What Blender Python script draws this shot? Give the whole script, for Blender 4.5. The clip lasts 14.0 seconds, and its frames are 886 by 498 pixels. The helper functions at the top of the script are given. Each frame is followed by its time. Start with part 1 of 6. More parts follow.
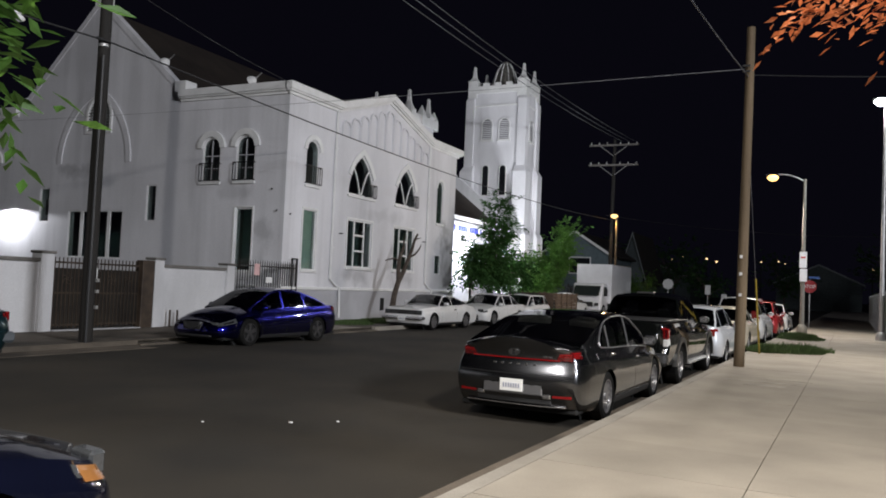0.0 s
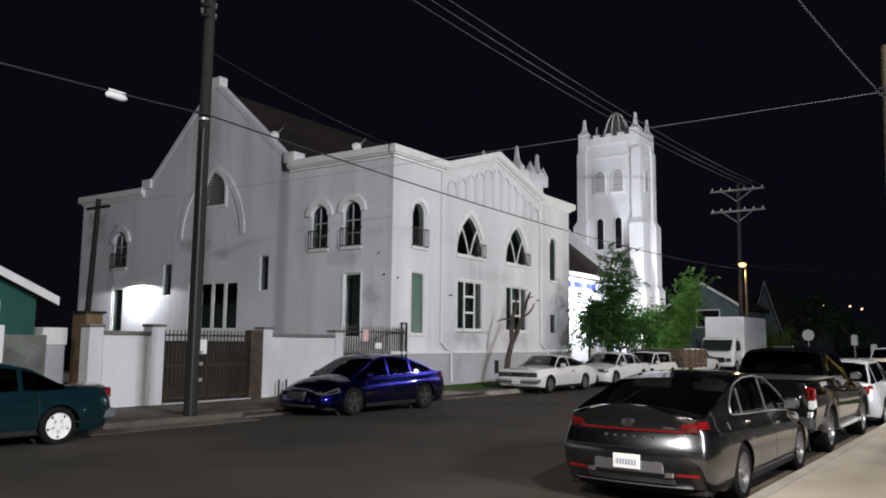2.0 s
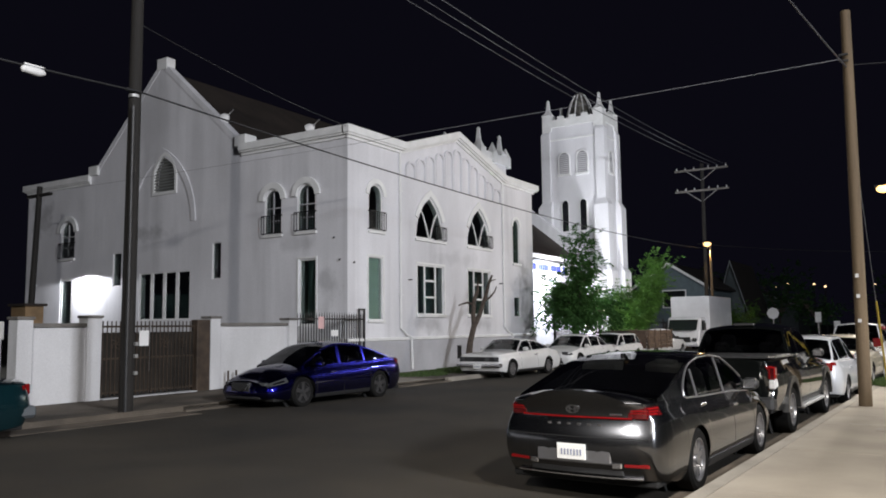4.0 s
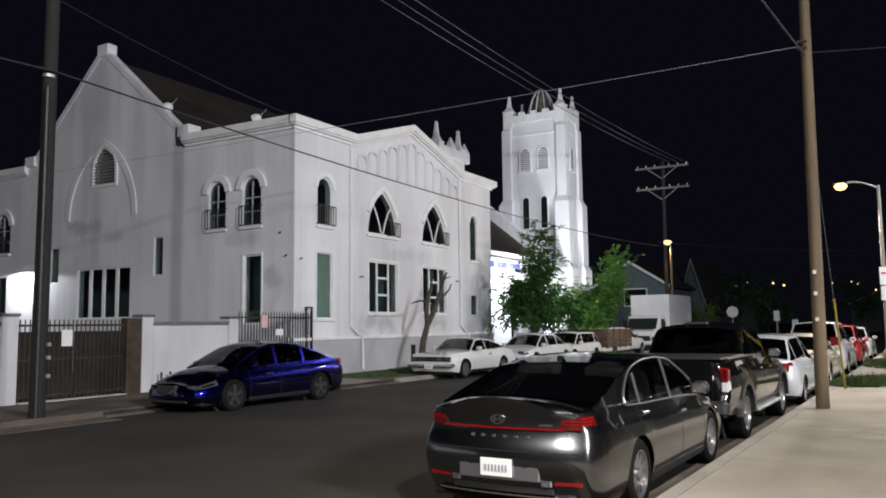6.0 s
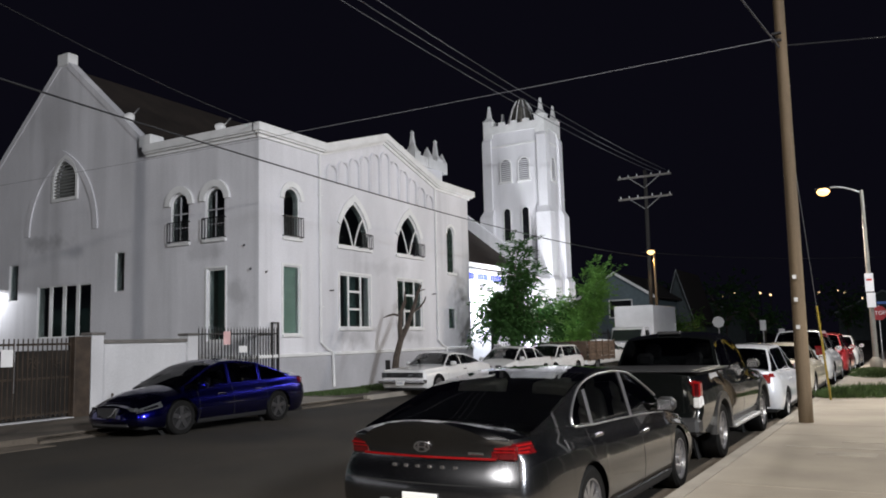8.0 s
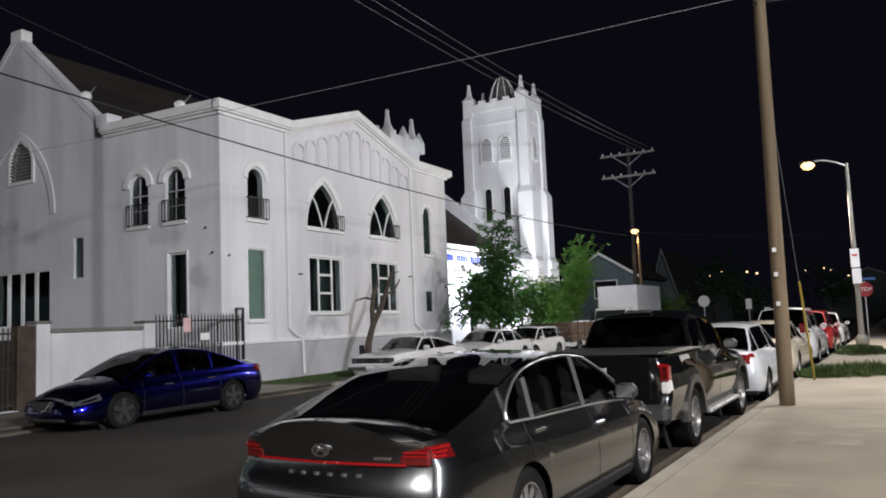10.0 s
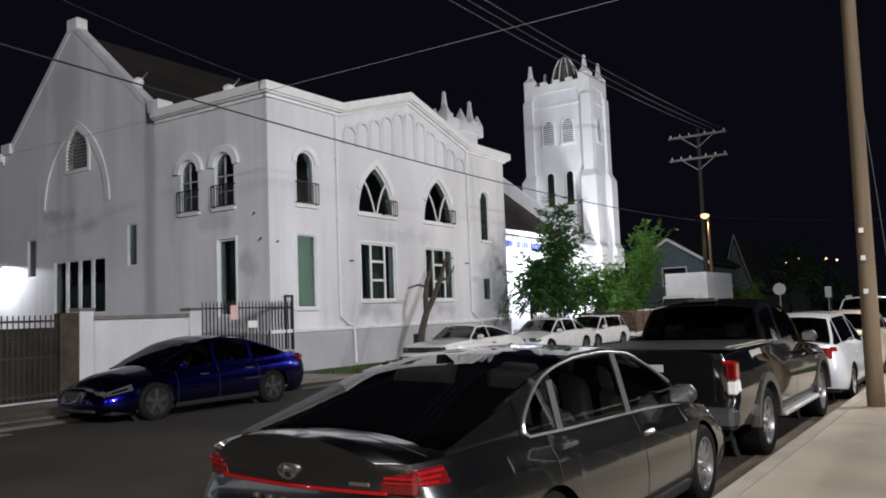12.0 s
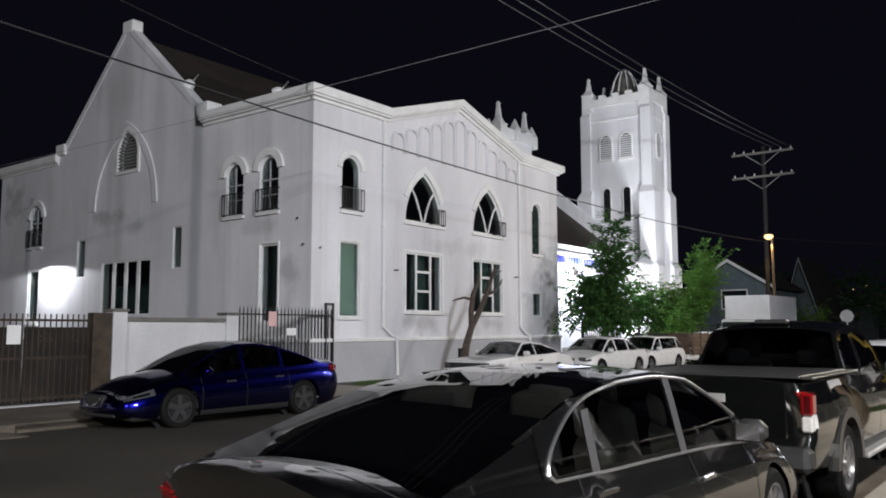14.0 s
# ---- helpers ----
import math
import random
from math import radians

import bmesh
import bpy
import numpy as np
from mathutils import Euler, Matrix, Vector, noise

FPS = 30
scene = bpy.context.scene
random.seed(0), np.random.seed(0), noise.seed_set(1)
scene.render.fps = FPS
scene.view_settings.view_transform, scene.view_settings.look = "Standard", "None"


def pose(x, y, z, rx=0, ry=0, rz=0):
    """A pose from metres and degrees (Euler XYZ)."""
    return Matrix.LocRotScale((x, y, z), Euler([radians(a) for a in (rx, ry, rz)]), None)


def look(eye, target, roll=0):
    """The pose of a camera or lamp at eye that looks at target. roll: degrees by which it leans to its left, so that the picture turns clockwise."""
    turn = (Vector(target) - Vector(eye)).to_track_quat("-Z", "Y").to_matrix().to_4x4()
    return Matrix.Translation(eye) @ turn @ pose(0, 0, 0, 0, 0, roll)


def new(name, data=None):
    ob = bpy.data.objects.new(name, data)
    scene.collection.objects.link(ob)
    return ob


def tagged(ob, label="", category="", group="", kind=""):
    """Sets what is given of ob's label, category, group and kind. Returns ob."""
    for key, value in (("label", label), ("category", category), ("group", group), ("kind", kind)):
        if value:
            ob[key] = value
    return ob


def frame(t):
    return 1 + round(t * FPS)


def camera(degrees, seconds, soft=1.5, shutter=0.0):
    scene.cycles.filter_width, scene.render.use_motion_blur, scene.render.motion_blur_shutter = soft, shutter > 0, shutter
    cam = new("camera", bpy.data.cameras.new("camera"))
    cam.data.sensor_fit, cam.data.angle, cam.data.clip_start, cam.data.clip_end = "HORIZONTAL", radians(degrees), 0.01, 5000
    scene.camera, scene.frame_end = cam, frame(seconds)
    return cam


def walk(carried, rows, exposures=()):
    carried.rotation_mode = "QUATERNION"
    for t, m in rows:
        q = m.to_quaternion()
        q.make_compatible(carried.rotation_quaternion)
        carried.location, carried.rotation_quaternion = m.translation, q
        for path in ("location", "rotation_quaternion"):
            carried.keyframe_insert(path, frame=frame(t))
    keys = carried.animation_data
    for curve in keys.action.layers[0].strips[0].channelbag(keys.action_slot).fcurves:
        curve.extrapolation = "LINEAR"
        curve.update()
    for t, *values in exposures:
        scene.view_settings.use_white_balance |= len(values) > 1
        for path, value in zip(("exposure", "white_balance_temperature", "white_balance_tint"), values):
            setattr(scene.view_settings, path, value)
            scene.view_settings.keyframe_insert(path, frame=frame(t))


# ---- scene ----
cam = camera(58.5, 14.0, soft=1.8)
METRES, EYE, TILT, LEAN, TURN = 8.0, 1.5, 0.0, 0.0, 26.5
PATH = [
    (0, (-0.011, 0.227, 1.767), (-0.87, 2.032, 1.854), 2.5),
    (0.5, (-0.087, 0.548, 1.791), (-1.034, 2.303, 1.939), 0.5),
    (1, (-0.072, 0.805, 1.818), (-1.166, 2.468, 2.004), 1.5),
    (1.5, (-0.146, 1.044, 1.821), (-1.261, 2.691, 2.035), 1.4),
    (2, (-0.202, 1.278, 1.807), (-1.319, 2.922, 2.038), 0.6),
    (2.5, (-0.152, 1.563, 1.791), (-1.253, 3.219, 2.012), 0.0),
    (3, (-0.185, 1.749, 1.774), (-1.283, 3.408, 1.983), -0.2),
    (5.5, (-0.353, 3.084, 1.783), (-1.336, 4.817, 1.965), -1.0),
    (6, (-0.361, 3.33, 1.777), (-1.345, 5.061, 1.969), -0.7),
    (6.5, (-0.434, 3.637, 1.779), (-1.404, 5.37, 2.012), -0.8),
    (7, (-0.376, 3.965, 1.778), (-1.345, 5.697, 2.022), -0.9),
    (7.5, (-0.34, 4.211, 1.763), (-1.305, 5.948, 1.998), -1.2),
    (10, (-0.332, 5.645, 1.718), (-1.268, 7.402, 1.904), -2.4),
    (10.5, (-0.337, 5.912, 1.709), (-1.272, 7.675, 1.837), -2.3),
    (11, (-0.44, 6.238, 1.718), (-1.362, 8.007, 1.857), -2.7),
    (11.5, (-0.464, 6.538, 1.724), (-1.419, 8.289, 1.872), -2.8),
    (12, (-0.519, 6.768, 1.72), (-1.602, 8.442, 1.882), -2.2),
    (12.5, (-0.66, 6.987, 1.719), (-1.826, 8.602, 1.901), -2.1),
    (13, (-0.651, 7.252, 1.695), (-1.882, 8.817, 1.888), -1.7),
    (13.5, (-0.679, 7.473, 1.699), (-1.888, 9.055, 1.886), -0.2),
    (14, (-0.861, 7.666, 1.679), (-2.053, 9.259, 1.881), -0.1),
]
walk(cam, [(t, look(eye, target, roll)) for t, eye, target, roll in PATH], exposures=((0.0, -0.38), (0.5, -0.28), (1.0, -0.14), (1.5, 0.0), (14.0, 0.0)))

# ---- world and lights ----
world = bpy.data.worlds.new("night")
scene.world = world
world.use_nodes = True
world.node_tree.nodes["Background"].inputs[0].default_value = (0.003, 0.0028, 0.0055, 1)
world.node_tree.nodes["Background"].inputs[1].default_value = 1.0


def lamp(name, kind, place, watts, colour, radius=0.15, target=None, cone=120, blend=0.6):
    data = bpy.data.lights.new(name, kind)
    data.energy, data.color, data.shadow_soft_size = watts, colour, radius
    ob = new(name, data)
    if target:
        ob.matrix_world = look(place, target)
    else:
        ob.location = place
    if kind == "SPOT":
        data.spot_size, data.spot_blend = radians(cone), blend
    return ob


WARM, COOL, SODIUM = (1.0, 0.88, 0.74), (0.93, 0.95, 1.0), (1.0, 0.62, 0.25)
lamp("yard_flood_light", "SPOT", (25.0, 0.5, 14.0), 57000, (0.925, 0.945, 1.0), 2.0, (-14, 24, 3), 150)
# Unseen lamps at y 5 and y 24, added to brighten the near pavement.
lamp("pavement_light", "SPOT", (2.6, 5.0, 8.1), 4700, (1.0, 0.94, 0.86), 0.2, (0.7, 9.0, 0), 112, 0.9)
lamp("kerb_light", "SPOT", (-3.0, -2.0, 7.9), 5200, (1.0, 0.96, 0.92), 0.16, (-5.5, 4.5, 0), 176, 0.2)
lamp("pavement_light", "SPOT", (2.6, 24.0, 8.1), 3600, (1.0, 0.94, 0.86), 0.2, (0.9, 23.5, 0), 112, 0.9)
lamp("street_light", "SPOT", (-2.05, 41.5, 7.2), 2800, WARM, 0.12, (-5.0, 38.5, 0), 165, 0.3)
lamp("white_light", "SPOT", (2.35, 38.6, 10.15), 3500, COOL, 0.15, (-4, 34, 0), 165, 0.3)
lamp("door_light", "SPOT", (-32.5, 23.2, 4.22), 480, COOL, 0.1, (-32.5, 23.3, 0), 174, 0.1)
lamp("wall_light", "POINT", (-17.9, 43.3, 3.9), 1200, (0.86, 0.9, 1.0), 0.12)
# Extra spot set at the tall white lamp, added to whiten the tower.
lamp("tower_light", "SPOT", (2.3, 38.5, 10.1), 19500, (0.95, 0.97, 1.0), 0.2, (-21.0, 55.0, 10.0), 44, 0.7)
# Unseen spot near the ground, added to brighten the tower's foot.
lamp("lawn_light", "SPOT", (-17.6, 48.0, 0.7), 4200, (0.95, 0.97, 1.0), 0.3, (-20.5, 53.5, 7.0), 110, 0.9)
lamp("corner_light", "SPOT", (-13.42, 57.0, 6.75), 260, SODIUM, 0.1, (-12.8, 56, 0), 165, 0.3)

# ---- materials ----
MATS = {}


def mat(name, colour, rough=0.6, metal=0.0, var=0.12, scale=2.0, grain=40.0, bump=0.0, trans=0.0, emit=0.0, coat=0.0,
        streak=0.0, drip=0.0, rand=0.0, alpha=1.0, spec=0.5):
    if name in MATS:
        return MATS[name]
    m = bpy.data.materials.new(name)
    m.use_nodes = True
    nt = m.node_tree
    n, l = nt.nodes, nt.links
    p = n["Principled BSDF"]
    c4 = (*colour, 1)
    p.inputs["Base Color"].default_value = c4
    p.inputs["Roughness"].default_value, p.inputs["Metallic"].default_value = rough, metal
    p.inputs["Transmission Weight"].default_value = trans
    p.inputs["Coat Weight"].default_value, p.inputs["Coat Roughness"].default_value = coat, 0.04
    p.inputs["Specular IOR Level"].default_value = spec
    p.inputs["Alpha"].default_value = alpha
    if emit:
        p.inputs["Emission Color"].default_value, p.inputs["Emission Strength"].default_value = c4, emit
    if var or bump or rand:
        geo = n.new("ShaderNodeNewGeometry")
        big = n.new("ShaderNodeTexNoise")
        big.inputs["Scale"].default_value, big.inputs["Detail"].default_value = scale, 5
        fine = n.new("ShaderNodeTexNoise")
        fine.inputs["Scale"].default_value, fine.inputs["Detail"].default_value = grain, 3
        if streak:
            mp = n.new("ShaderNodeMapping")
            mp.inputs["Scale"].default_value = (1, 1, streak)
            l.new(geo.outputs["Position"], mp.inputs[0])
            l.new(mp.outputs[0], big.inputs["Vector"])
        else:
            l.new(geo.outputs["Position"], big.inputs["Vector"])
        l.new(geo.outputs["Position"], fine.inputs["Vector"])
        mix = n.new("ShaderNodeMath")
        mix.operation = "MULTIPLY_ADD"
        mix.inputs[1].default_value = 0.4
        l.new(fine.outputs["Fac"], mix.inputs[0])
        l.new(big.outputs["Fac"], mix.inputs[2])
        r = n.new("ShaderNodeMapRange")
        r.inputs["From Min"].default_value, r.inputs["From Max"].default_value = 0.45, 0.95
        r.inputs["To Min"].default_value, r.inputs["To Max"].default_value = 1 - 1.6 * var, 1 + 0.6 * var
        l.new(mix.outputs[0], r.inputs["Value"])
        last = r.outputs["Result"]
        if drip:
            mp2 = n.new("ShaderNodeMapping")
            mp2.inputs["Scale"].default_value = (1, 1, 0.05)
            l.new(geo.outputs["Position"], mp2.inputs[0])
            dn = n.new("ShaderNodeTexNoise")
            dn.inputs["Scale"].default_value, dn.inputs["Detail"].default_value = 1.5, 3
            l.new(mp2.outputs[0], dn.inputs["Vector"])
            blot = n.new("ShaderNodeTexNoise")
            blot.inputs["Scale"].default_value, blot.inputs["Detail"].default_value = 0.22, 4
            l.new(geo.outputs["Position"], blot.inputs["Vector"])
            ad = n.new("ShaderNodeMath")
            ad.operation = "ADD"
            l.new(dn.outputs["Fac"], ad.inputs[0])
            l.new(blot.outputs["Fac"], ad.inputs[1])
            dr = n.new("ShaderNodeMapRange")
            dr.inputs["From Min"].default_value, dr.inputs["From Max"].default_value = 1.02, 1.28
            dr.inputs["To Min"].default_value, dr.inputs["To Max"].default_value = 1.0, 1 - drip
            l.new(ad.outputs[0], dr.inputs["Value"])
            dm = n.new("ShaderNodeMath")
            dm.operation = "MULTIPLY"
            l.new(last, dm.inputs[0])
            l.new(dr.outputs["Result"], dm.inputs[1])
            last = dm.outputs[0]
        if rand:
            info = n.new("ShaderNodeObjectInfo")
            rr = n.new("ShaderNodeMapRange")
            rr.inputs["To Min"].default_value, rr.inputs["To Max"].default_value = 1 - rand, 1 + rand
            l.new(info.outputs["Random"], rr.inputs["Value"])
            mu = n.new("ShaderNodeMath")
            mu.operation = "MULTIPLY"
            l.new(last, mu.inputs[0])
            l.new(rr.outputs["Result"], mu.inputs[1])
            last = mu.outputs[0]
        sc = n.new("ShaderNodeVectorMath")
        sc.operation = "SCALE"
        sc.inputs[0].default_value = colour
        l.new(last, sc.inputs["Scale"])
        l.new(sc.outputs["Vector"], p.inputs["Base Color"])
        if bump:
            b = n.new("ShaderNodeBump")
            b.inputs["Strength"].default_value, b.inputs["Distance"].default_value = bump, 0.02
            l.new(fine.outputs["Fac"], b.inputs["Height"])
            l.new(b.outputs[0], p.inputs["Normal"])
    MATS[name] = m
    return m


STUCCO = mat("white_stucco", (0.75, 0.745, 0.78), 0.85, var=0.13, scale=0.55, grain=22, bump=0.25, streak=0.3, drip=0.16)


def stain(m, spots):
    """Old water stains round given places: centre, reach in metres and depth of the stain."""
    nt = m.node_tree
    n, l = nt.nodes, nt.links
    p = n["Principled BSDF"]
    src = p.inputs["Base Color"].links[0].from_socket
    geo = n.new("ShaderNodeNewGeometry")
    cloud = n.new("ShaderNodeTexNoise")
    cloud.inputs["Scale"].default_value, cloud.inputs["Detail"].default_value = 1.7, 6
    l.new(geo.outputs["Position"], cloud.inputs["Vector"])
    for centre, reach, deep in spots:
        off = n.new("ShaderNodeVectorMath")
        off.operation = "SUBTRACT"
        off.inputs[1].default_value = centre
        l.new(geo.outputs["Position"], off.inputs[0])
        div = n.new("ShaderNodeVectorMath")
        div.operation = "DIVIDE"
        div.inputs[1].default_value = reach
        l.new(off.outputs[0], div.inputs[0])
        ln = n.new("ShaderNodeVectorMath")
        ln.operation = "LENGTH"
        l.new(div.outputs[0], ln.inputs[0])
        far = n.new("ShaderNodeMath")
        far.operation = "MULTIPLY_ADD"
        far.inputs[1].default_value, far.inputs[2].default_value = -0.42, 0.42
        l.new(ln.outputs["Value"], far.inputs[0])
        sm = n.new("ShaderNodeMath")
        sm.operation = "ADD"
        l.new(far.outputs[0], sm.inputs[0])
        l.new(cloud.outputs["Fac"], sm.inputs[1])
        r = n.new("ShaderNodeMapRange")
        r.inputs["From Min"].default_value, r.inputs["From Max"].default_value = 0.55, 0.85
        r.inputs["To Min"].default_value, r.inputs["To Max"].default_value = 1.0, 1 - deep
        l.new(sm.outputs[0], r.inputs["Value"])
        sc = n.new("ShaderNodeVectorMath")
        sc.operation = "SCALE"
        l.new(src, sc.inputs[0])
        l.new(r.outputs["Result"], sc.inputs["Scale"])
        src = sc.outputs["Vector"]
    l.new(src, p.inputs["Base Color"])


stain(STUCCO, (((-17.7, 37.5, 4.2), (0.6, 0.9, 1.3), 0.4), ((-17.7, 37.9, 2.3), (0.6, 0.9, 1.0), 0.4), ((-17.7, 28.9, 1.9), (0.6, 1.5, 0.5), 0.28),
               ((-17.7, 33.0, 1.9), (0.6, 1.4, 0.5), 0.25), ((-18.6, 23.8, 3.4), (0.8, 0.6, 1.0), 0.25), ((-28.6, 23.8, 5.9), (1.6, 0.6, 0.4), 0.3),
               ((-36.2, 23.8, 7.2), (1.2, 0.6, 1.2), 0.35), ((-20.4, 23.8, 4.9), (1.4, 0.6, 0.5), 0.18), ((-17.7, 31.0, 4.7), (0.6, 2.6, 0.4), 0.12)))
PLINTH = mat("grey_plinth_paint", (0.46, 0.46, 0.49), 0.8, var=0.15, scale=0.8, grain=25, bump=0.25, streak=0.5)
TRIM = mat("white_trim_paint", (0.8, 0.8, 0.8), 0.6, var=0.08, scale=2)
GARDEN = mat("garden_wall_stucco", (0.62, 0.62, 0.64), 0.85, var=0.15, scale=0.8, grain=30, bump=0.3, streak=0.4)
ROOFING = mat("brown_shingles", (0.026, 0.018, 0.014), 0.9, var=0.3, scale=1.2, grain=9, bump=0.6)
IRON = mat("black_iron", (0.018, 0.018, 0.02), 0.45, 0.3, var=0.2, scale=8)
RUSTY = mat("brown_gate_metal", (0.06, 0.042, 0.03), 0.6, 0.2, var=0.35, scale=4, grain=50)
PANE = mat("window_glass", (0.72, 0.8, 0.78), 0.03, var=0, trans=1.0)
# Plaster kept dark grey so the rooms behind the windows look unlit.
DARKROOM = mat("unlit_room_plaster", (0.22, 0.22, 0.21), 0.9, var=0.1)
CURTAIN = mat("pale_green_blind", (0.5, 0.64, 0.55), 0.8, var=0.08, scale=3)
TEAL = mat("teal_window_sheet", (0.1, 0.15, 0.145), 0.8, var=0.1, scale=3)
LEAD = mat("leaded_glass", (0.03, 0.045, 0.04), 0.2, var=0.4, scale=6)
ASPHALT = mat("asphalt", (0.027, 0.0213, 0.0138), 0.8, var=0.6, scale=0.35, grain=90, bump=0.5)
CONCRETE = mat("pavement_concrete", (0.37, 0.33, 0.275), 0.85, var=0.16, scale=0.9, grain=60, bump=0.25, rand=0.05)
KERB = mat("kerb_concrete", (0.34, 0.31, 0.265), 0.85, var=0.2, scale=1.2, grain=50, bump=0.3)
DRIVE = mat("stained_driveway_concrete", (0.13, 0.108, 0.085), 0.85, var=0.5, scale=0.7, grain=50, bump=0.3)
EARTH = mat("earth", (0.05, 0.045, 0.035), 0.95, var=0.35, scale=0.7, grain=15, bump=0.5)
WOODPOLE = mat("creosoted_pole_wood", (0.014, 0.012, 0.0105), 0.8, var=0.4, scale=6, grain=60, bump=0.5, streak=0.06)
PALEPOLE = mat("weathered_pole_wood", (0.14, 0.098, 0.056), 0.8, var=0.3, scale=6, grain=60, bump=0.5, streak=0.06)
GALV = mat("galvanised_steel", (0.5, 0.5, 0.5), 0.45, 0.7, var=0.12, scale=5)
CEMPOLE = mat("concrete_pole", (0.2, 0.19, 0.165), 0.8, var=0.15, scale=5, bump=0.2)
CABLE = mat("black_cable", (0.02, 0.02, 0.022), 0.5, var=0.1)
GREYCABLE = mat("aluminium_wire", (0.12, 0.12, 0.13), 0.5, 0.4, var=0.1)
BARK = mat("tree_bark", (0.085, 0.065, 0.052), 0.9, var=0.35, scale=8, grain=60, bump=0.7)
WHITEP = mat("white_sheet", (0.78, 0.78, 0.78), 0.6, var=0.06)
REDINK = mat("red_print", (0.55, 0.05, 0.04), 0.5, var=0.05)
BLUEINK = mat("blue_letters", (0.03, 0.05, 0.42), 0.5, var=0.05)
LEAF1 = mat("dark_green_leaves", (0.045, 0.11, 0.03), 0.7, spec=0.2, var=0.35, scale=3, rand=0.1)
LEAF2 = mat("bright_green_leaves", (0.085, 0.19, 0.035), 0.55, var=0.35, scale=3)
LEAF3 = mat("autumn_leaves", (0.6, 0.2, 0.07), 0.55, var=0.4, scale=5)
GRASS = mat("grass_blades", (0.055, 0.1, 0.022), 0.7, var=0.35, scale=4)
for m_, through_colour in ((LEAF1, (0.05, 0.13, 0.03)), (LEAF2, (0.12, 0.26, 0.04)), (LEAF3, (0.5, 0.14, 0.05))):
    nt_ = m_.node_tree
    lit = nt_.nodes.new("ShaderNodeBsdfTranslucent")
    lit.inputs["Color"].default_value = (*through_colour, 1)
    both = nt_.nodes.new("ShaderNodeMixShader")
    both.inputs[0].default_value = 0.4
    nt_.links.new(nt_.nodes["Principled BSDF"].outputs[0], both.inputs[1])
    nt_.links.new(lit.outputs[0], both.inputs[2])
    nt_.links.new(both.outputs[0], nt_.nodes["Material Output"].inputs["Surface"])

# ---- builders ----


def part(name, bm, material, parent=None, label="", smooth=False):
    me = bpy.data.meshes.new(name)
    bm.normal_update()
    bm.to_mesh(me)
    bm.free()
    if smooth:
        me.shade_smooth()
        me.set_sharp_from_angle(angle=radians(38))
    me.materials.append(material)
    ob = new(name, me)
    if parent:
        ob.parent = parent
    if label:
        ob["label"] = label
    return ob


def thing(name, label, category, place=(0, 0, 0), yaw=0.0, group="", kind=""):
    ob = new(name)
    ob.empty_display_size = 0.1
    ob.matrix_world = pose(*place, 0, 0, yaw)
    return tagged(ob, label, category, group, kind)


def box(bm, x0, y0, z0, x1, y1, z1, bevel=0.0):
    m = Matrix.Translation(((x0 + x1) / 2, (y0 + y1) / 2, (z0 + z1) / 2)) @ Matrix.Diagonal((abs(x1 - x0), abs(y1 - y0), abs(z1 - z0), 1))
    vs = bmesh.ops.create_cube(bm, size=1, matrix=m)["verts"]
    if bevel:
        es = list({e for v in vs for e in v.link_edges})
        bmesh.ops.bevel(bm, geom=es, offset=bevel, segments=1, affect="EDGES")
    return bm


def boxes(*rows, bevel=0.0):
    bm = bmesh.new()
    for r in rows:
        box(bm, *r, bevel=bevel)
    return bm


def slab(outer, holes, place, depth):
    """A plate with openings: outlines in (u, v), place(u, v, d) into space, from d = 0 back to depth."""
    from mathutils.geometry import tessellate_polygon
    loops = [outer, *holes]
    tris = tessellate_polygon([[Vector((u, v, 0)) for u, v in lp] for lp in loops])
    flat = [q for lp in loops for q in lp]
    bm = bmesh.new()
    a = [bm.verts.new(place(u, v, 0)) for u, v in flat]
    b = [bm.verts.new(place(u, v, depth)) for u, v in flat]
    for t in tris:
        for vs in ([a[i] for i in t], [b[i] for i in reversed(t)]):
            try:
                bm.faces.new(vs)
            except ValueError:
                pass
    k = 0
    for lp in loops:
        for i in range(len(lp)):
            j = (i + 1) % len(lp)
            bm.faces.new((a[k + i], a[k + j], b[k + j], b[k + i]))
        k += len(lp)
    bmesh.ops.recalc_face_normals(bm, faces=bm.faces)
    return bm


def rect(u0, v0, u1, v1):
    return [(u0, v0), (u1, v0), (u1, v1), (u0, v1)]


def round_arch(u0, v0, u1, v1, n=10):
    r = (u1 - u0) / 2
    c = (u0 + u1) / 2
    return [(u0, v0), (u1, v0)] + [(c + r * math.cos(math.pi * i / n), v1 - r + r * math.sin(math.pi * i / n)) for i in range(n + 1)]


def gothic(u0, v0, u1, v1, n=8, spring=None):
    """A pointed arch of apex v1; the sides rise straight to spring."""
    w, c = u1 - u0, (u0 + u1) / 2
    s = v0 if spring is None else spring
    h = v1 - s
    rad = (h * h + w * w / 4) / w
    a = math.asin(min(1, h / rad))
    right = [(u1 - rad + rad * math.cos(a * i / n), s + rad * math.sin(a * i / n)) for i in range(n + 1)]
    left = [(2 * c - u, v) for u, v in reversed(right[:-1])]
    return [(u0, v0), (u1, v0)] + right[(1 if s == v0 else 0):] + (left if s != v0 else left[:-1])


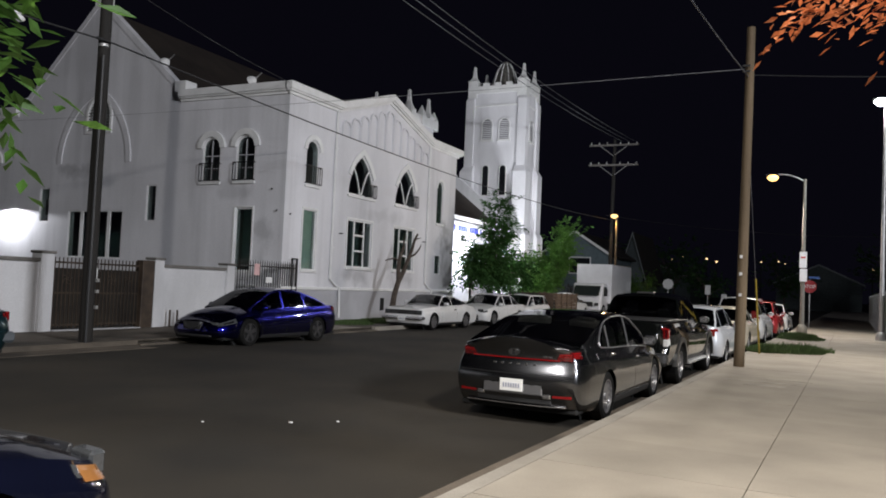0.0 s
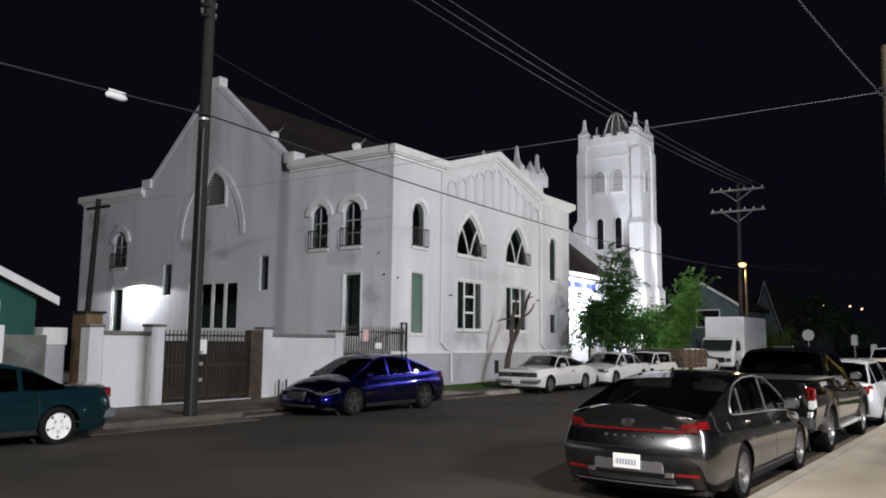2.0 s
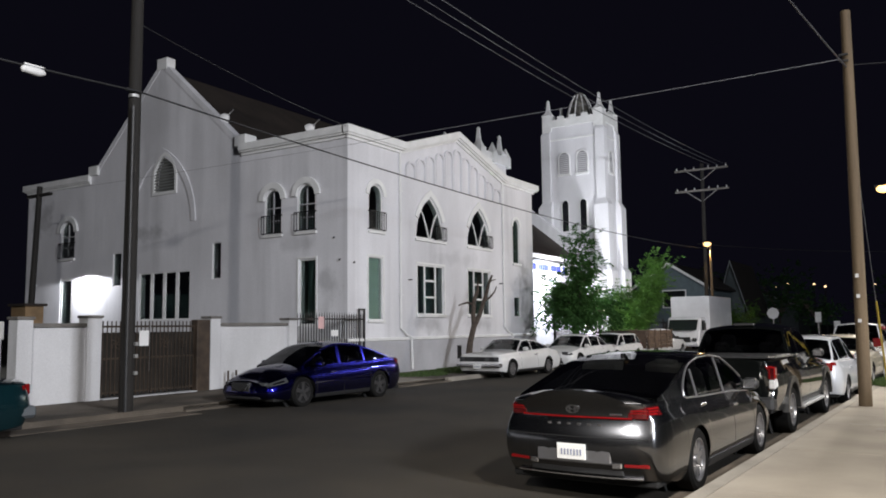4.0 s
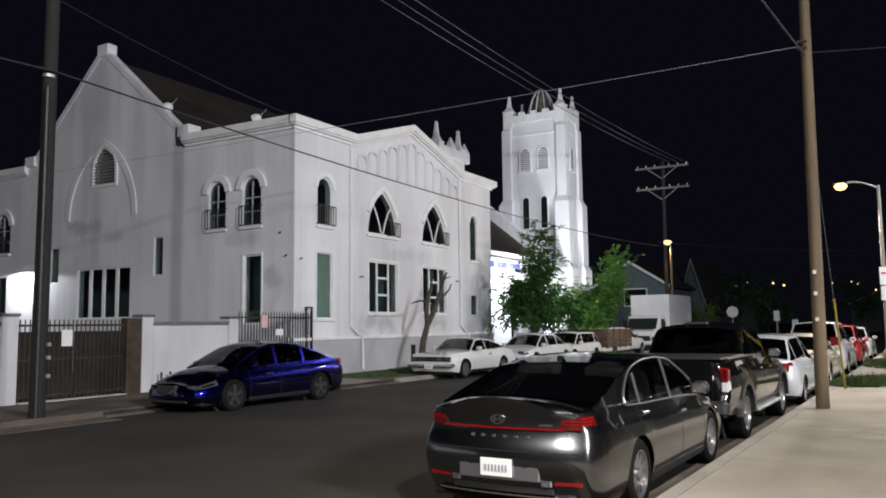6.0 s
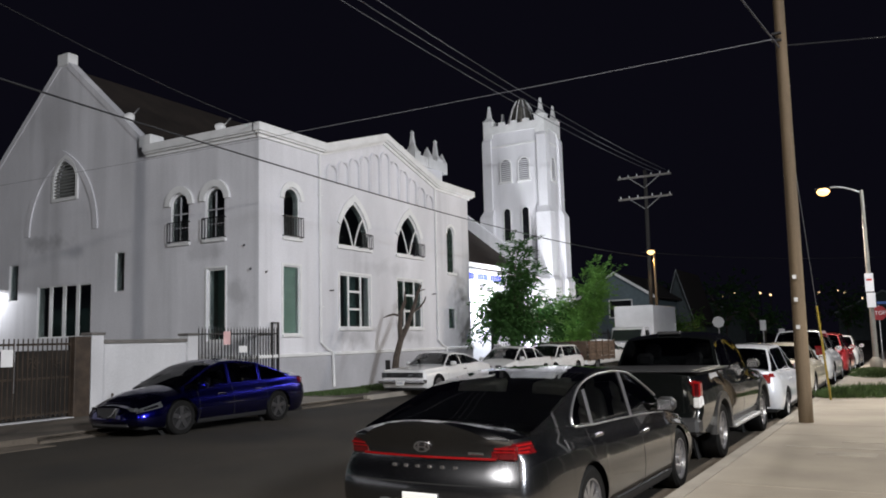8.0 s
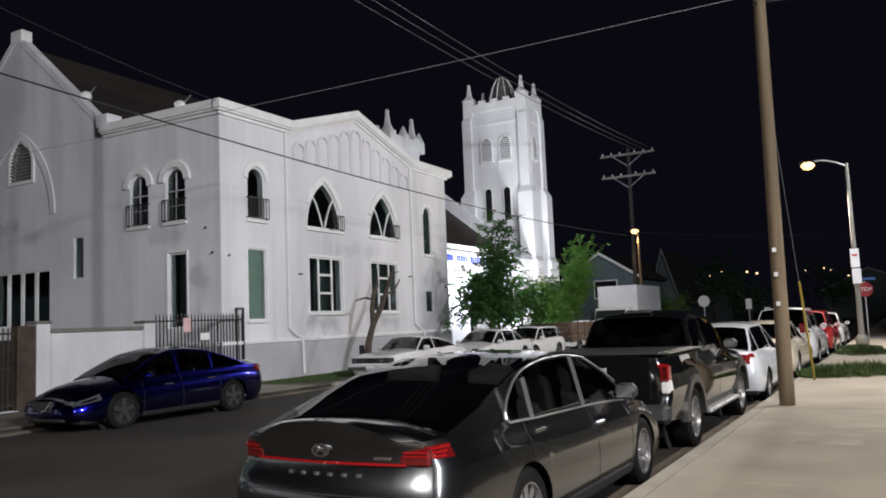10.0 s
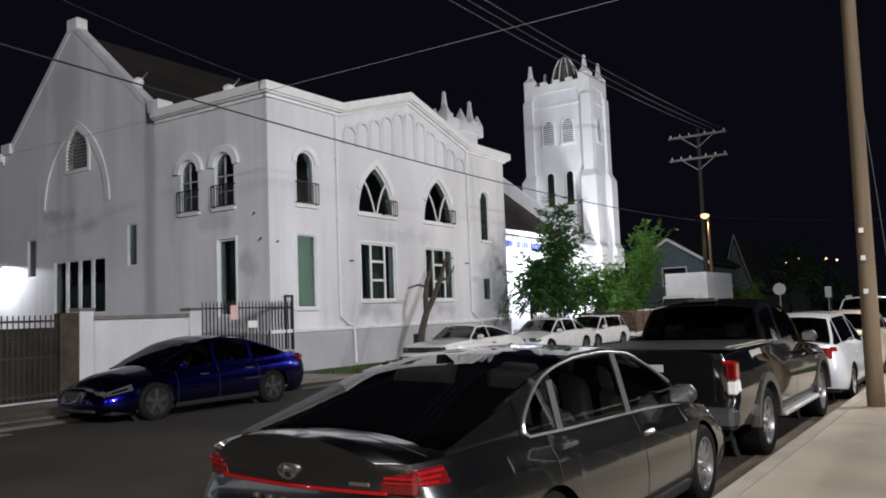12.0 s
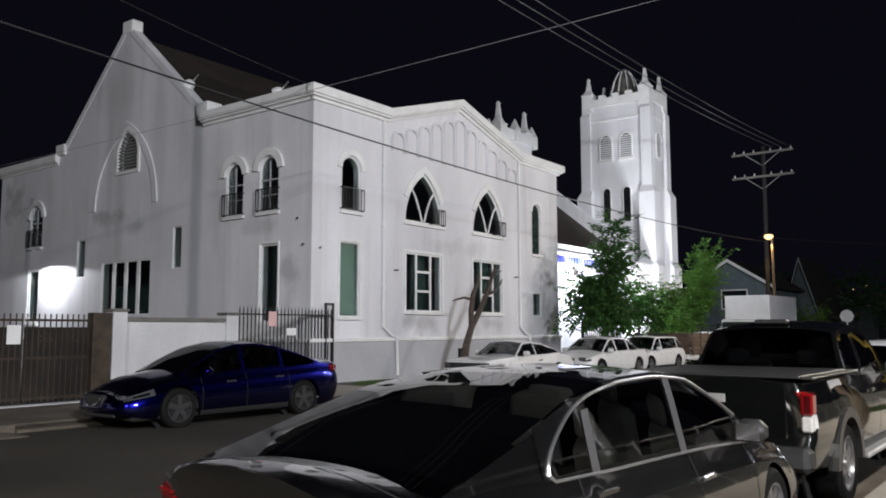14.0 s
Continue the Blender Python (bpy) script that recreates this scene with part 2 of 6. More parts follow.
def grown(poly, d):
    """The outline pushed outwards by d."""
    n = len(poly)
    area = sum(poly[i][0] * poly[(i + 1) % n][1] - poly[(i + 1) % n][0] * poly[i][1] for i in range(n))
    s = 1 if area > 0 else -1
    out = []
    for i in range(n):
        p, q, r = Vector(poly[i - 1]), Vector(poly[i]), Vector(poly[(i + 1) % n])
        e, f = (q - p), (r - q)
        e = e.normalized() if e.length > 1e-6 else f.normalized()
        f = f.normalized() if f.length > 1e-6 else e
        na, nb = Vector((e.y, -e.x)) * s, Vector((f.y, -f.x)) * s
        m = na + nb
        m = m / max(0.5, m.length_squared / 2) if m.length > 1e-6 else na
        out.append((q.x + d * m.x, q.y + d * m.y))
    return out


def tube(points, radius, sides=6, taper=None):
    bm = bmesh.new()
    pts = [Vector(p) for p in points]
    rings = []
    for i, p in enumerate(pts):
        t = (pts[min(i + 1, len(pts) - 1)] - pts[max(i - 1, 0)]).normalized()
        u = t.cross(Vector((0, 0, 1)))
        u = u.normalized() if u.length > 1e-3 else Vector((1, 0, 0))
        v = t.cross(u).normalized()
        r = radius if taper is None else radius + (taper - radius) * i / (len(pts) - 1)
        rings.append([bm.verts.new(p + r * (u * math.cos(2 * math.pi * k / sides) + v * math.sin(2 * math.pi * k / sides))) for k in range(sides)])
    for a, b in zip(rings, rings[1:]):
        for k in range(sides):
            bm.faces.new((a[k], a[(k + 1) % sides], b[(k + 1) % sides], b[k]))
    bm.faces.new(rings[0][::-1])
    bm.faces.new(rings[-1])
    bmesh.ops.recalc_face_normals(bm, faces=bm.faces)
    return bm


def lathe(profile, sides=24, axis="z", centre=(0, 0, 0), caps=True):
    """A turned solid: profile of (radius, height)."""
    bm = bmesh.new()
    rings = []
    for r, h in profile:
        ring = []
        for k in range(sides):
            a = 2 * math.pi * k / sides
            x, y = r * math.cos(a), r * math.sin(a)
            p = (x, y, h) if axis == "z" else ((h, x, y) if axis == "x" else (x, h, y))
            ring.append(bm.verts.new(Vector(p) + Vector(centre)))
        rings.append(ring)
    for a, b in zip(rings, rings[1:]):
        for k in range(sides):
            bm.faces.new((a[k], a[(k + 1) % sides], b[(k + 1) % sides], b[k]))
    if caps:
        bm.faces.new(rings[0][::-1])
        bm.faces.new(rings[-1])
    bmesh.ops.recalc_face_normals(bm, faces=bm.faces)
    return bm


def merge(bm, other):
    me = bpy.data.meshes.new("tmp")
    other.to_mesh(me)
    other.free()
    bm.from_mesh(me)
    bpy.data.meshes.remove(me)
    return bm


# ---- the street's own directions: u across to the right of the near kerb, v along ----
STREET = radians(2.06)
ORIGIN = Vector((-2.79, 0.0))


def st(u, v, z=0.0):
    return (ORIGIN.x + u * math.cos(STREET) + v * math.sin(STREET), -u * math.sin(STREET) + v * math.cos(STREET), z)


FAR_KERB = -12.1
WALK_Z = 0.15


def strip(u0, u1, v0, v1, z0, z1):
    """A block along the street."""
    bm = bmesh.new()
    lo = [bm.verts.new(st(u, v, z0)) for u, v in ((u0, v0), (u1, v0), (u1, v1), (u0, v1))]
    hi = [bm.verts.new(st(u, v, z1)) for u, v in ((u0, v0), (u1, v0), (u1, v1), (u0, v1))]
    bm.faces.new(lo[::-1])
    bm.faces.new(hi)
    for i in range(4):
        j = (i + 1) % 4
        bm.faces.new((lo[i], lo[j], hi[j], hi[i]))
    return bm


def setting(name, bm, material, label, category):
    ob = part(name, bm, material)
    return tagged(ob, label, category, kind="structure")


# ---- ground ----
bm = bmesh.new()
bmesh.ops.create_grid(bm, x_segments=40, y_segments=40, size=700)
for v in bm.verts:
    v.co.z = -0.05
setting("ground", bm, EARTH, "dark bare earth reaching to the horizon", "ground")

bm = bmesh.new()
NV, NU = 60, 12
rows = []
for i in range(NV + 1):
    vv = -30 + 170 * i / NV
    row = []
    for j in range(NU + 1):
        uu = FAR_KERB + (0 - FAR_KERB) * j / NU
        crown = 0.05 * (1 - (2 * j / NU - 1) ** 2)
        row.append(bm.verts.new(st(uu, vv, crown)))
    rows.append(row)
for i in range(NV):
    for j in range(NU):
        bm.faces.new((rows[i][j], rows[i][j + 1], rows[i + 1][j + 1], rows[i + 1][j]))
setting("road", bm, ASPHALT, "worn dark asphalt street with a slight crown", "road")

# ---- church ----
FX, SY = -17.72, 23.78
WT = 0.32
FE = 38.68
church = thing("church", "white stucco gothic revival church with two towers and brown shingle roof", "church", (0, 0, 0))


def front(u, v, d):
    return (FX - d, u, v)


def south(u, v, d):
    return (u, SY + d, v)


def proud(fn, d0):
    return lambda u, v, d: fn(u, v, d - d0)


F_WIN = {
    "arch": [round_arch(25.0, 5.33, 25.85, 7.07)],
    "point": [gothic(28.05, 5.31, 30.15, 7.08), gothic(32.08, 5.31, 34.18, 7.08)],
    "triple": [rect(28.12, 2.28, 30.1, 4.27), rect(32.08, 2.28, 34.08, 4.27)],
    "blind": [rect(24.97, 2.07, 25.82, 4.36)],
    "slit": [round_arch(36.47, 4.82, 37.17, 6.98)],
    "small": [rect(36.5, 2.23, 37.18, 3.19)],
}
S_WIN = {
    "arch": [round_arch(-21.72, 5.29, -20.86, 7.02), round_arch(-20.07, 5.3, -19.2, 7.05), round_arch(-34.7, 5.11, -33.67, 6.83)],
    "door": [rect(-19.98, 1.9, -19.17, 4.29)],
    "slit": [rect(-24.55, 3.77, -24.06, 5.21), rect(-30.82, 3.7, -30.25, 5.15)],
    "quad": [rect(-29.0, 2.2, -25.84, 4.19)],
    "bright": [rect(-34.68, 1.95, -33.73, 4.2)],
    "vent": [gothic(-28.15, 7.53, -26.82, 9.12, spring=8.15)],
}
f_outer = [(SY + WT, 0.1), (FE, 0.1), (FE, 8.8), (35.45, 8.8), (31.15, 10.02), (27.1, 8.8), (SY + WT, 8.8)]
part("wall", slab(f_outer, [w for ws in F_WIN.values() for w in ws], front, WT), STUCCO, church)
s_outer = [(-37.5, 0.1), (FX, 0.1), (FX, 8.8), (-22.8, 8.8), (-22.8, 9.2), (-23.3, 9.2), (-27.5, 12.9), (-27.5, 13.2), (-28.1, 13.2),
           (-28.1, 12.9), (-32.0, 9.05), (-32.6, 9.0), (-32.6, 8.65), (-37.5, 8.65)]
part("wall", slab(s_outer, [w for ws in S_WIN.values() for w in ws], south, WT), STUCCO, church)
# closing walls, inner walls and floors of the block
part("wall", boxes((-37.5, SY + WT, 0.1, -37.2, 49, 8.6)), STUCCO, church)
part("wall", boxes((-24.2, FE - 0.3, 0.1, FX - WT, FE, 8.7)), STUCCO, church)
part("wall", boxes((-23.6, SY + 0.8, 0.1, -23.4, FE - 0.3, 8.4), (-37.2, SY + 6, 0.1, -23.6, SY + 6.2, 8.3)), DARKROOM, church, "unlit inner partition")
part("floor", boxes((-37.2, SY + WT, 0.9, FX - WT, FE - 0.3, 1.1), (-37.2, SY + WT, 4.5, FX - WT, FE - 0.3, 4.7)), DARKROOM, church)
part("flat_roof", boxes((-23.9, SY + WT, 8.45, FX - WT, FE - 0.3, 8.6)), PLINTH, church)
part("flat_roof", boxes((-37.2, SY + WT, 8.3, -32.6, 49, 8.42)), PLINTH, church)


def band(poly_top, drop, fn, out, material=TRIM, name="cornice"):
    """A moulding that follows the top line."""
    low = [(u, v - drop) for u, v in reversed(poly_top)]
    return part(name, slab(poly_top + low, [], proud(fn, out), out + 0.05), material, church)


for drop, out, lift in ((0.27, 0.26, 0), (0.06, 0.19, -0.27), (0.1, 0.08, -0.33)):
    top_f = [(SY - out, 8.93), (27.1, 8.95), (31.15, 10.2), (35.5, 8.95), (FE + out + 0.08, 8.95)]
    band([(u, v + lift) for u, v in top_f], drop, front, out)
    band([(-22.95, 8.93 + lift), (FX, 8.93 + lift)], drop, south, out)
    band([(-37.5 - out, 8.82 + lift), (-32.55, 8.82 + lift)], drop, south, out * 0.7)
part("parapet", boxes((FX - 0.5, SY + 0.02, 8.78, FX - 0.06, 27.0, 8.92), (-22.8, SY + 0.06, 8.78, FX - 0.5, SY + 0.4, 8.92)), TRIM, church)
# raking coping of the south gable, shoulder blocks and cap
for a, b in (((-23.2, 9.26), (-27.56, 13.03)), ((-28.06, 13.03), (-32.1, 9.16))):
    dx, dz = b[0] - a[0], b[1] - a[1]
    k = 0.3 / math.hypot(dx, dz)
    nx, nz = -dz * k, dx * k
    part("coping", slab([a, b, (b[0] + nx * .5, b[1] + abs(nz) * -0.9), (a[0] + nx * .5, a[1] - abs(nz) * 0.9)], [], proud(south, 0.03), 0.37), STUCCO, church)
part("gable_cap", boxes((-28.13, SY - 0.06, 12.85, -27.47, SY + 0.4, 13.36), bevel=0.03), TRIM, church)
part("shoulder_block", boxes((-23.3, SY - 0.12, 8.86, -22.68, SY + 0.5, 9.34), bevel=0.03), TRIM, church)
part("shoulder_block", boxes((-32.65, SY - 0.12, 8.76, -31.98, SY + 0.5, 9.2), bevel=0.03), TRIM, church)
# plinth and ledge
part("plinth", boxes((FX, SY - 0.05, 0.05, FX + 0.07, FE + 0.05, 1.3)), PLINTH, church, "grey painted base course")
part("plinth", boxes((-37.5, SY - 0.07, 0.05, FX + 0.07, SY, 1.3)), PLINTH, church, "grey painted base course")
part("ledge", boxes((FX - 0.02, SY - 0.1, 1.3, FX + 0.12, FE + 0.08, 1.42), bevel=0.02), TRIM, church)
part("ledge", boxes((-37.5, SY - 0.12, 1.3, FX - 0.02, SY + 0.02, 1.42), bevel=0.02), TRIM, church)


def window(fn, poly, frame_w, glass, bars=(), bar_mat=TRIM, hood=0.0, sill=True, depth=0.06, name="window", tint="", proud_hood=0.045, trim=0.0):
    """A window in its opening: frame, panes, bars, hood moulding and sill."""
    us, vs = [p[0] for p in poly], [p[1] for p in poly]
    u0, u1, v0, v1 = min(us), max(us), min(vs), max(vs)
    inner = grown(poly, -frame_w)
    w = part(name, slab(grown(poly, 0.004), [inner], proud(fn, -depth + 0.03), 0.07), TRIM, church, tint)
    part("pane", slab(inner, [], proud(fn, -depth), 0.012), glass, w)
    for a in bars:
        part("glazing_bar", slab(rect(*a), [], proud(fn, -depth + 0.03), 0.05), bar_mat, w)
    if hood:
        outer = grown(poly, hood)
        outer = [(u, max(v, v0 + (v1 - v0) * 0.45)) for u, v in outer]
        mid = [(u, max(v, v0 + (v1 - v0) * 0.45 - 0.001)) for u, v in grown(poly, 0.015)]
        arc = [p for p in outer if p[1] > v0 + (v1 - v0) * 0.45 + 1e-4]
        arc_in = [p for p, q in zip(mid, outer) if q[1] > v0 + (v1 - v0) * 0.45 + 1e-4]
        part("hood_mould", slab(arc + arc_in[::-1], [], proud(fn, proud_hood), proud_hood + 0.02), TRIM, w)
    if sill:
        part("sill", slab(rect(u0 - 0.08, v0 - 0.1, u1 + 0.08, v0 - 0.005), [], proud(fn, 0.09), 0.14), TRIM, w)
    if trim:
        part("architrave", slab(grown(poly, trim), [grown(poly, 0.012)], proud(fn, 0.03), 0.04), TRIM, w)
    return w


def guard(fn, u0, u1, v0, v1, w):
    """A small iron guard in front of a window."""
    rows = [rect(u0, v1 - 0.03, u1, v1), rect(u0, v0, u1, v0 + 0.03)]
    n = max(4, round((u1 - u0) / 0.13))
    rows += [rect(u0 + (u1 - u0) * i / n - 0.009, v0 + 0.032, u0 + (u1 - u0) * i / n + 0.009, v1 - 0.032) for i in range(n + 1)]
    for r in rows:
        part("guard_bar", slab(r, [], proud(fn, 0.14), 0.02), IRON, w, "black iron window guard bar")
    for u in (u0, u1):
        for v in (v0, v1 - 0.03):
            part("guard_bracket", slab(rect(u - 0.01, v, u + 0.01, v + 0.03), [], proud(fn, 0.118), 0.15), IRON, w, "black iron bracket")


fn_south = south
for p in F_WIN["arch"]:
    w = window(front, p, 0.05, PANE, hood=0.2, proud_hood=0.06)
    guard(front, 24.95, 25.9, 5.36, 6.05, w)
for p in F_WIN["point"]:
    u0, u1 = p[0][0], p[1][0]
    c = (u0 + u1) / 2
    w = window(front, p, 0.07, PANE, hood=0.24, proud_hood=0.05)
    for s in (-1, 1):
        curve = [(c + s * 0.02, 5.36), (c + s * 0.2, 5.85), (c + s * 0.4, 6.25), (c + s * 0.62, 6.52)]
        part("tracery", slab(curve + [(u + s * 0.045, v - 0.035) for u, v in reversed(curve)], [], proud(front, -0.03), 0.05), TRIM, w)
    guard(front, c + 0.35, u1 + 0.02, 5.34, 5.9, w)
for p in F_WIN["triple"]:
    u0, v0, u1, v1 = *p[0], *p[2]
    a, b = u0 + (u1 - u0) * 0.3, u0 + (u1 - u0) * 0.7
    w = window(front, p, 0.05, PANE, trim=0.09, bars=[(a - 0.04, v0 + 0.05, a + 0.04, v1 - 0.05), (b - 0.04, v0 + 0.05, b + 0.04, v1 - 0.05),
                                           (a + 0.04, v0 + 0.66, b - 0.04, v0 + 0.74), (a + 0.04, v0 + 1.32, b - 0.04, v0 + 1.4)])
    part("blind", boxes((FX - 0.3, a, v0 + 0.1, FX - 0.27, b, v1 - 0.05)), TEAL, w, "teal roller blind")
for p in F_WIN["blind"]:
    w = window(front, p, 0.03, PANE, sill=True, depth=0.05, trim=0.09)
    part("blind", boxes((FX - 0.2, 25.0, 2.1, FX - 0.16, 25.79, 4.33)), CURTAIN, w, "pale green roller blind")
for p in F_WIN["slit"]:
    window(front, p, 0.03, LEAD, hood=0.14)
for p in F_WIN["small"]:
    w = window(front, p, 0.03, PANE, sill=False)
    part("blind", boxes((FX - 0.28, 36.5, 2.23, FX - 0.25, 37.18, 3.19)), TEAL, w)
for p in S_WIN["arch"]:
    u0, u1, v0 = p[0][0], p[1][0], p[0][1]
    w = window(south, p, 0.05, PANE, hood=0.25, bars=[((u0 + u1) / 2 - 0.02, v0 + 0.05, (u0 + u1) / 2 + 0.02, v0 + 1.6), (u0 + 0.05, v0 + 0.98, u1 - 0.05, v0 + 1.02), (u0 + 0.05, v0 + 0.5, u1 - 0.05, v0 + 0.53)], bar_mat=PLINTH, proud_hood=0.09)
    part("blind", slab(rect(u0 + 0.05, v0 + 0.05, u1 - 0.05, v0 + 0.5), [], proud(fn_south, -0.5), 0.03), TEAL, w)
    guard(south, u0 - 0.05, u1 + 0.05, v0 + 0.02, v0 + 0.72, w)
for p in S_WIN["door"]:
    w = window(south, p, 0.05, PANE, depth=0.08, sill=False, trim=0.07)
    part("blind", boxes((-19.98, SY + 0.5, 1.9, -19.6, SY + 0.53, 4.29)), TEAL, w)
for p in S_WIN["slit"]:
    window(south, p, 0.03, PANE, sill=False)
for p in S_WIN["quad"]:
    w = window(south, p, 0.05, PANE, sill=False, bars=[(-29 + 0.79 * i - 0.09, 2.25, -29 + 0.79 * i + 0.09, 4.14) for i in (1, 2, 3)])
    # Teal sheet added to stand for the grey-green reflection in these panes.
    part("blind", boxes((-28.9, SY + 0.6, 2.2, -25.9, SY + 0.63, 3.3)), TEAL, w)
for p in S_WIN["bright"]:
    window(south, p, 0.12, PANE)
SLATGREY = mat("weathered_louvre_grey", (0.3, 0.31, 0.3), 0.8, var=0.2, scale=3)
vent = part("louvred_vent", slab(grown(S_WIN["vent"][0], 0.1), [grown(S_WIN["vent"][0], -0.02)], proud(south, 0.06), 0.16), TRIM, church, "white gothic vent with grey louvres")
for i in range(12):
    z = 7.58 + i * 0.125
    half = 0.64 if z < 8.2 else max(0.06, 0.64 * (1 - ((z - 8.15) / 1.0) ** 1.6))
    bm = boxes((-half, -0.05, -0.012, half, 0.05, 0.012))
    bmesh.ops.rotate(bm, verts=bm.verts, matrix=Matrix.Rotation(radians(35), 3, "X"))
    bmesh.ops.translate(bm, verts=bm.verts, vec=(-27.485, SY + 0.0, z))
    part("slat", bm, SLATGREY, vent)
# Dark sheet stands for the shade behind the vent's slats.
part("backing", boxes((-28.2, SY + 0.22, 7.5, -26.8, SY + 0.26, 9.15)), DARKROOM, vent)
# large blind arch of the south gable
big = gothic(-29.85, 6.2, -25.55, 9.45, n=12)
arc = big[1:]
mid = gothic(-29.6, 6.2, -25.8, 9.1, n=12)[1:]
part("blind_arch", slab(arc + [big[0], (-29.6, 6.2)] + mid[::-1], [], proud(south, 0.05), 0.07), STUCCO, church)
# blind arcade in the front gable
for i in range(11):
    u0 = 27.3 + i * 0.72
    c = u0 + 0.36
    top = 8.1 + (1 - abs(c - 31.15) / 4.1) * 1.4
    o, q = round_arch(u0 + 0.02, 7.62, u0 + 0.71, top, 10), round_arch(u0 + 0.09, 7.62, u0 + 0.64, top - 0.08, 10)
    part("blind_arch", slab(o[1:] + [o[0]] + [q[0]] + q[1:][::-1], [], proud(front, 0.1), 0.11), STUCCO, church)
# downspouts
for y in (26.92, 35.36):
    dp = part("downspout", tube([(FX + 0.06, y, 8.6), (FX + 0.06, y, 1.75), (FX + 0.09, y + 0.35, 1.5), (FX + 0.16, y + 0.55, 1.42), (FX + 0.18, y + 0.58, 0.2)], 0.05, 8), TRIM, church, smooth=True)
    for z in (7.0, 5.0, 3.0):
        part("strap", boxes((FX, y - 0.08, z, FX + 0.13, y + 0.08, z + 0.04)), TRIM, dp)
part("crawl_vent", boxes((FX + 0.06, 31.0, 0.45, FX + 0.1, 31.3, 1.0)), IRON, church, "dark crawl-space vent")
# small fixtures on the walls
for x, y, z in ((-18.02, SY - 0.12, 4.15), (-18.3, SY - 0.1, 4.95), (FX + 0.08, 24.0, 4.05)):
    part("security_camera", merge(boxes((x - 0.025, y + 0.02, z, x + 0.025, y + 0.08, z + 0.05), bevel=0.01), boxes((x - 0.01, y + 0.04, z + 0.05, x + 0.01, y + 0.12, z + 0.065))), IRON, church)
for y, z in ((27.5, 3.6), (35.0, 3.75)):
    part("wall_hook", boxes((FX, y, z, FX + 0.18, y + 0.04, z + 0.04)), IRON, church)
wl = part("door_lamp", boxes((-32.75, SY - 0.16, 3.95, -32.35, SY, 4.15), bevel=0.03), GALV, church, "wall lamp throwing white light")
part("bulb", boxes((-32.7, SY - 0.15, 3.92, -32.4, SY - 0.04, 3.945)), mat("lit_lamp_cool", (0.93, 0.96, 1.0), var=0, emit=60), wl)

# nave roof, walls and eaves
RX, RZ, SL, EX = -28.05, 12.95, 0.8, -18.85


def rz(x):
    return RZ - SL * abs(x - RX)


def roof_slab(x0, x1, y0, y1):
    bm = bmesh.new()
    pts = [(x0, y0), (x1, y0), (x1, y1), (x0, y1)]
    lo = [bm.verts.new((x, y, rz(x) - 0.18)) for x, y in pts]
    hi = [bm.verts.new((x, y, rz(x))) for x, y in pts]
    bm.faces.new(lo[::-1]), bm.faces.new(hi)
    for i in range(4):
        j = (i + 1) % 4
        bm.faces.new((lo[i], lo[j], hi[j], hi[i]))
    bmesh.ops.recalc_face_normals(bm, faces=bm.faces)
    return bm


part("roof", roof_slab(-23.9, RX, SY + 0.5, FE), ROOFING, church, "brown shingle roof slope")
part("roof", roof_slab(EX, RX, FE, 48.2), ROOFING, church, "brown shingle roof slope")
part("roof", roof_slab(-32.7, RX, SY + 0.5, 48.2), ROOFING, church, "brown shingle roof slope")
n_win = [gothic(40.55, 1.5, 41.5, 4.2, spring=3.3), gothic(44.2, 1.5, 45.2, 4.2, spring=3.3)]


def nave(u, v, d):
    return (-19.25 - d, u, v)


part("wall", slab(rect(FE, 0.1, 54.0, 5.55), n_win, nave, WT), STUCCO, church)
for p in n_win:
    window(nave, p, 0.06, LEAD)
part("eave_board", boxes((-19.1, FE + 0.05, 5.5, -18.78, 48.2, 5.72)), TRIM, church)
part("letter_board", boxes((-19.24, FE + 0.3, 4.75, -19.19, 47.8, 5.4)), WHITEP, church, "white sign board with blue lettering")
lx = 39.9
random.seed(4)
for i in range(24):
    wd = random.choice((0.16, 0.2, 0.24, 0.1))
    if i % 6 != 4:
        part("letter", boxes((-19.187, lx, 4.9, -19.17, lx + wd, 5.24)), BLUEINK, church)
    lx += wd + 0.07
part("gable_wall", slab([(-19.0, 0.1), (-18.75, 5.6), (-18.75, 6.35), (RX, 13.75), (RX - 0.6, 13.3), (-32.7, 9.6), (-37.4, 8.5), (-37.4, 0.1)], [],
                        lambda u, v, d: (u, 48.2 + d, v), 0.4), STUCCO, church)
fl = part("wall_flood_lamp", boxes((-19.0, 43.1, 4.2, -18.7, 43.5, 4.45), bevel=0.03), GALV, church, "wall flood lamp, lit")
part("bulb", boxes((-18.96, 43.14, 4.16, -18.74, 43.46, 4.195)), mat("lit_lamp_white", (0.95, 0.97, 1.0), var=0, emit=120), fl)
# unlit flood lamps on the roof edge
for x, y, z in ((-24.12, 24.05, 10.02), (-20.0, 24.5, 9.08)):
    dish = lathe([(0.03, 0.0), (0.08, 0.02), (0.17, 0.12), (0.21, 0.26), (0.19, 0.26), (0.15, 0.13), (0.05, 0.05)], 16, caps=False)
    bmesh.ops.rotate(dish, verts=dish.verts, matrix=Matrix.Rotation(radians(-115), 3, "Y"))
    bmesh.ops.translate(dish, verts=dish.verts, vec=(x + 0.05, y, z + 0.34))
    fl2 = part("roof_flood_lamp", dish, WHITEP, church, "unlit white dish flood lamp", smooth=True)
    part("bracket", tube([(x, y, z - 0.45), (x, y, z + 0.3), (x + 0.1, y + 0.05, z + 0.42), (x + 0.3, y + 0.05, z + 0.55)], 0.025, 6), GALV, fl2)


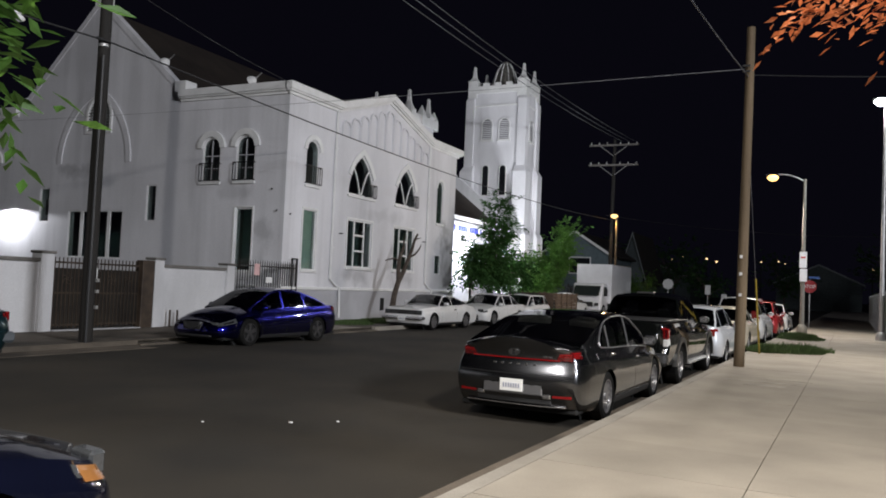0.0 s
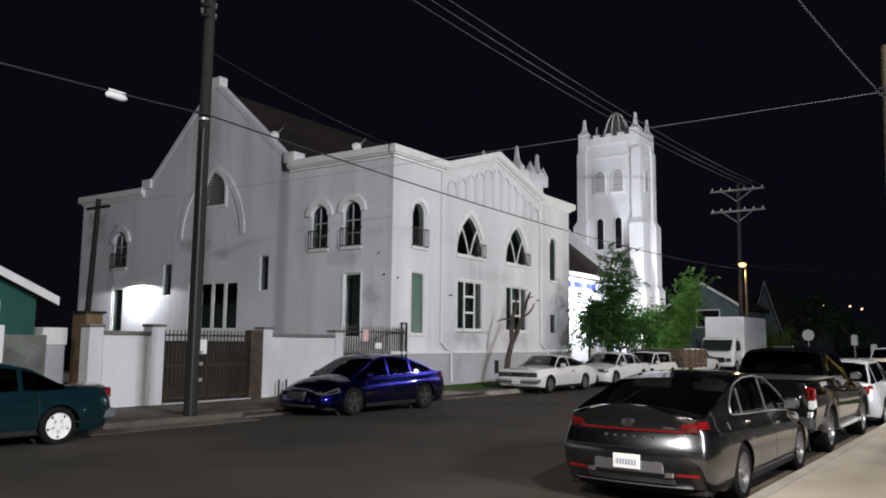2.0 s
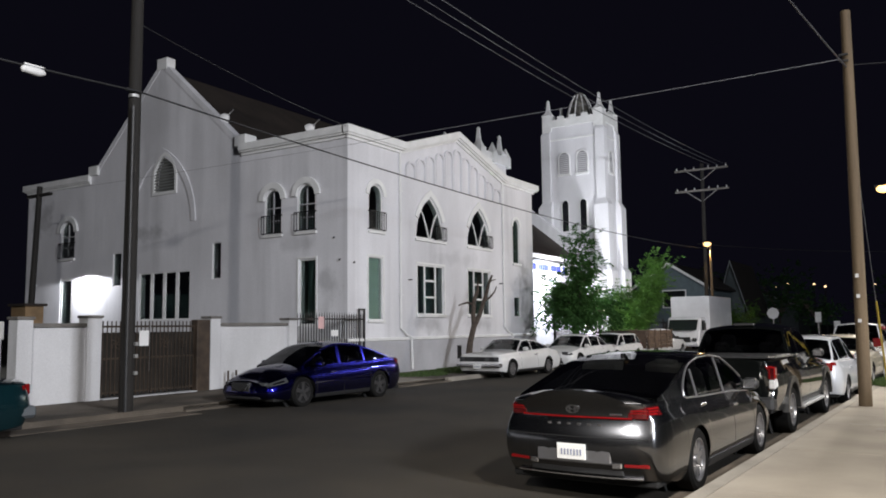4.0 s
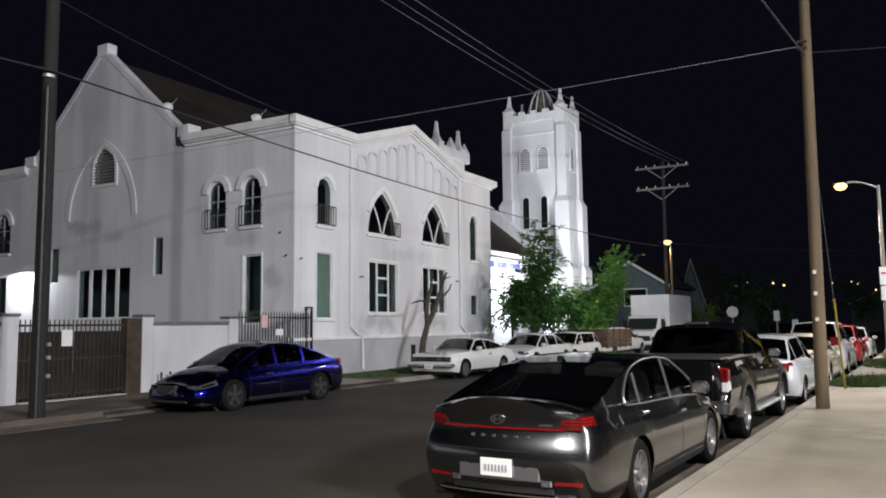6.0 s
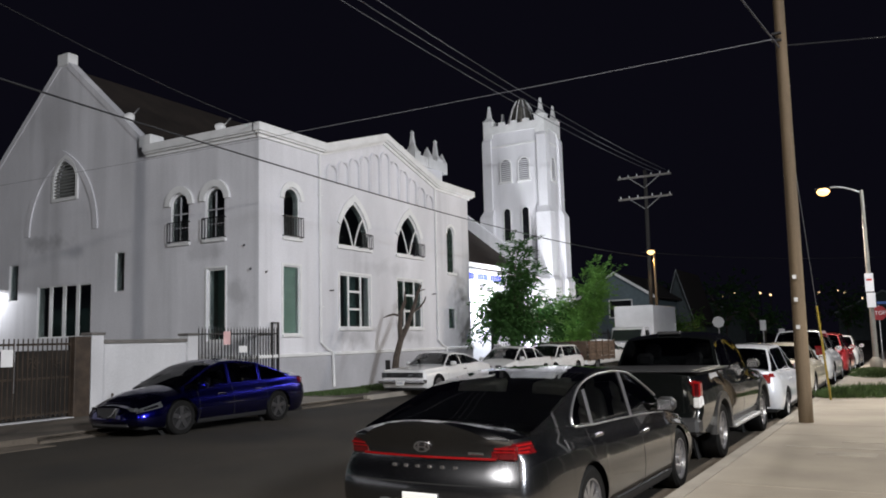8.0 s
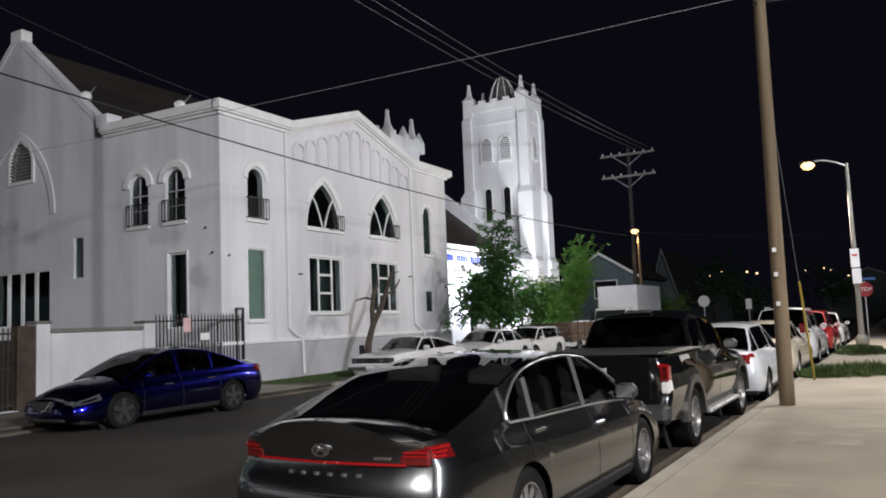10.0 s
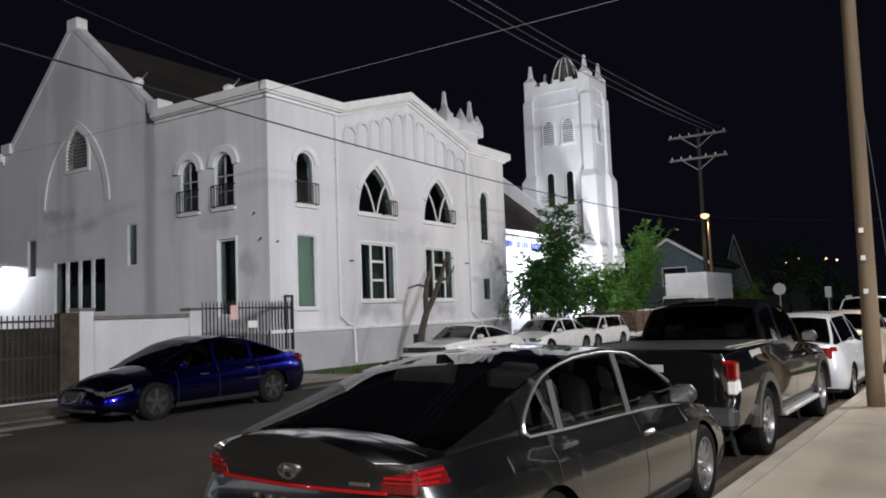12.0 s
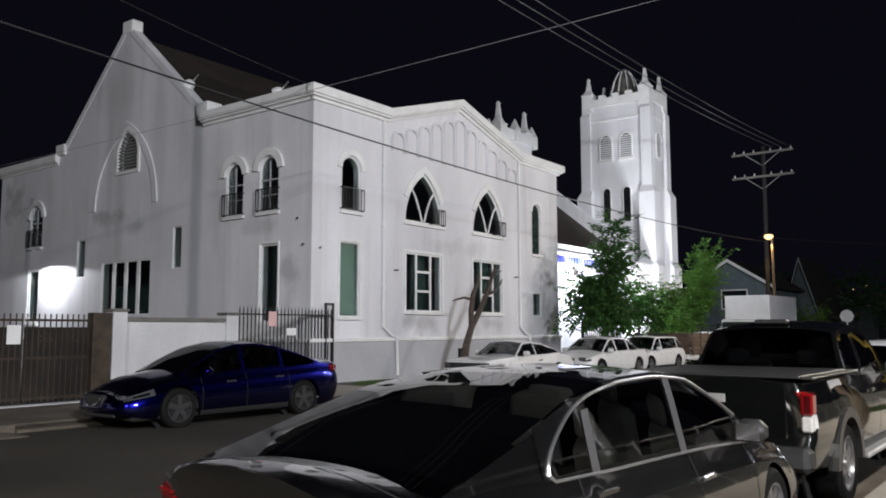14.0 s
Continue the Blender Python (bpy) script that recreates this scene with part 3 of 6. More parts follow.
def tower(x0, y0, x1, y1):
    """A square tower with stepped corner buttresses, belfry louvres, parapet and four pinnacles."""
    t = part("tower", boxes((x0, y0, 0.1, x1, y1, 16.3)), STUCCO, church, "white stucco tower with pinnacles")
    for cx, sx in ((x0, -1), (x1, 1)):
        for cy, sy in ((y0, -1), (y1, 1)):
            for a, b, ztop in ((0.75, 0.55, 6.2), (0.62, 0.38, 10.6), (0.5, 0.16, 15.7)):
                bm = boxes((cx - sx * a, cy - sy * a, 0.1, cx + sx * b, cy + sy * b, ztop))
                for v in bm.verts:
                    if v.co.z > ztop - 0.01:
                        if (v.co.x - cx) * sx > 0:
                            v.co.x = cx + sx * (b * 0.35)
                        if (v.co.y - cy) * sy > 0:
                            v.co.y = cy + sy * (b * 0.35)
                low = boxes((cx - sx * a, cy - sy * a, 0.1, cx + sx * b, cy + sy * b, ztop - b * 1.3))
                for v in bm.verts:
                    if v.co.z < 1:
                        v.co.z = ztop - b * 1.3
                part("buttress", merge(bm, low), STUCCO, t)
            pin = lathe([(0.5, 15.7), (0.5, 16.9), (0.56, 16.95), (0.42, 17.05), (0.2, 17.3), (0.1, 18.0), (0.13, 18.05), (0.05, 18.15)], 4, centre=(0, 0, 0))
            bmesh.ops.rotate(pin, verts=pin.verts, matrix=Matrix.Rotation(radians(45), 3, "Z"))
            bmesh.ops.translate(pin, verts=pin.verts, vec=(cx - sx * 0.28, cy - sy * 0.28, 0))
            part("pinnacle", pin, TRIM, t)
    for a in ((x0 - 0.06, y0 - 0.08, x1 + 0.06, y0 + 0.25), (x1 - 0.25, y0 - 0.06, x1 + 0.08, y1 + 0.06), (x0 - 0.06, y1 - 0.25, x1 + 0.06, y1 + 0.08), (x0 - 0.08, y0 - 0.06, x0 + 0.25, y1 + 0.06)):
        part("parapet", boxes((a[0], a[1], 16.0, a[2], a[3], 16.55)), TRIM, t)
        long_x = a[2] - a[0] > 1
        for k in (0.3, 0.5, 0.7):
            if long_x:
                c = a[0] + (a[2] - a[0]) * k
                part("merlon", boxes((c - 0.22, a[1] + 0.03, 16.55, c + 0.22, a[3] - 0.03, 16.78)), TRIM, t)
            else:
                c = a[1] + (a[3] - a[1]) * k
                part("merlon", boxes((a[0] + 0.03, c - 0.22, 16.55, a[2] - 0.03, c + 0.22, 16.78)), TRIM, t)
    part("string_course", boxes((x0 - 0.05, y0 - 0.05, 15.0, x1 + 0.05, y1 + 0.05, 15.12)), TRIM, t)
    for face in ("s", "e"):
        c = (x0 + x1) / 2 if face == "s" else (y0 + y1) / 2
        fn = (lambda u, v, d: (u, y0 + d, v)) if face == "s" else (lambda u, v, d: (x1 - d, u, v))
        for off in ((-0.68, 0.68) if face == "s" else (0.0,)):
            u0, u1 = c + off - 0.38, c + off + 0.38
            poly = round_arch(u0, 12.55, u1, 14.05)
            lv = part("louvre", slab(grown(poly, 0.07), [poly], proud(fn, 0.08), 0.1), TRIM, t, "arched belfry louvre")
            # Backing coloured dark in place of the shade between the belfry slats.
            part("backing", slab(poly, [], proud(fn, 0.012), 0.02), mat("shaded_louvre_back", (0.12, 0.12, 0.125), 0.9, var=0.1), lv)
            for i in range(10):
                z = 12.6 + i * 0.14
                h = 0.36 if z < 13.65 else 0.36 * math.sqrt(max(0.05, 1 - ((z - 13.67) / 0.38) ** 2))
                part("slat", slab(rect(c + off - h, z, c + off + h, z + 0.07), [], proud(fn, 0.06), 0.045), STUCCO, lv)
            part("sill", slab(rect(u0 - 0.12, 12.38, u1 + 0.12, 12.5), [], proud(fn, 0.14), 0.15), TRIM, lv)
            if face == "e":
                continue
            poly = round_arch(c + off - 0.24, 8.4, c + off + 0.24, 10.6)
            sl = part("slit_window", slab(grown(poly, 0.06), [poly], proud(fn, 0.06), 0.08), TRIM, t, "tall dark slit window")
            part("pane", slab(poly, [], proud(fn, 0.012), 0.02), mat("dark_pane", (0.012, 0.013, 0.016), 0.08, var=0), sl)
    part("roof", boxes((x0 + 0.3, y0 + 0.3, 16.3, x1 - 0.3, y1 - 0.3, 16.36)), PLINTH, t)
    return t


t1 = tower(-23.95, 54.0, -19.5, 56.9)
cup = part("bell_cage", lathe([(0.95, 16.36), (0.9, 17.0), (0.62, 17.9), (0.3, 18.45), (0.32, 18.6), (0.05, 18.75)], 10, centre=(-21.7, 55.5, 0)), mat("tarnished_metal", (0.2, 0.19, 0.17), 0.6, 0.5, var=0.3), t1, "tarnished open metal cupola")
for k in range(10):
    a = 2 * math.pi * (k + 0.5) / 10
    part("rib", tube([(-21.7 + r * math.cos(a), 55.5 + r * math.sin(a), z) for r, z in ((1.02, 16.36), (0.97, 17.0), (0.7, 17.9), (0.36, 18.5))], 0.045, 5), TRIM, cup)
# small turret with four slim pinnacles behind the front block
tur = part("turret", boxes((-23.2, 38.5, 7.0, -20.6, 41.45, 11.0)), STUCCO, church, "white stucco turret with slim pinnacles")
for y in (38.42, 41.4):
    part("parapet", boxes((-23.28, y, 10.75, -20.52, y + 0.14, 11.25)), TRIM, tur)
for x in (-23.28, -20.66):
    part("parapet", boxes((x, 38.57, 10.75, x + 0.14, 41.39, 11.25)), TRIM, tur)
for cx in (-22.95, -20.82):
    for cy in (38.76, 41.15):
        pin = lathe([(0.42, 10.9), (0.42, 11.35), (0.46, 11.4), (0.3, 11.5), (0.17, 11.7), (0.09, 12.35), (0.12, 12.4), (0.03, 12.52)], 4)
        bmesh.ops.rotate(pin, verts=pin.verts, matrix=Matrix.Rotation(radians(45), 3, "Z"))
        bmesh.ops.translate(pin, verts=pin.verts, vec=(cx, cy, 0))
        part("pinnacle", pin, TRIM, tur)
for y, x in ((38.5, -20.6), (39.9, -20.6), (41.75, -20.75)):
    stub = lathe([(0.3, 10.7), (0.3, 11.3), (0.02, 11.85)], 4)
    bmesh.ops.rotate(stub, verts=stub.verts, matrix=Matrix.Rotation(radians(45), 3, "Z"))
    bmesh.ops.translate(stub, verts=stub.verts, vec=(x, y, 0))
    part("finial", stub, TRIM, tur)

# ---- vehicles ----
TYRE = mat("tyre_rubber", (0.007, 0.007, 0.007), 0.7, var=0.2, scale=20, spec=0.12)
RIM = mat("alloy_rim", (0.42, 0.42, 0.44), 0.3, 0.9, var=0.1, scale=12)
DARKRIM = mat("dark_alloy_rim", (0.2, 0.2, 0.21), 0.3, 0.9, var=0.1, scale=12)
WHITERIM = mat("white_wheel_cover", (0.75, 0.75, 0.75), 0.4, var=0.08, scale=12)
HUBIN = mat("wheel_well_black", (0.008, 0.008, 0.008), 0.9, var=0)
SEAM = mat("panel_gap", (0.006, 0.006, 0.006), 0.8, var=0)
BLACKPL = mat("black_plastic", (0.02, 0.02, 0.021), 0.5, var=0.15, scale=12)
CHROME = mat("chrome", (0.75, 0.75, 0.77), 0.2, 1.0, var=0.03)
TAIL = mat("tail_lamp_red", (0.17, 0.004, 0.005), 0.12, var=0.1, scale=25, coat=0.6)
LAMPDARK = mat("tail_lamp_housing", (0.05, 0.002, 0.003), 0.15, var=0.1, coat=0.8)
TAILDIM = mat("tail_lamp_dark_red", (0.16, 0.006, 0.008), 0.15, var=0.1, coat=0.6)
TAILCLEAR = mat("lamp_clear", (0.5, 0.49, 0.48), 0.12, var=0.1, scale=25, coat=0.5)
HEADL = mat("headlamp_lens", (0.1, 0.105, 0.11), 0.1, 0.4, var=0.2, scale=30, coat=0.8)
AMBER = mat("amber_lens", (0.3, 0.13, 0.04), 0.15, var=0.1, coat=0.6)
PLATE = mat("number_plate", (0.78, 0.78, 0.76), 0.5, var=0.04)
TINT = mat("tinted_car_glass", (0.06, 0.064, 0.064), 0.02, var=0, trans=1.0)
TINT.node_tree.nodes["Principled BSDF"].inputs["IOR"].default_value = 1.48
CLEARG = mat("car_glass", (0.45, 0.5, 0.49), 0.02, var=0, trans=1.0)
CABIN = mat("car_interior", (0.02, 0.02, 0.022), 0.8, var=0.1)
SEATM = mat("pale_seat_cloth", (0.42, 0.41, 0.38), 0.85, var=0.1)
SEATD = mat("dark_seat_cloth", (0.06, 0.06, 0.065), 0.85, var=0.1)


PLINK = mat("plate_print", (0.2, 0.22, 0.32), 0.6, var=0)
SATIN = mat("satin_silver_trim", (0.42, 0.42, 0.44), 0.3, 0.9, var=0.04)


def paint(name, colour, metal=0.0, rough=0.32, coat=1.0, spec=0.4):
    return mat(name, colour, rough, metal, var=0.06, scale=2.5, coat=coat, spec=spec)


def smoothed(pts, n=240):
    xs = np.linspace(pts[0][0], pts[-1][0], n)
    ys = np.interp(xs, [p[0] for p in pts], [p[1] for p in pts])
    k = np.array([1, 4, 6, 4, 1]) / 16
    for _ in range(10):
        pad = np.concatenate(([2 * ys[0] - ys[2], 2 * ys[0] - ys[1]], ys, [2 * ys[-1] - ys[-2], 2 * ys[-1] - ys[-3]]))
        ys = np.convolve(pad, k, "valid")
    return lambda x: float(np.interp(x, xs, ys))


class Shape:
    """The curved shell of a car: local x ahead, y to its left, z up, from the middle of the wheelbase."""

    def __init__(self, wb, ro, fo, width, wheel, shoulder, deck, roof, sill=0.2, tumble=0.42, rear=(), nose=(), screen=(0, 0), back=(0, 0),
                 pillars=(), arch=1.13, corner=0.35, belt_in=0.96, crown=0.05, glass_top=0.9, side0=None, pinch=0.2, bow=0.0, back_row=5):
        self.wb, self.width, self.wheel, self.sill, self.tumble = wb, width, wheel, sill, tumble
        self.xr, self.xf = -wb / 2 - ro, wb / 2 + fo
        self.sh, self.dk, self.rf = smoothed(shoulder), smoothed(deck), smoothed(roof)
        self.c0, self.c1 = roof[0][0], roof[-1][0]
        self.rear, self.nose, self.screen, self.back, self.pillars = rear, nose, screen, back, pillars
        self.pinch, self.bow, self.back_row = pinch, bow, back_row
        self.side0 = self.back[0] + 0.12 if side0 is None else side0
        self.arch, self.corner, self.belt_in, self.crown, self.glass_top = arch * wheel, corner, belt_in, crown, glass_top

    def half(self, x):
        d = min(x - self.xr, self.xf - x)
        q = max(0.0, 1 - d / self.corner)
        e = 1 - self.pinch * (1 - math.sqrt(max(0.0, 1 - q * q)))
        q2 = max(0.0, 1 - d / 1.4)
        return self.width / 2 * e * (1 - 0.05 * q2 * q2)

    def bulge(self, y):
        """How far the ends swell outward in plan."""
        return self.bow * max(0.0, 1 - (y / (0.44 * self.width)) ** 2)

    def bottom(self, x):
        z = self.sill
        for ax in (-self.wb / 2, self.wb / 2):
            d = abs(x - ax)
            if d < self.arch:
                z = max(z, self.wheel + math.sqrt(self.arch ** 2 - d * d) * 0.98)
        d = min(x - self.xr, self.xf - x)
        return z + 0.06 * max(0, 1 - d / 0.6)

    def slide(self, x, z):
        """The ends lean with height."""
        out = x
        if self.rear and x < self.xr + 0.55:
            out += np.interp(z, [r[0] for r in self.rear], [r[1] for r in self.rear]) * (1 - (x - self.xr) / 0.55)
        if self.nose and x > self.xf - 0.55:
            out -= np.interp(z, [r[0] for r in self.nose], [r[1] for r in self.nose]) * (1 - (self.xf - x) / 0.55)
        return out

    def side(self, x, t, s=1, lift=0.0):
        zb, zs = self.bottom(x), self.sh(x)
        z = zb + (zs - zb) * t
        f = (z - self.sill) / max(0.05, zs - self.sill)
        y = self.half(x) * (0.93 + 0.07 * math.sin(math.pi * min(1, f * 1.15)) ** 0.7 - 0.055 * max(0, f - 0.82) / 0.18) + lift
        return Vector((self.slide(x, z), s * y, z))

    def top(self, x, q, s=1):
        p = self.side(x, 1)
        z = p.z + (self.dk(x) - p.z) * (1 - (1 - q) ** 2.4)
        return Vector((self.slide(x, z), s * p.y * (1 - q), z))

    def cab(self, x, t, s=1, lift=0.0):
        """The upper body's side, t from the belt to the roof rail."""
        zb = self.sh(x) - 0.02
        zr = max(zb + 0.004, self.rf(x) - self.crown)
        z = zb + (zr - zb) * t
        h = z - zb
        y = self.side(x, 1).y * self.belt_in - h * self.tumble - 0.25 * max(0, h - 0.3) ** 2 + lift
        return Vector((x, s * y, z))

    def lid(self, x, q, s=1, lift=0.0):
        e = self.cab(x, 1)
        zc = max(e.z, self.rf(x))
        z = e.z + (zc - e.z) * (1 - (1 - q) ** 2.2)
        return Vector((x, s * e.y * (1 - q), z + lift))


def grid_mesh(rows, bm=None, keep=None):
    bm = bm or bmesh.new()
    vs = [[bm.verts.new(p) for p in r] for r in rows]
    for i in range(len(vs) - 1):
        for j in range(len(vs[0]) - 1):
            if keep is None or keep(i, j):
                try:
                    bm.faces.new((vs[i][j], vs[i][j + 1], vs[i + 1][j + 1], vs[i + 1][j]))
                except ValueError:
                    pass
    return bm


def clean(bm):
    bmesh.ops.remove_doubles(bm, verts=bm.verts, dist=0.0008)
    bmesh.ops.recalc_face_normals(bm, faces=bm.faces)
    return bm


def patch(sh, x0, x1, t0, t1, s, lift=0.006, n=6, m=3, depth=0.02):
    """A raised piece of the lower body's side."""
    rows = [[sh.side(x0 + (x1 - x0) * i / n, t0 + (t1 - t0) * j / m, s, lift) for j in range(m + 1)] for i in range(n + 1)]
    bm = grid_mesh(rows)
    rim = [[sh.side(x0 + (x1 - x0) * i / n, t, s, lift - depth) for i in range(n + 1)] for t in (t0, t1)]
    for k, j in ((0, 0), (1, m)):
        grid_mesh([[rows[i][j] for i in range(n + 1)], rim[k]], bm)
    for i in (0, n):
        grid_mesh([rows[i], [sh.side(x0 + (x1 - x0) * i / n, t0 + (t1 - t0) * j / m, s, lift - depth) for j in range(m + 1)]], bm)
    return clean(bm)


def wheel_parts(car, x, y, r, s, rim, spokes, width=0.21, cover=False):
    hub = part("wheel", lathe([(0.05, -0.045), (r * 0.66, -0.045), (r * 0.66, 0.045), (0.05, 0.045)], 24, axis="y"), HUBIN, car)
    hub.location = (x, y, r)
    w = width / 2
    part("tyre", lathe([(r * 0.68, -w), (r * 0.9, -w * 1.05), (r * 0.985, -w * 0.8), (r, -w * 0.4), (r, w * 0.4), (r * 0.985, w * 0.8), (r * 0.9, w * 1.05), (r * 0.68, w)], 32, axis="y", caps=False), TYRE, hub, smooth=True)
    bm = bmesh.new()
    o = s * (w - 0.015)
    merge(bm, lathe([(r * 0.63, o - s * 0.04), (r * 0.7, o), (r * 0.7, o + s * 0.012), (r * 0.64, o + s * 0.012), (r * 0.61, o - s * 0.04)], 32, axis="y", caps=False))
    merge(bm, lathe([(0.0, o - s * 0.03), (r * 0.17, o - s * 0.03), (r * 0.15, o + s * 0.006), (0.0, o + s * 0.01)], 16, axis="y"))
    if cover:
        merge(bm, lathe([(r * 0.1, o - s * 0.012), (r * 0.34, o), (r * 0.36, o - s * 0.03), (r * 0.1, o - s * 0.04)], 24, axis="y"))
    for k in range(spokes):
        a = 2 * math.pi * k / spokes
        wid = (0.15 if cover else 0.055 if spokes > 6 else 0.075) * r / 0.33
        b = boxes((-wid * 0.5, o - s * 0.03 - 0.008, r * 0.13, wid * 0.5, o - s * 0.005 + 0.008, r * 0.65))
        for v in b.verts:
            if v.co.z > r * 0.4:
                v.co.x *= 1.25
        bmesh.ops.rotate(b, verts=b.verts, matrix=Matrix.Rotation(a, 3, "Y"))
        merge(bm, b)
    bmesh.ops.recalc_face_normals(bm, faces=bm.faces)
    part("rim", bm, rim, hub, smooth=True)


def plate(car, x, z, s, mat_=PLATE, w=0.31):
    p = part("number_plate", boxes((x - 0.008, -w / 2, z - 0.078, x + 0.008, w / 2, z + 0.078), bevel=0.004), mat_, car)
    e = x + s * 0.012
    for i in range(7):
        y = -w / 2 + 0.035 + i * (w - 0.07) / 7
        part("plate_bar", boxes((e - 0.003, y + 0.008, z - 0.032, e + 0.003, y + 0.02, z + 0.026)), PLINK, p)


def build_car(name, label, sh, place, yaw, body_mat, glass=TINT, rim=RIM, spokes=5, group="", seats=SEATD, handles=(), doors=(), category="car", cover=False,
              bed=False, mirrors=True, wheel_w=0.21, trim=None, lower=None, roof_mat=None):
    car = thing(name, label, category, place, yaw, group)
    s = sh
    ax = [-s.wb / 2, s.wb / 2]
    xs = set(np.linspace(s.xr, s.xf, 46))
    for d in (0.0, 0.015, 0.04, 0.08, 0.14, 0.22, 0.32):
        xs |= {s.xr + d, s.xf - d}
    for a in ax:
        for k in range(17):
            xs.add(a + s.arch * math.cos(math.pi * k / 16))
        xs |= {a - s.arch - 0.004, a + s.arch + 0.004}
    xs = sorted(x for x in xs if s.xr <= x <= s.xf)
    lev = [0, 0.08, 0.2, 0.35, 0.5, 0.65, 0.78, 0.88, 0.95, 1.0]
    cap = [0.03, 0.1, 0.25, 0.5, 0.75, 1.0]
    rows = []
    for x in xs:
        left = [s.side(x, t, 1) for t in lev] + [s.top(x, q, 1) for q in cap]
        right = [s.top(x, q, -1) for q in reversed(cap[:-1])] + [s.side(x, t, -1) for t in reversed(lev)]
        rows.append(left + right)
    nl = len(lev)
    total = len(rows[0])

    def keep(i, j):
        xm = (xs[i] + xs[i + 1]) / 2
        is_top = nl + 1 <= j <= total - nl - 2
        return not (is_top and s.c0 + 0.12 < xm < s.c1 - 0.12)

    bm = grid_mesh(rows, keep=keep)
    for r in (rows[0], rows[-1]):
        half = total // 2
        sg = -1 if r is rows[0] else 1
        cols = []
        for k in range(13):
            f = k / 12
            col = [p.lerp(q, f) for p, q in zip(r[:half + 1], r[::-1][:half + 1])]
            cols.append([p + Vector((sg * s.bulge(p.y) if 0 < k < 12 else 0, 0, 0)) for p in col])
        grid_mesh(cols, bm)
    part("body", clean(bm), body_mat, car, smooth=True)
    # floor pan, wheel wells and dash
    part("underbody", boxes((s.xr + 0.15, -s.width / 2 * 0.86, s.sill - 0.02, s.xf - 0.15, s.width / 2 * 0.86, s.sill + 0.06), bevel=0.02), HUBIN, car)
    for a in ax:
        for q in (-1, 1):
            y0, y1 = sorted((q * (s.width / 2 - 0.34), q * s.width / 2 * 0.88))
            part("wheel_well", lathe([(0.02, y0), (s.arch + 0.02, y0), (s.arch + 0.02, y0 + 0.02), (0.02, y0 + 0.02)] if q > 0 else [(0.02, y1 - 0.02), (s.arch + 0.02, y1 - 0.02), (s.arch + 0.02, y1), (0.02, y1)], 20, axis="y", centre=(a, 0, s.wheel)), HUBIN, car)
            wheel_parts(car, a, q * (s.width / 2 - wheel_w / 2 - 0.025), s.wheel, q, rim, spokes, wheel_w, cover)
    part("interior", boxes((s.c0 + 0.25, -s.width / 2 * 0.82, 0.3, s.c1 - 0.2, s.width / 2 * 0.82, s.sh(0) - 0.32)), CABIN, car)
    part("dashboard", boxes((s.c1 - 0.75, -s.width / 2 * 0.8, 0.5, s.c1 - 0.25, s.width / 2 * 0.8, s.sh(s.c1 - 0.5) - 0.03), bevel=0.05), CABIN, car)
    if not bed:
        part("parcel_shelf", boxes((s.c0 + 0.2, -s.width / 2 * 0.75, s.sh(s.c0) - 0.2, max(s.c0 + 0.5, s.back[1] - 0.3), s.width / 2 * 0.75, s.sh(s.c0) - 0.12)), CABIN, car)
    mid = (s.screen[0] + s.back[1]) / 2
    for x in ((mid + 0.35, mid - 0.55) if not bed else (mid + 0.2, mid - 0.5)):
        for y in (-0.38, 0.38):
            st_ = part("seat", boxes((x - 0.1, y - 0.24, 0.45, x + 0.08, y + 0.24, s.sh(0) + 0.05), bevel=0.06), seats, car, smooth=True)
            part("headrest", boxes((x - 0.12, y - 0.13, s.sh(0) + 0.06, x - 0.02, y + 0.13, s.sh(0) + 0.26), bevel=0.045), seats, st_, smooth=True)
    # upper body
    brk = sorted({s.c0, s.c1, *s.screen, *s.back, *[q for p in s.pillars for q in p], *np.linspace(s.c0, s.c1, 34)})
    brk = [x for i, x in enumerate(brk) if i == 0 or x - brk[i - 1] > 0.004]
    ct = [0, 0.1, 0.5, s.glass_top, 1.0]
    cq = [0.06, 0.14, 0.3, 0.5, 0.75, 1.0]
    crow = []
    for x in brk:
        left = [s.cab(x, t, 1) for t in ct] + [s.lid(x, q, 1) for q in cq]
        right = [s.lid(x, q, -1) for q in reversed(cq[:-1])] + [s.cab(x, t, -1) for t in reversed(ct)]
        crow.append(left + right)
    tot = len(crow[0])
    regions = {}

    def region(i, j):
        xm = (brk[i] + brk[i + 1]) / 2
        m = j if j < tot // 2 else tot - 2 - j
        q = 1 if j < tot // 2 else -1
        if m in (1, 2):
            if s.side0 < xm < s.screen[1] - 0.1 and s.rf(xm) - s.crown - s.sh(xm) > 0.06:
                for k, (a, b) in enumerate(s.pillars):
                    if a <= xm <= b:
                        return "frame"
                door = sum(xm > p[1] for p in s.pillars)
                return ("side_window", q, door)
            return "frame"
        if m >= s.back_row and s.back[0] + 0.03 < xm < s.back[1] - 0.03:
            return ("rear_window", 0, 0)
        if m >= 5:
            if s.screen[0] + 0.03 < xm < s.screen[1] - 0.03:
                return ("windscreen", 0, 0)
            if roof_mat and s.back[1] - 0.03 <= xm <= s.screen[0] + 0.03:
                return ("roof_panel", 0, 0)
        return "frame"

    for i in range(len(brk) - 1):
        for j in range(tot - 1):
            regions.setdefault(region(i, j), []).append((i, j))
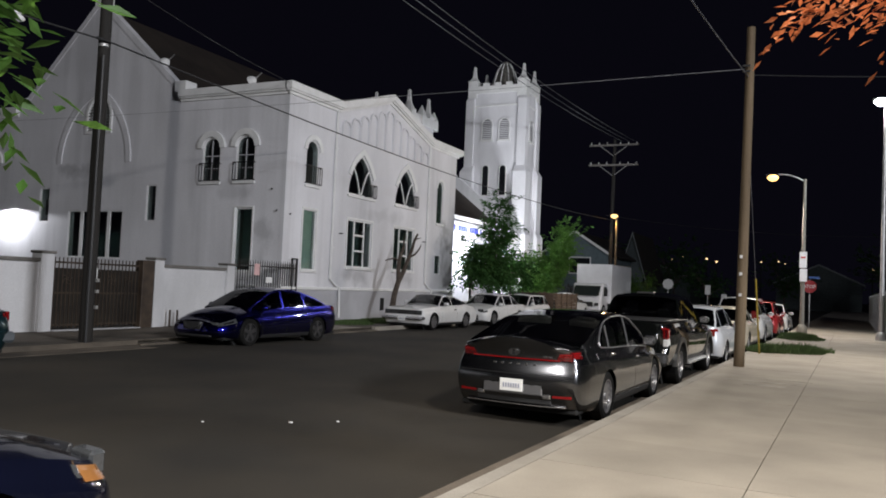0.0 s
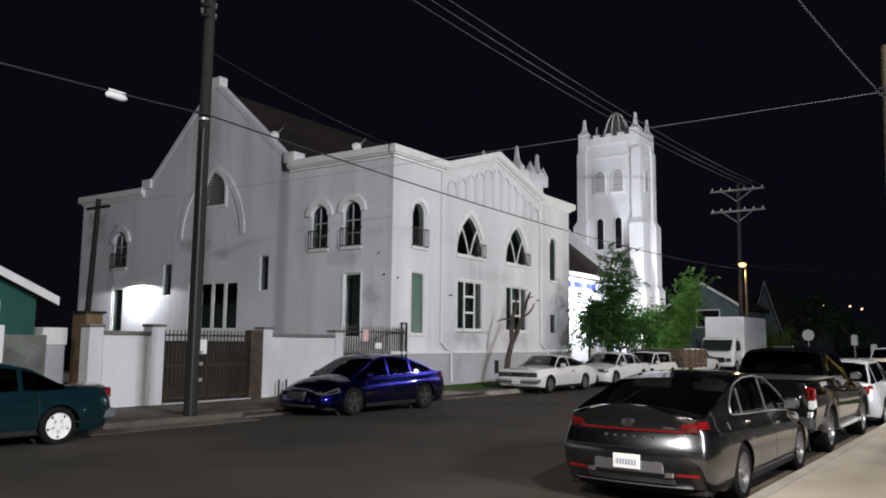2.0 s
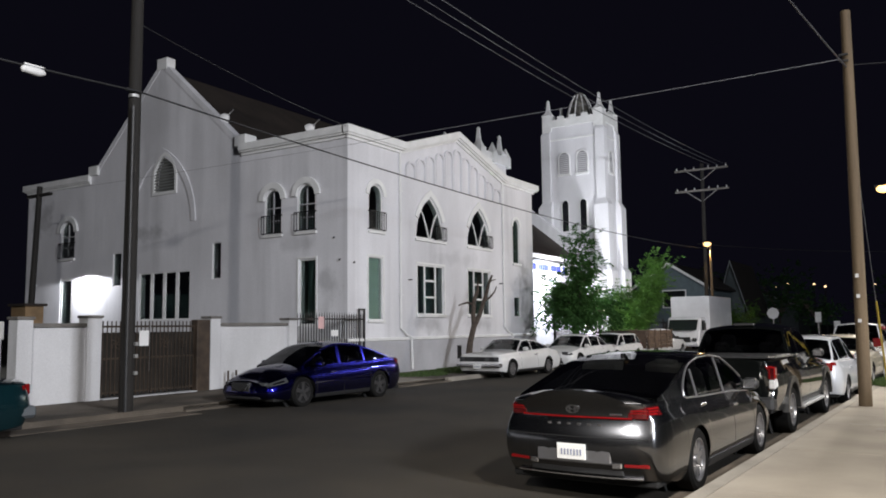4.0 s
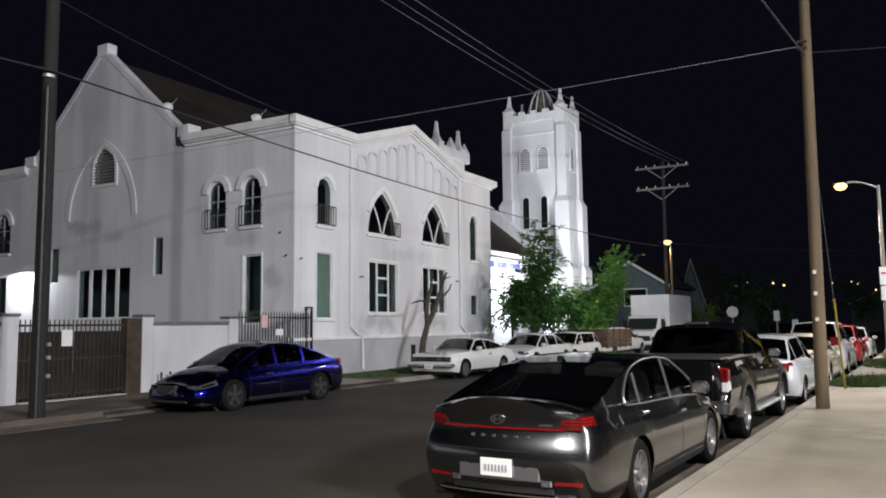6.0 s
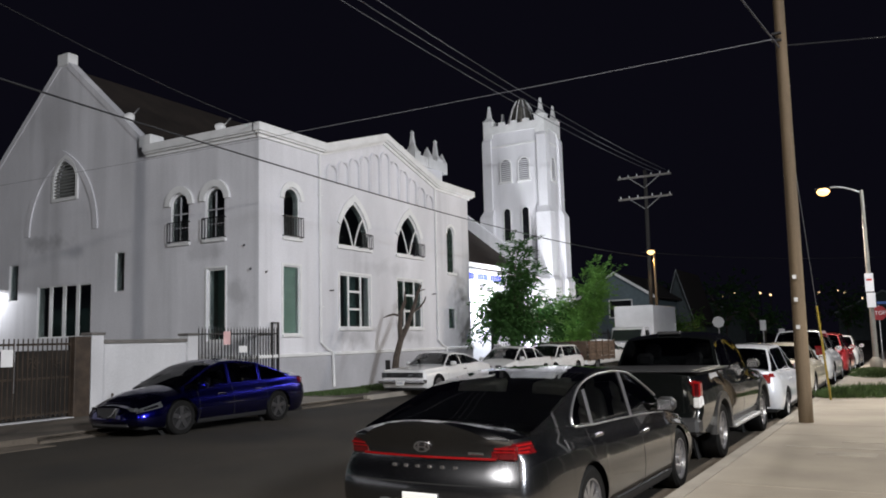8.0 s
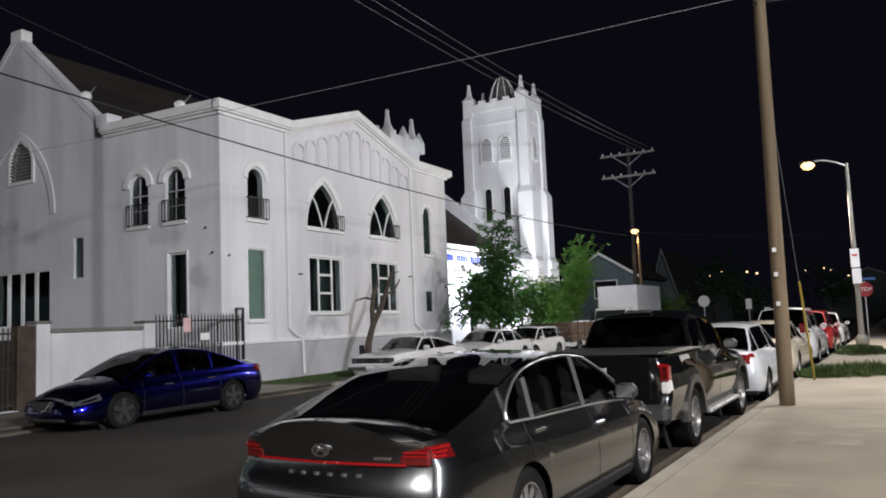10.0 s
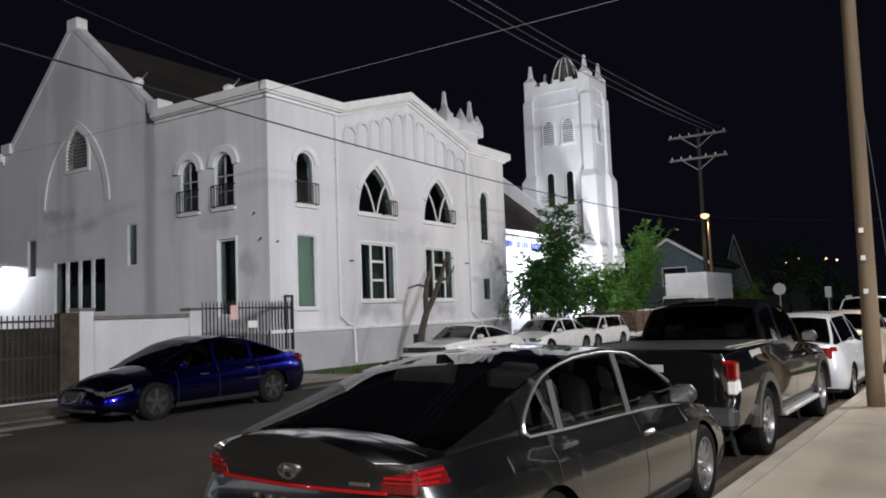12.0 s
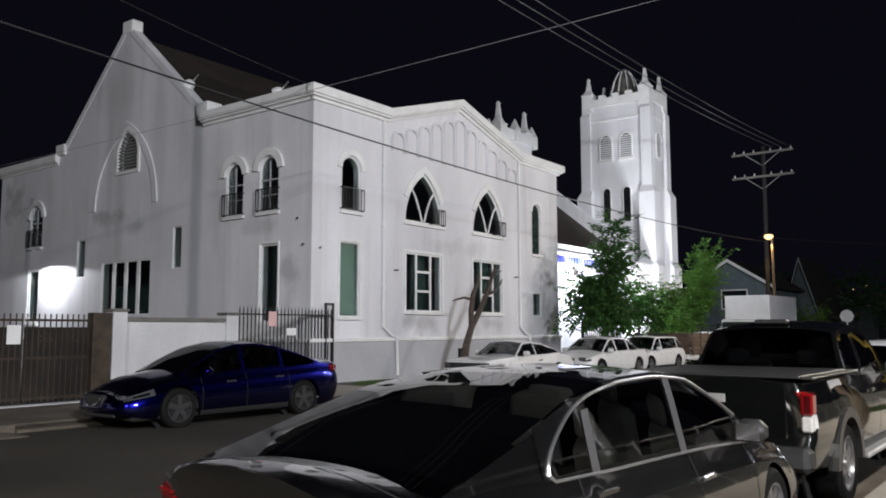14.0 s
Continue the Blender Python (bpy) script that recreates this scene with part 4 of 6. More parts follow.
    for key, cells in regions.items():
        b2 = bmesh.new()
        cache = {}

        def vert(i, j):
            if (i, j) not in cache:
                cache[(i, j)] = b2.verts.new(crow[i][j])
            return cache[(i, j)]

        for i, j in cells:
            try:
                b2.faces.new((vert(i, j), vert(i, j + 1), vert(i + 1, j + 1), vert(i + 1, j)))
            except ValueError:
                pass
        clean(b2)
        if key == "frame":
            part("roof_frame", b2, body_mat, car, smooth=True)
        else:
            part(key[0], b2, roof_mat if key[0] == "roof_panel" else glass, car, smooth=True)
    # seams, handles, mirrors
    for q in (-1, 1):
        for x in doors:
            rows2 = [[s.side(x + dx, t, q, 0.0025) for t in (0.12, 0.3, 0.5, 0.7, 0.85, 0.97)] for dx in (-0.005, 0.005)]
            part("door_gap", grid_mesh(rows2), SEAM, car)
        for x in handles:
            p = s.side(x, 0.8, q)
            h = part("door_handle", boxes((-0.1, -0.014, -0.016, 0.1, 0.014, 0.016), bevel=0.008), trim or body_mat, car)
            h.location = (p.x, p.y + q * 0.022, p.z)
        if mirrors:
            p = s.cab(s.screen[1] - 0.42, 0.12, q)
            mb = boxes((-0.09, -0.1, -0.075, 0.07, 0.1, 0.075), bevel=0.045)
            h = part("wing_mirror", mb, BLACKPL if roof_mat or bed else body_mat, car, smooth=True)
            h.location = (p.x, p.y + q * 0.13, p.z + 0.07)
            part("mirror_glass", boxes((-0.095, -0.075, -0.055, -0.09, 0.075, 0.055)), CHROME, h)
        # sill strip
        part("sill_trim", patch(s, -s.wb / 2 + s.arch + 0.02, s.wb / 2 - s.arch - 0.02, 0.0, 0.12, q, 0.012, 8, 2), lower or BLACKPL, car)
    return car


def end_box(car, name, sh, end, y0, y1, z0, z1, material, depth=0.03, out=0.012, bevel=0.008, label=""):
    """A piece set on the flat of the rear (-1) or front (1) end."""
    zc = (z0 + z1) / 2
    x = sh.slide(sh.xr if end < 0 else sh.xf, zc) + end * out
    a, b = sorted((x, x - end * (depth + out)))
    bm = boxes((a, y0, z0, b, y1, z1), bevel=bevel)
    if sh.bow:
        n = max(1, int((y1 - y0) / 0.08))
        for k in range(1, n):
            bmesh.ops.bisect_plane(bm, geom=bm.verts[:] + bm.edges[:] + bm.faces[:], plane_co=(0, y0 + (y1 - y0) * k / n, 0), plane_no=(0, 1, 0))
        for v in bm.verts:
            v.co.x += end * sh.bulge(v.co.y)
    return part(name, bm, material, car, label)


# the dark grey fastback sedan nearest the pavement
SON = Shape(2.84, 1.16, 0.9, 1.86, 0.335,
            shoulder=[(-2.6, 1.0), (-1.9, 1.02), (-1.0, 0.97), (0.4, 0.93), (1.1, 0.9), (1.9, 0.78), (2.32, 0.62)],
            deck=[(-2.6, 1.135), (-2.42, 1.12), (-2.2, 1.085), (-1.6, 1.09), (0.8, 1.04), (1.2, 1.0), (1.9, 0.88), (2.32, 0.66)],
            roof=[(-2.3, 1.07), (-1.85, 1.19), (-1.2, 1.37), (-0.6, 1.445), (-0.1, 1.455), (0.35, 1.415), (0.8, 1.23), (1.3, 0.98)],
            rear=[(0.2, 0.16), (0.42, 0.04), (0.6, 0.0), (0.79, 0.06), (0.86, 0.1), (1.1, 0.0)], nose=[(0.2, 0.1), (0.5, 0.0), (0.75, 0.18)],
            screen=(0.32, 1.3), back=(-2.3, -0.72), pillars=((-1.13, -1.03), (-0.03, 0.08)), tumble=0.29, corner=0.4, side0=-1.56, pinch=0.11, bow=0.1, back_row=1, belt_in=0.995, crown=0.034)
GREY = paint("dark_grey_metallic_paint", (0.13, 0.133, 0.142), 1.0, 0.245, 1.0, 0.5)
SONLAMP = mat("tail_lamp_deep_red", (0.075, 0.003, 0.004), 0.12, var=0.1, scale=25, coat=0.8)
BLACKROOF = mat("black_glass_roof", (0.004, 0.004, 0.005), 0.05, var=0, coat=1.0)
son = build_car("sedan", "dark grey metallic fastback sedan parked at the kerb", SON, (-3.42, 12.45, 0), 90 - 2.0, GREY, TINT, RIM, 10, seats=SEATM,
                handles=(-1.1, 0.12), doors=(-1.3, 0.03, 1.0), trim=GREY, roof_mat=BLACKROOF)
end_box(son, "light_bar", SON, -1, -0.6, 0.6, 0.848, 0.866, TAIL, out=0.03, bevel=0.004, label="thin red light bar")
for q in (-1, 1):
    a, b = sorted((q * 0.55, q * 0.75))
    tl = end_box(son, "tail_lamp", SON, -1, a, b, 0.845, 0.965, SONLAMP, depth=0.06, out=0.004, bevel=0.015)
    for k in range(4):
        a, b = sorted((q * (0.565 + 0.008 * k), q * (0.735 + 0.004 * k)))
        end_box(tl, "lamp_strip", SON, -1, a, b, 0.857 + 0.023 * k, 0.872 + 0.023 * k, TAIL, depth=0.02, out=0.008, bevel=0.004)
    for x1, t0, t1 in ((0.13, 0.862, 0.88), (0.16, 0.895, 0.913), (0.2, 0.93, 0.948)):
        part("lamp_strip", patch(SON, SON.xr + 0.01, SON.xr + x1, t0, t1, q, 0.009), TAIL, tl)
    part("lamp_wing", patch(SON, SON.xr + 0.01, SON.xr + 0.21, 0.85, 0.962, q, 0.005), SONLAMP, tl)
    a, b = sorted((q * 0.52, q * 0.76))
    end_box(son, "reflector", SON, -1, a, b, 0.39, 0.425, TAIL, out=0.006, bevel=0.006)
    a, b = sorted((q * 0.4, q * 0.5))
    end_box(son, "exhaust_trim", SON, -1, a, b, 0.37, 0.435, CHROME, out=0.016, bevel=0.01)
    # bright window surround
    line = [(-1.54 + 0.66 * u, 0.14 + 0.81 * math.sqrt(max(0.0, 1 - (1 - u) ** 2.1))) for u in np.linspace(0, 1, 18) ** 1.6]
    up = [SON.cab(x, t, q, 0.009) for x, t in line] + [SON.cab(x, SON.glass_top + 0.05, q, 0.007) for x in np.linspace(-0.8, 1.02, 20)]
    part("chrome_trim", tube(up, 0.009, 6), SATIN, son, smooth=True)
    fill = [[SON.cab(x, t + (0.97 - t) * k / 4, q, 0.005) for k in range(5)] for x, t in [(-1.585, 0.03)] + line]
    part("quarter_panel", clean(grid_mesh(fill)), GREY, son, smooth=True)
    lo = [SON.cab(-1.54, 0.14, q, 0.009)] + [SON.cab(x, 0.04, q, 0.008) for x in np.linspace(-1.5, 1.1, 24)]
    part("chrome_trim", tube(lo, 0.009, 6), SATIN, son, smooth=True)
    for (x0, x1) in SON.pillars:
        top = 0.93 if x0 > -0.5 else 0.8
        pts = [[SON.cab(x - 0.05 * (0.5 - t), t, q, 0.0065) for t in (0.05, 0.35, 0.65, top)] for x in (x0 + 0.01, x1 - 0.01)]
        part("window_post", grid_mesh(pts), SATIN, son)
    part("headlamp", patch(SON, SON.xf - 0.5, SON.xf - 0.08, 0.78, 0.97, q, 0.006), HEADL, son)
plate(son, SON.slide(SON.xr, 0.5) - 0.02 - SON.bow, 0.52, -1)
# Dark strip drawn in place of the shade line of a bumper crease.
end_box(son, "bumper_gap", SON, -1, -0.76, 0.76, 0.662, 0.67, SEAM, out=0.003, depth=0.015, bevel=0.002)
end_box(son, "bumper_insert", SON, -1, -0.5, 0.5, 0.3, 0.36, BLACKPL, out=0.015)
end_box(son, "bumper_lip", SON, -1, -0.68, 0.68, 0.265, 0.285, CHROME, out=0.03, bevel=0.004)
end_box(son, "plate_recess", SON, -1, -0.4, 0.4, 0.41, 0.61, SATIN, out=0.003, bevel=0.01)
em = merge(lathe([(0.045, -0.006), (0.058, -0.006), (0.058, 0.006), (0.045, 0.006), (0.045, -0.006)], 24, axis="x", caps=False), boxes((-0.005, -0.03, -0.006, 0.005, 0.03, 0.006), (-0.005, -0.032, -0.04, 0.005, -0.02, 0.04), (-0.005, 0.02, -0.04, 0.005, 0.032, 0.04)))
for v in em.verts:
    v.co.y *= 1.25
    v.co.z *= 0.72
e = part("badge", em, CHROME, son)
e.location = (SON.slide(SON.xr, 0.94) - 0.012 - SON.bow, 0, 0.935)
for i in range(6):
    end_box(son, "badge_mark", SON, -1, -0.3 + i * 0.11, -0.265 + i * 0.11, 0.775, 0.8, CHROME, out=0.006, depth=0.01, bevel=0.002)
end_box(son, "badge_mark", SON, -1, -0.5, -0.38, 0.885, 0.905, CHROME, out=0.008, depth=0.01, bevel=0.002)
part("trunk_gap", grid_mesh([[SON.top(SON.xr + 0.16 + d, q, 1) + Vector((0, 0, 0.003)) for q in (0.05, 0.3, 0.6, 1)] + [SON.top(SON.xr + 0.16 + d, q, -1) + Vector((0, 0, 0.003)) for q in (0.6, 0.3, 0.05)] for d in (0, 0.012)]), SEAM, son)
fin = boxes((-0.09, -0.02, 0, 0.07, 0.02, 0.06))
for v in fin.verts:
    if v.co.z > 0.03:
        v.co.x = v.co.x * 0.3 - 0.05
f = part("roof_fin", fin, GREY, son)
f.location = (-1.15, 0, 1.385)

# the black pickup ahead of it
TRK = Shape(3.3, 1.2, 0.95, 1.9, 0.385,
            shoulder=[(-2.9, 1.2), (-0.9, 1.2), (-0.6, 1.17), (1.0, 1.13), (1.4, 1.08), (2.3, 1.02), (2.6, 0.9)],
            deck=[(-2.9, 1.235), (-0.9, 1.235), (1.0, 1.2), (1.4, 1.18), (2.3, 1.12), (2.6, 0.95)],
            roof=[(-1.05, 1.2), (-0.98, 1.45), (-0.85, 1.7), (-0.6, 1.76), (0.1, 1.78), (0.55, 1.74), (0.95, 1.5), (1.42, 1.14)],
            sill=0.42, rear=[(0.3, 0.0), (0.62, -0.02), (0.66, 0.08), (1.2, 0.06)], nose=[(0.3, 0.1), (0.7, 0.0), (1.1, 0.12)],
            screen=(0.52, 1.42), back=(-1.05, -0.84), pillars=((-0.2, -0.06),), tumble=0.26, corner=0.12, crown=0.06, arch=1.2, glass_top=0.86)
BLACK = paint("black_paint", (0.003, 0.0035, 0.0033), 0.0, 0.12, 1.0, 0.5)
trk = build_car("pickup_truck", "black crew cab pickup truck with tailgate up", TRK, (-3.27, 17.95, 0), 90 - 2.0, BLACK, TINT, RIM, 6,
                handles=(-0.42, 0.4), doors=(-0.98, -0.12, 1.05), category="pickup truck", bed=True, wheel_w=0.26)
part("bed_cover", boxes((-2.75, -0.8, 1.235, -1.02, 0.8, 1.262), bevel=0.01), BLACKPL, trk)
for q in (-1, 1):
    part("bed_rail", boxes((-2.8, min(q * 0.82, q * 0.92), 1.235, -1.0, max(q * 0.82, q * 0.92), 1.258), bevel=0.008), BLACKPL, trk)
    a, b = sorted((q * 0.8, q * 0.905))
    lamp_ = end_box(trk, "tail_lamp", TRK, -1, a, b, 0.92, 1.12, TAIL, depth=0.14, out=0.012, bevel=0.02)
    end_box(lamp_, "lamp_bar", TRK, -1, a + 0.015, b - 0.03, 0.94, 1.1, LAMPDARK, depth=0.02, out=0.016, bevel=0.006)
    end_box(trk, "reversing_lamp", TRK, -1, a + 0.005, b - 0.005, 0.78, 0.915, TAILCLEAR, depth=0.13, out=0.012, bevel=0.015)
    part("tail_lamp_side", patch(TRK, TRK.xr + 0.03, TRK.xr + 0.13, 0.64, 0.9, q, 0.012), TAIL, trk)
    part("reversing_lamp_side", patch(TRK, TRK.xr + 0.03, TRK.xr + 0.12, 0.47, 0.635, q, 0.013), TAILCLEAR, trk)
    y0, y1 = sorted((q * 0.86, q * 1.0))
    part("running_board", boxes((-1.05, y0, 0.36, 1.0, y1, 0.42), bevel=0.02), GALV, trk, "grey running board")
    for a in (-TRK.wb / 2, TRK.wb / 2):
        arc = []
        for r in (TRK.arch - 0.01, TRK.arch + 0.09):
            arc.append([Vector((a + r * math.cos(math.pi * k / 14), q * (TRK.width / 2 + 0.012), TRK.wheel + r * math.sin(math.pi * k / 14) * 0.98)) for k in range(15)])
        bm = grid_mesh(arc)
        grid_mesh([arc[1], [Vector((p.x, q * (TRK.width / 2 - 0.08), p.z)) for p in arc[1]]], bm)
        grid_mesh([arc[0], [Vector((p.x, q * (TRK.width / 2 - 0.08), p.z)) for p in arc[0]]], bm)
        part("fender_flare", clean(bm), mat("grey_flare", (0.05, 0.05, 0.05), 0.3, 0.5, var=0.1), trk)
    part("headlamp", patch(TRK, TRK.xf - 0.3, TRK.xf - 0.04, 0.6, 0.95, q), HEADL, trk)
sticker = patch(TRK, -1.95, -1.5, 0.8, 0.96, -1, 0.004, depth=0.004)
part("sticker", sticker, TAILCLEAR, trk, "pale sticker on the bed side")
end_box(trk, "bumper", TRK, -1, -0.9, 0.9, 0.46, 0.66, BLACKPL, depth=0.18, out=0.12, bevel=0.04)
end_box(trk, "tailgate_handle", TRK, -1, -0.16, 0.16, 1.0, 1.09, GALV, out=0.008, depth=0.02)
end_box(trk, "tailgate_panel", TRK, -1, -0.69, 0.69, 0.7, 1.17, BLACK, out=0.01, bevel=0.015)
for i in range(6):
    end_box(trk, "badge_mark", TRK, -1, -0.42 + i * 0.15, -0.34 + i * 0.15, 0.8, 0.87, GALV, out=0.013, depth=0.01, bevel=0.002)
plate(trk, TRK.xr - 0.13, 0.56, -1, BLACKPL)
shark = part("cargo_lamp", boxes((-0.06, -0.18, 0, 0.06, 0.18, 0.05), bevel=0.015), BLACKPL, trk)
shark.location = (-0.75, 0, 1.735)


def sedan_shape(L=4.7, W=1.8, H=1.44, wb=2.7, wheel=0.32, deckz=1.02, hatch=False, boxy=0.0, screen_run=0.85):
    ro = (L - wb) * 0.54
    fo = L - wb - ro
    xr, xf = -wb / 2 - ro, wb / 2 + fo
    c1 = wb / 2 - 0.25
    c0 = xr + (0.12 if hatch else 0.72)
    rb = c0 + (0.55 if hatch else 0.75)
    belt = deckz - 0.1
    return Shape(wb, ro, fo, W, wheel,
                 shoulder=[(xr, deckz - 0.06), (c0, belt + 0.04), (0, belt), (c1, belt - 0.03), (xf - 0.4, belt - 0.14), (xf, belt - 0.22)],
                 deck=[(xr, deckz), (c0, deckz + 0.01), (0, deckz), (c1, deckz - 0.02), (xf - 0.4, deckz - 0.16), (xf, belt - 0.18)],
                 roof=[(c0, belt + 0.05), (rb, H - 0.07 + boxy * 0.05), (rb + 0.4, H - 0.01), (0.1, H), (c1 - screen_run, H - 0.05), (c1, belt - 0.01)],
                 rear=[(0.2, 0.12), (0.5, 0.0), (0.75, 0.03), (1.05, 0.06)], nose=[(0.2, 0.1), (0.5, 0.0), (0.8, 0.12)],
                 screen=(c1 - screen_run, c1), back=(c0, rb), pillars=((rb + 0.12, rb + 0.2), (0.0, 0.09)), tumble=0.36 - boxy * 0.12, corner=0.36, bow=0.08)


def lamps(car, sh, headlamp=HEADL, tail=TAIL, hz=(0.6, 0.74), tz=(0.74, 0.92), clear=False, grille=True, plates=True, side_amber=False):
    for q in (-1, 1):
        a, b = sorted((q * sh.width * 0.27, q * sh.width * 0.39))
        end_box(car, "tail_lamp", sh, -1, a, b, *tz, tail, depth=0.08, out=0.012, bevel=0.02)
        part("tail_lamp", patch(sh, sh.xr + 0.02, sh.xr + 0.14, 0.86, 0.96, q, 0.008), tail, car)
        end_box(car, "headlamp", sh, 1, a, b, *hz, headlamp, depth=0.1, out=0.008, bevel=0.02)
        part("headlamp", patch(sh, sh.xf - 0.3, sh.xf - 0.03, 0.82, 0.95, q, 0.007), headlamp, car)
        if side_amber:
            part("side_marker", patch(sh, sh.xf - 0.5, sh.xf - 0.38, 0.5, 0.6, q, 0.008), AMBER, car)
    if grille:
        end_box(car, "grille", sh, 1, -sh.width * 0.2, sh.width * 0.2, hz[0] - 0.04, hz[1] - 0.02, BLACKPL, out=0.01, bevel=0.015)
        end_box(car, "air_intake", sh, 1, -sh.width * 0.3, sh.width * 0.3, 0.28, 0.42, BLACKPL, out=0.008, bevel=0.015)
    if plates:
        plate(car, sh.slide(sh.xr, 0.7) - 0.02 - sh.bow, 0.7, -1)
        plate(car, sh.slide(sh.xf, 0.48) + 0.02 + sh.bow, 0.48, 1)


# across the street
BLU = Shape(2.775, 1.08, 0.97, 1.84, 0.345,
            shoulder=[(-2.47, 0.98), (-1.9, 1.0), (-1.0, 0.95), (0.3, 0.9), (1.0, 0.86), (1.8, 0.74), (2.2, 0.64), (2.36, 0.58)],
            deck=[(-2.47, 1.06), (-2.2, 1.09), (-1.5, 1.08), (0.8, 1.0), (1.15, 0.99), (1.7, 0.91), (2.1, 0.79), (2.36, 0.64)],
            roof=[(-1.95, 1.05), (-1.4, 1.25), (-0.8, 1.42), (-0.3, 1.47), (0.1, 1.46), (0.45, 1.38), (0.85, 1.19), (1.3, 0.96)],
            rear=[(0.2, 0.14), (0.45, 0.02), (0.7, 0.0), (0.9, 0.05), (1.08, 0.02)], nose=[(0.2, 0.1), (0.35, 0.0), (0.5, 0.02), (0.7, 0.16)],
            screen=(0.35, 1.3), back=(-1.95, -0.85), pillars=((-0.95, -0.88), (-0.05, 0.04)), tumble=0.34, corner=0.55, pinch=0.24, bow=0.13)
blue = build_car("sedan", "glossy deep blue sedan parked by the garden wall", BLU, (-13.5, 17.36, 0), -90 - 2.0, paint("deep_blue_paint", (0.0035, 0.0035, 0.115), 1.0, 0.24, 1.0, 0.5), TINT, DARKRIM, 5,
                 handles=(-0.75, 0.35), doors=(-1.0, 0.0, 0.95), trim=CHROME)
end_box(blue, "grille", BLU, 1, -0.3, 0.3, 0.38, 0.6, BLACKPL, depth=0.1, out=0.01, bevel=0.02)
end_box(blue, "air_intake", BLU, 1, -0.55, 0.55, 0.24, 0.33, BLACKPL, depth=0.06, out=0.008, bevel=0.02)
end_box(blue, "badge", BLU, 1, -0.05, 0.05, 0.52, 0.58, CHROME, out=0.022, depth=0.01, bevel=0.008)
for q in (-1, 1):
    part("chrome_grille", tube([(BLU.xf + BLU.bulge(q * y) + 0.02 - (z - 0.4) * 0.15, q * y, z) for y, z in ((0.06, 0.42), (0.2, 0.46), (0.3, 0.6))], 0.016, 6), CHROME, blue, "chrome grille wing", smooth=True)
    part("headlamp", patch(BLU, BLU.xf - 0.5, BLU.xf - 0.02, 0.74, 0.95, q, 0.006), HEADL, blue)
    end_box(blue, "headlamp", BLU, 1, *sorted((q * 0.42, q * 0.66)), 0.52, 0.6, HEADL, depth=0.12, out=-0.02, bevel=0.02)
    part("lamp_chrome", patch(BLU, BLU.xf - 0.4, BLU.xf - 0.12, 0.8, 0.88, q, 0.009), CHROME, blue)
    part("tail_lamp", patch(BLU, BLU.xr + 0.02, BLU.xr + 0.3, 0.8, 0.96, q, 0.008), TAIL, blue)
    end_box(blue, "tail_lamp", BLU, -1, *sorted((q * 0.45, q * 0.66)), 0.82, 0.95, TAIL, depth=0.08, out=0.0, bevel=0.02)
    part("chrome_trim", tube([BLU.cab(x, 0.03, q, 0.006) for x in np.linspace(-1.4, 1.0, 18)], 0.008, 5), CHROME, blue)
GRN = sedan_shape(4.5, 1.72, 1.4, 2.6, 0.32, 0.98)
green = build_car("sedan", "dark green older sedan with white wheel covers", GRN, (-14.0, 7.6, 0), -90 - 2.0, paint("dark_green_paint", (0.004, 0.022, 0.028), 0.4, 0.22), TINT, WHITERIM, 5,
                  handles=(-0.7, 0.3), doors=(-0.95, 0.0, 0.9), cover=True)
lamps(green, GRN)
part("bumper", boxes((GRN.xr - 0.06, -0.8, 0.36, GRN.xr + 0.3, 0.8, 0.56), bevel=0.05), mat("grey_bumper", (0.09, 0.1, 0.11), 0.5, var=0.1), green)
DUS = Shape(2.74, 1.15, 0.8, 1.82, 0.32,
            shoulder=[(-2.52, 0.82), (-1.4, 0.95), (-0.6, 0.9), (0.9, 0.88), (2.0, 0.82), (2.17, 0.8)],
            deck=[(-2.52, 0.86), (-1.6, 0.98), (0.6, 0.95), (0.9, 0.94), (1.6, 0.9), (2.17, 0.82)],
            roof=[(-1.75, 0.96), (-1.3, 1.15), (-0.75, 1.3), (-0.2, 1.35), (0.2, 1.33), (0.85, 0.9)],
            rear=[(0.2, 0.12), (0.5, 0.0), (0.9, 0.12)], nose=[(0.2, 0.14), (0.42, 0.02), (0.6, 0.0), (0.82, 0.0)],
            screen=(0.2, 0.85), back=(-1.75, -0.72), pillars=((-0.35, -0.3),), tumble=0.42, corner=0.14)
dus = build_car("coupe", "white vintage two-door coupe parked facing the camera", DUS, (-13.75, 28.25, 0), -90 - 2.0, paint("white_paint", (0.72, 0.72, 0.72), 0, 0.35), CLEARG, RIM, 8,
                handles=(-0.35,), doors=(-0.5, 0.75), trim=CHROME)
end_box(dus, "grille", DUS, 1, -0.78, 0.78, 0.58, 0.74, BLACKPL, out=0.01, label="black full-width grille")
for q in (-1, 1):
    hl = lathe([(0.085, -0.02), (0.085, 0.02), (0.06, 0.035)], 16, axis="x", centre=(DUS.xf + 0.0, q * 0.66, 0.66))
    part("headlamp", hl, HEADL, dus, smooth=True)
    end_box(dus, "indicator", DUS, 1, *sorted((q * 0.25, q * 0.42)), 0.62, 0.69, HEADL, out=0.015)
    end_box(dus, "tail_lamp", DUS, -1, *sorted((q * 0.4, q * 0.75)), 0.62, 0.72, TAILDIM, out=0.015)
part("bumper", boxes((DUS.xf - 0.12, -0.88, 0.4, DUS.xf + 0.1, 0.88, 0.52), bevel=0.03), CHROME, dus, "chrome front bumper")
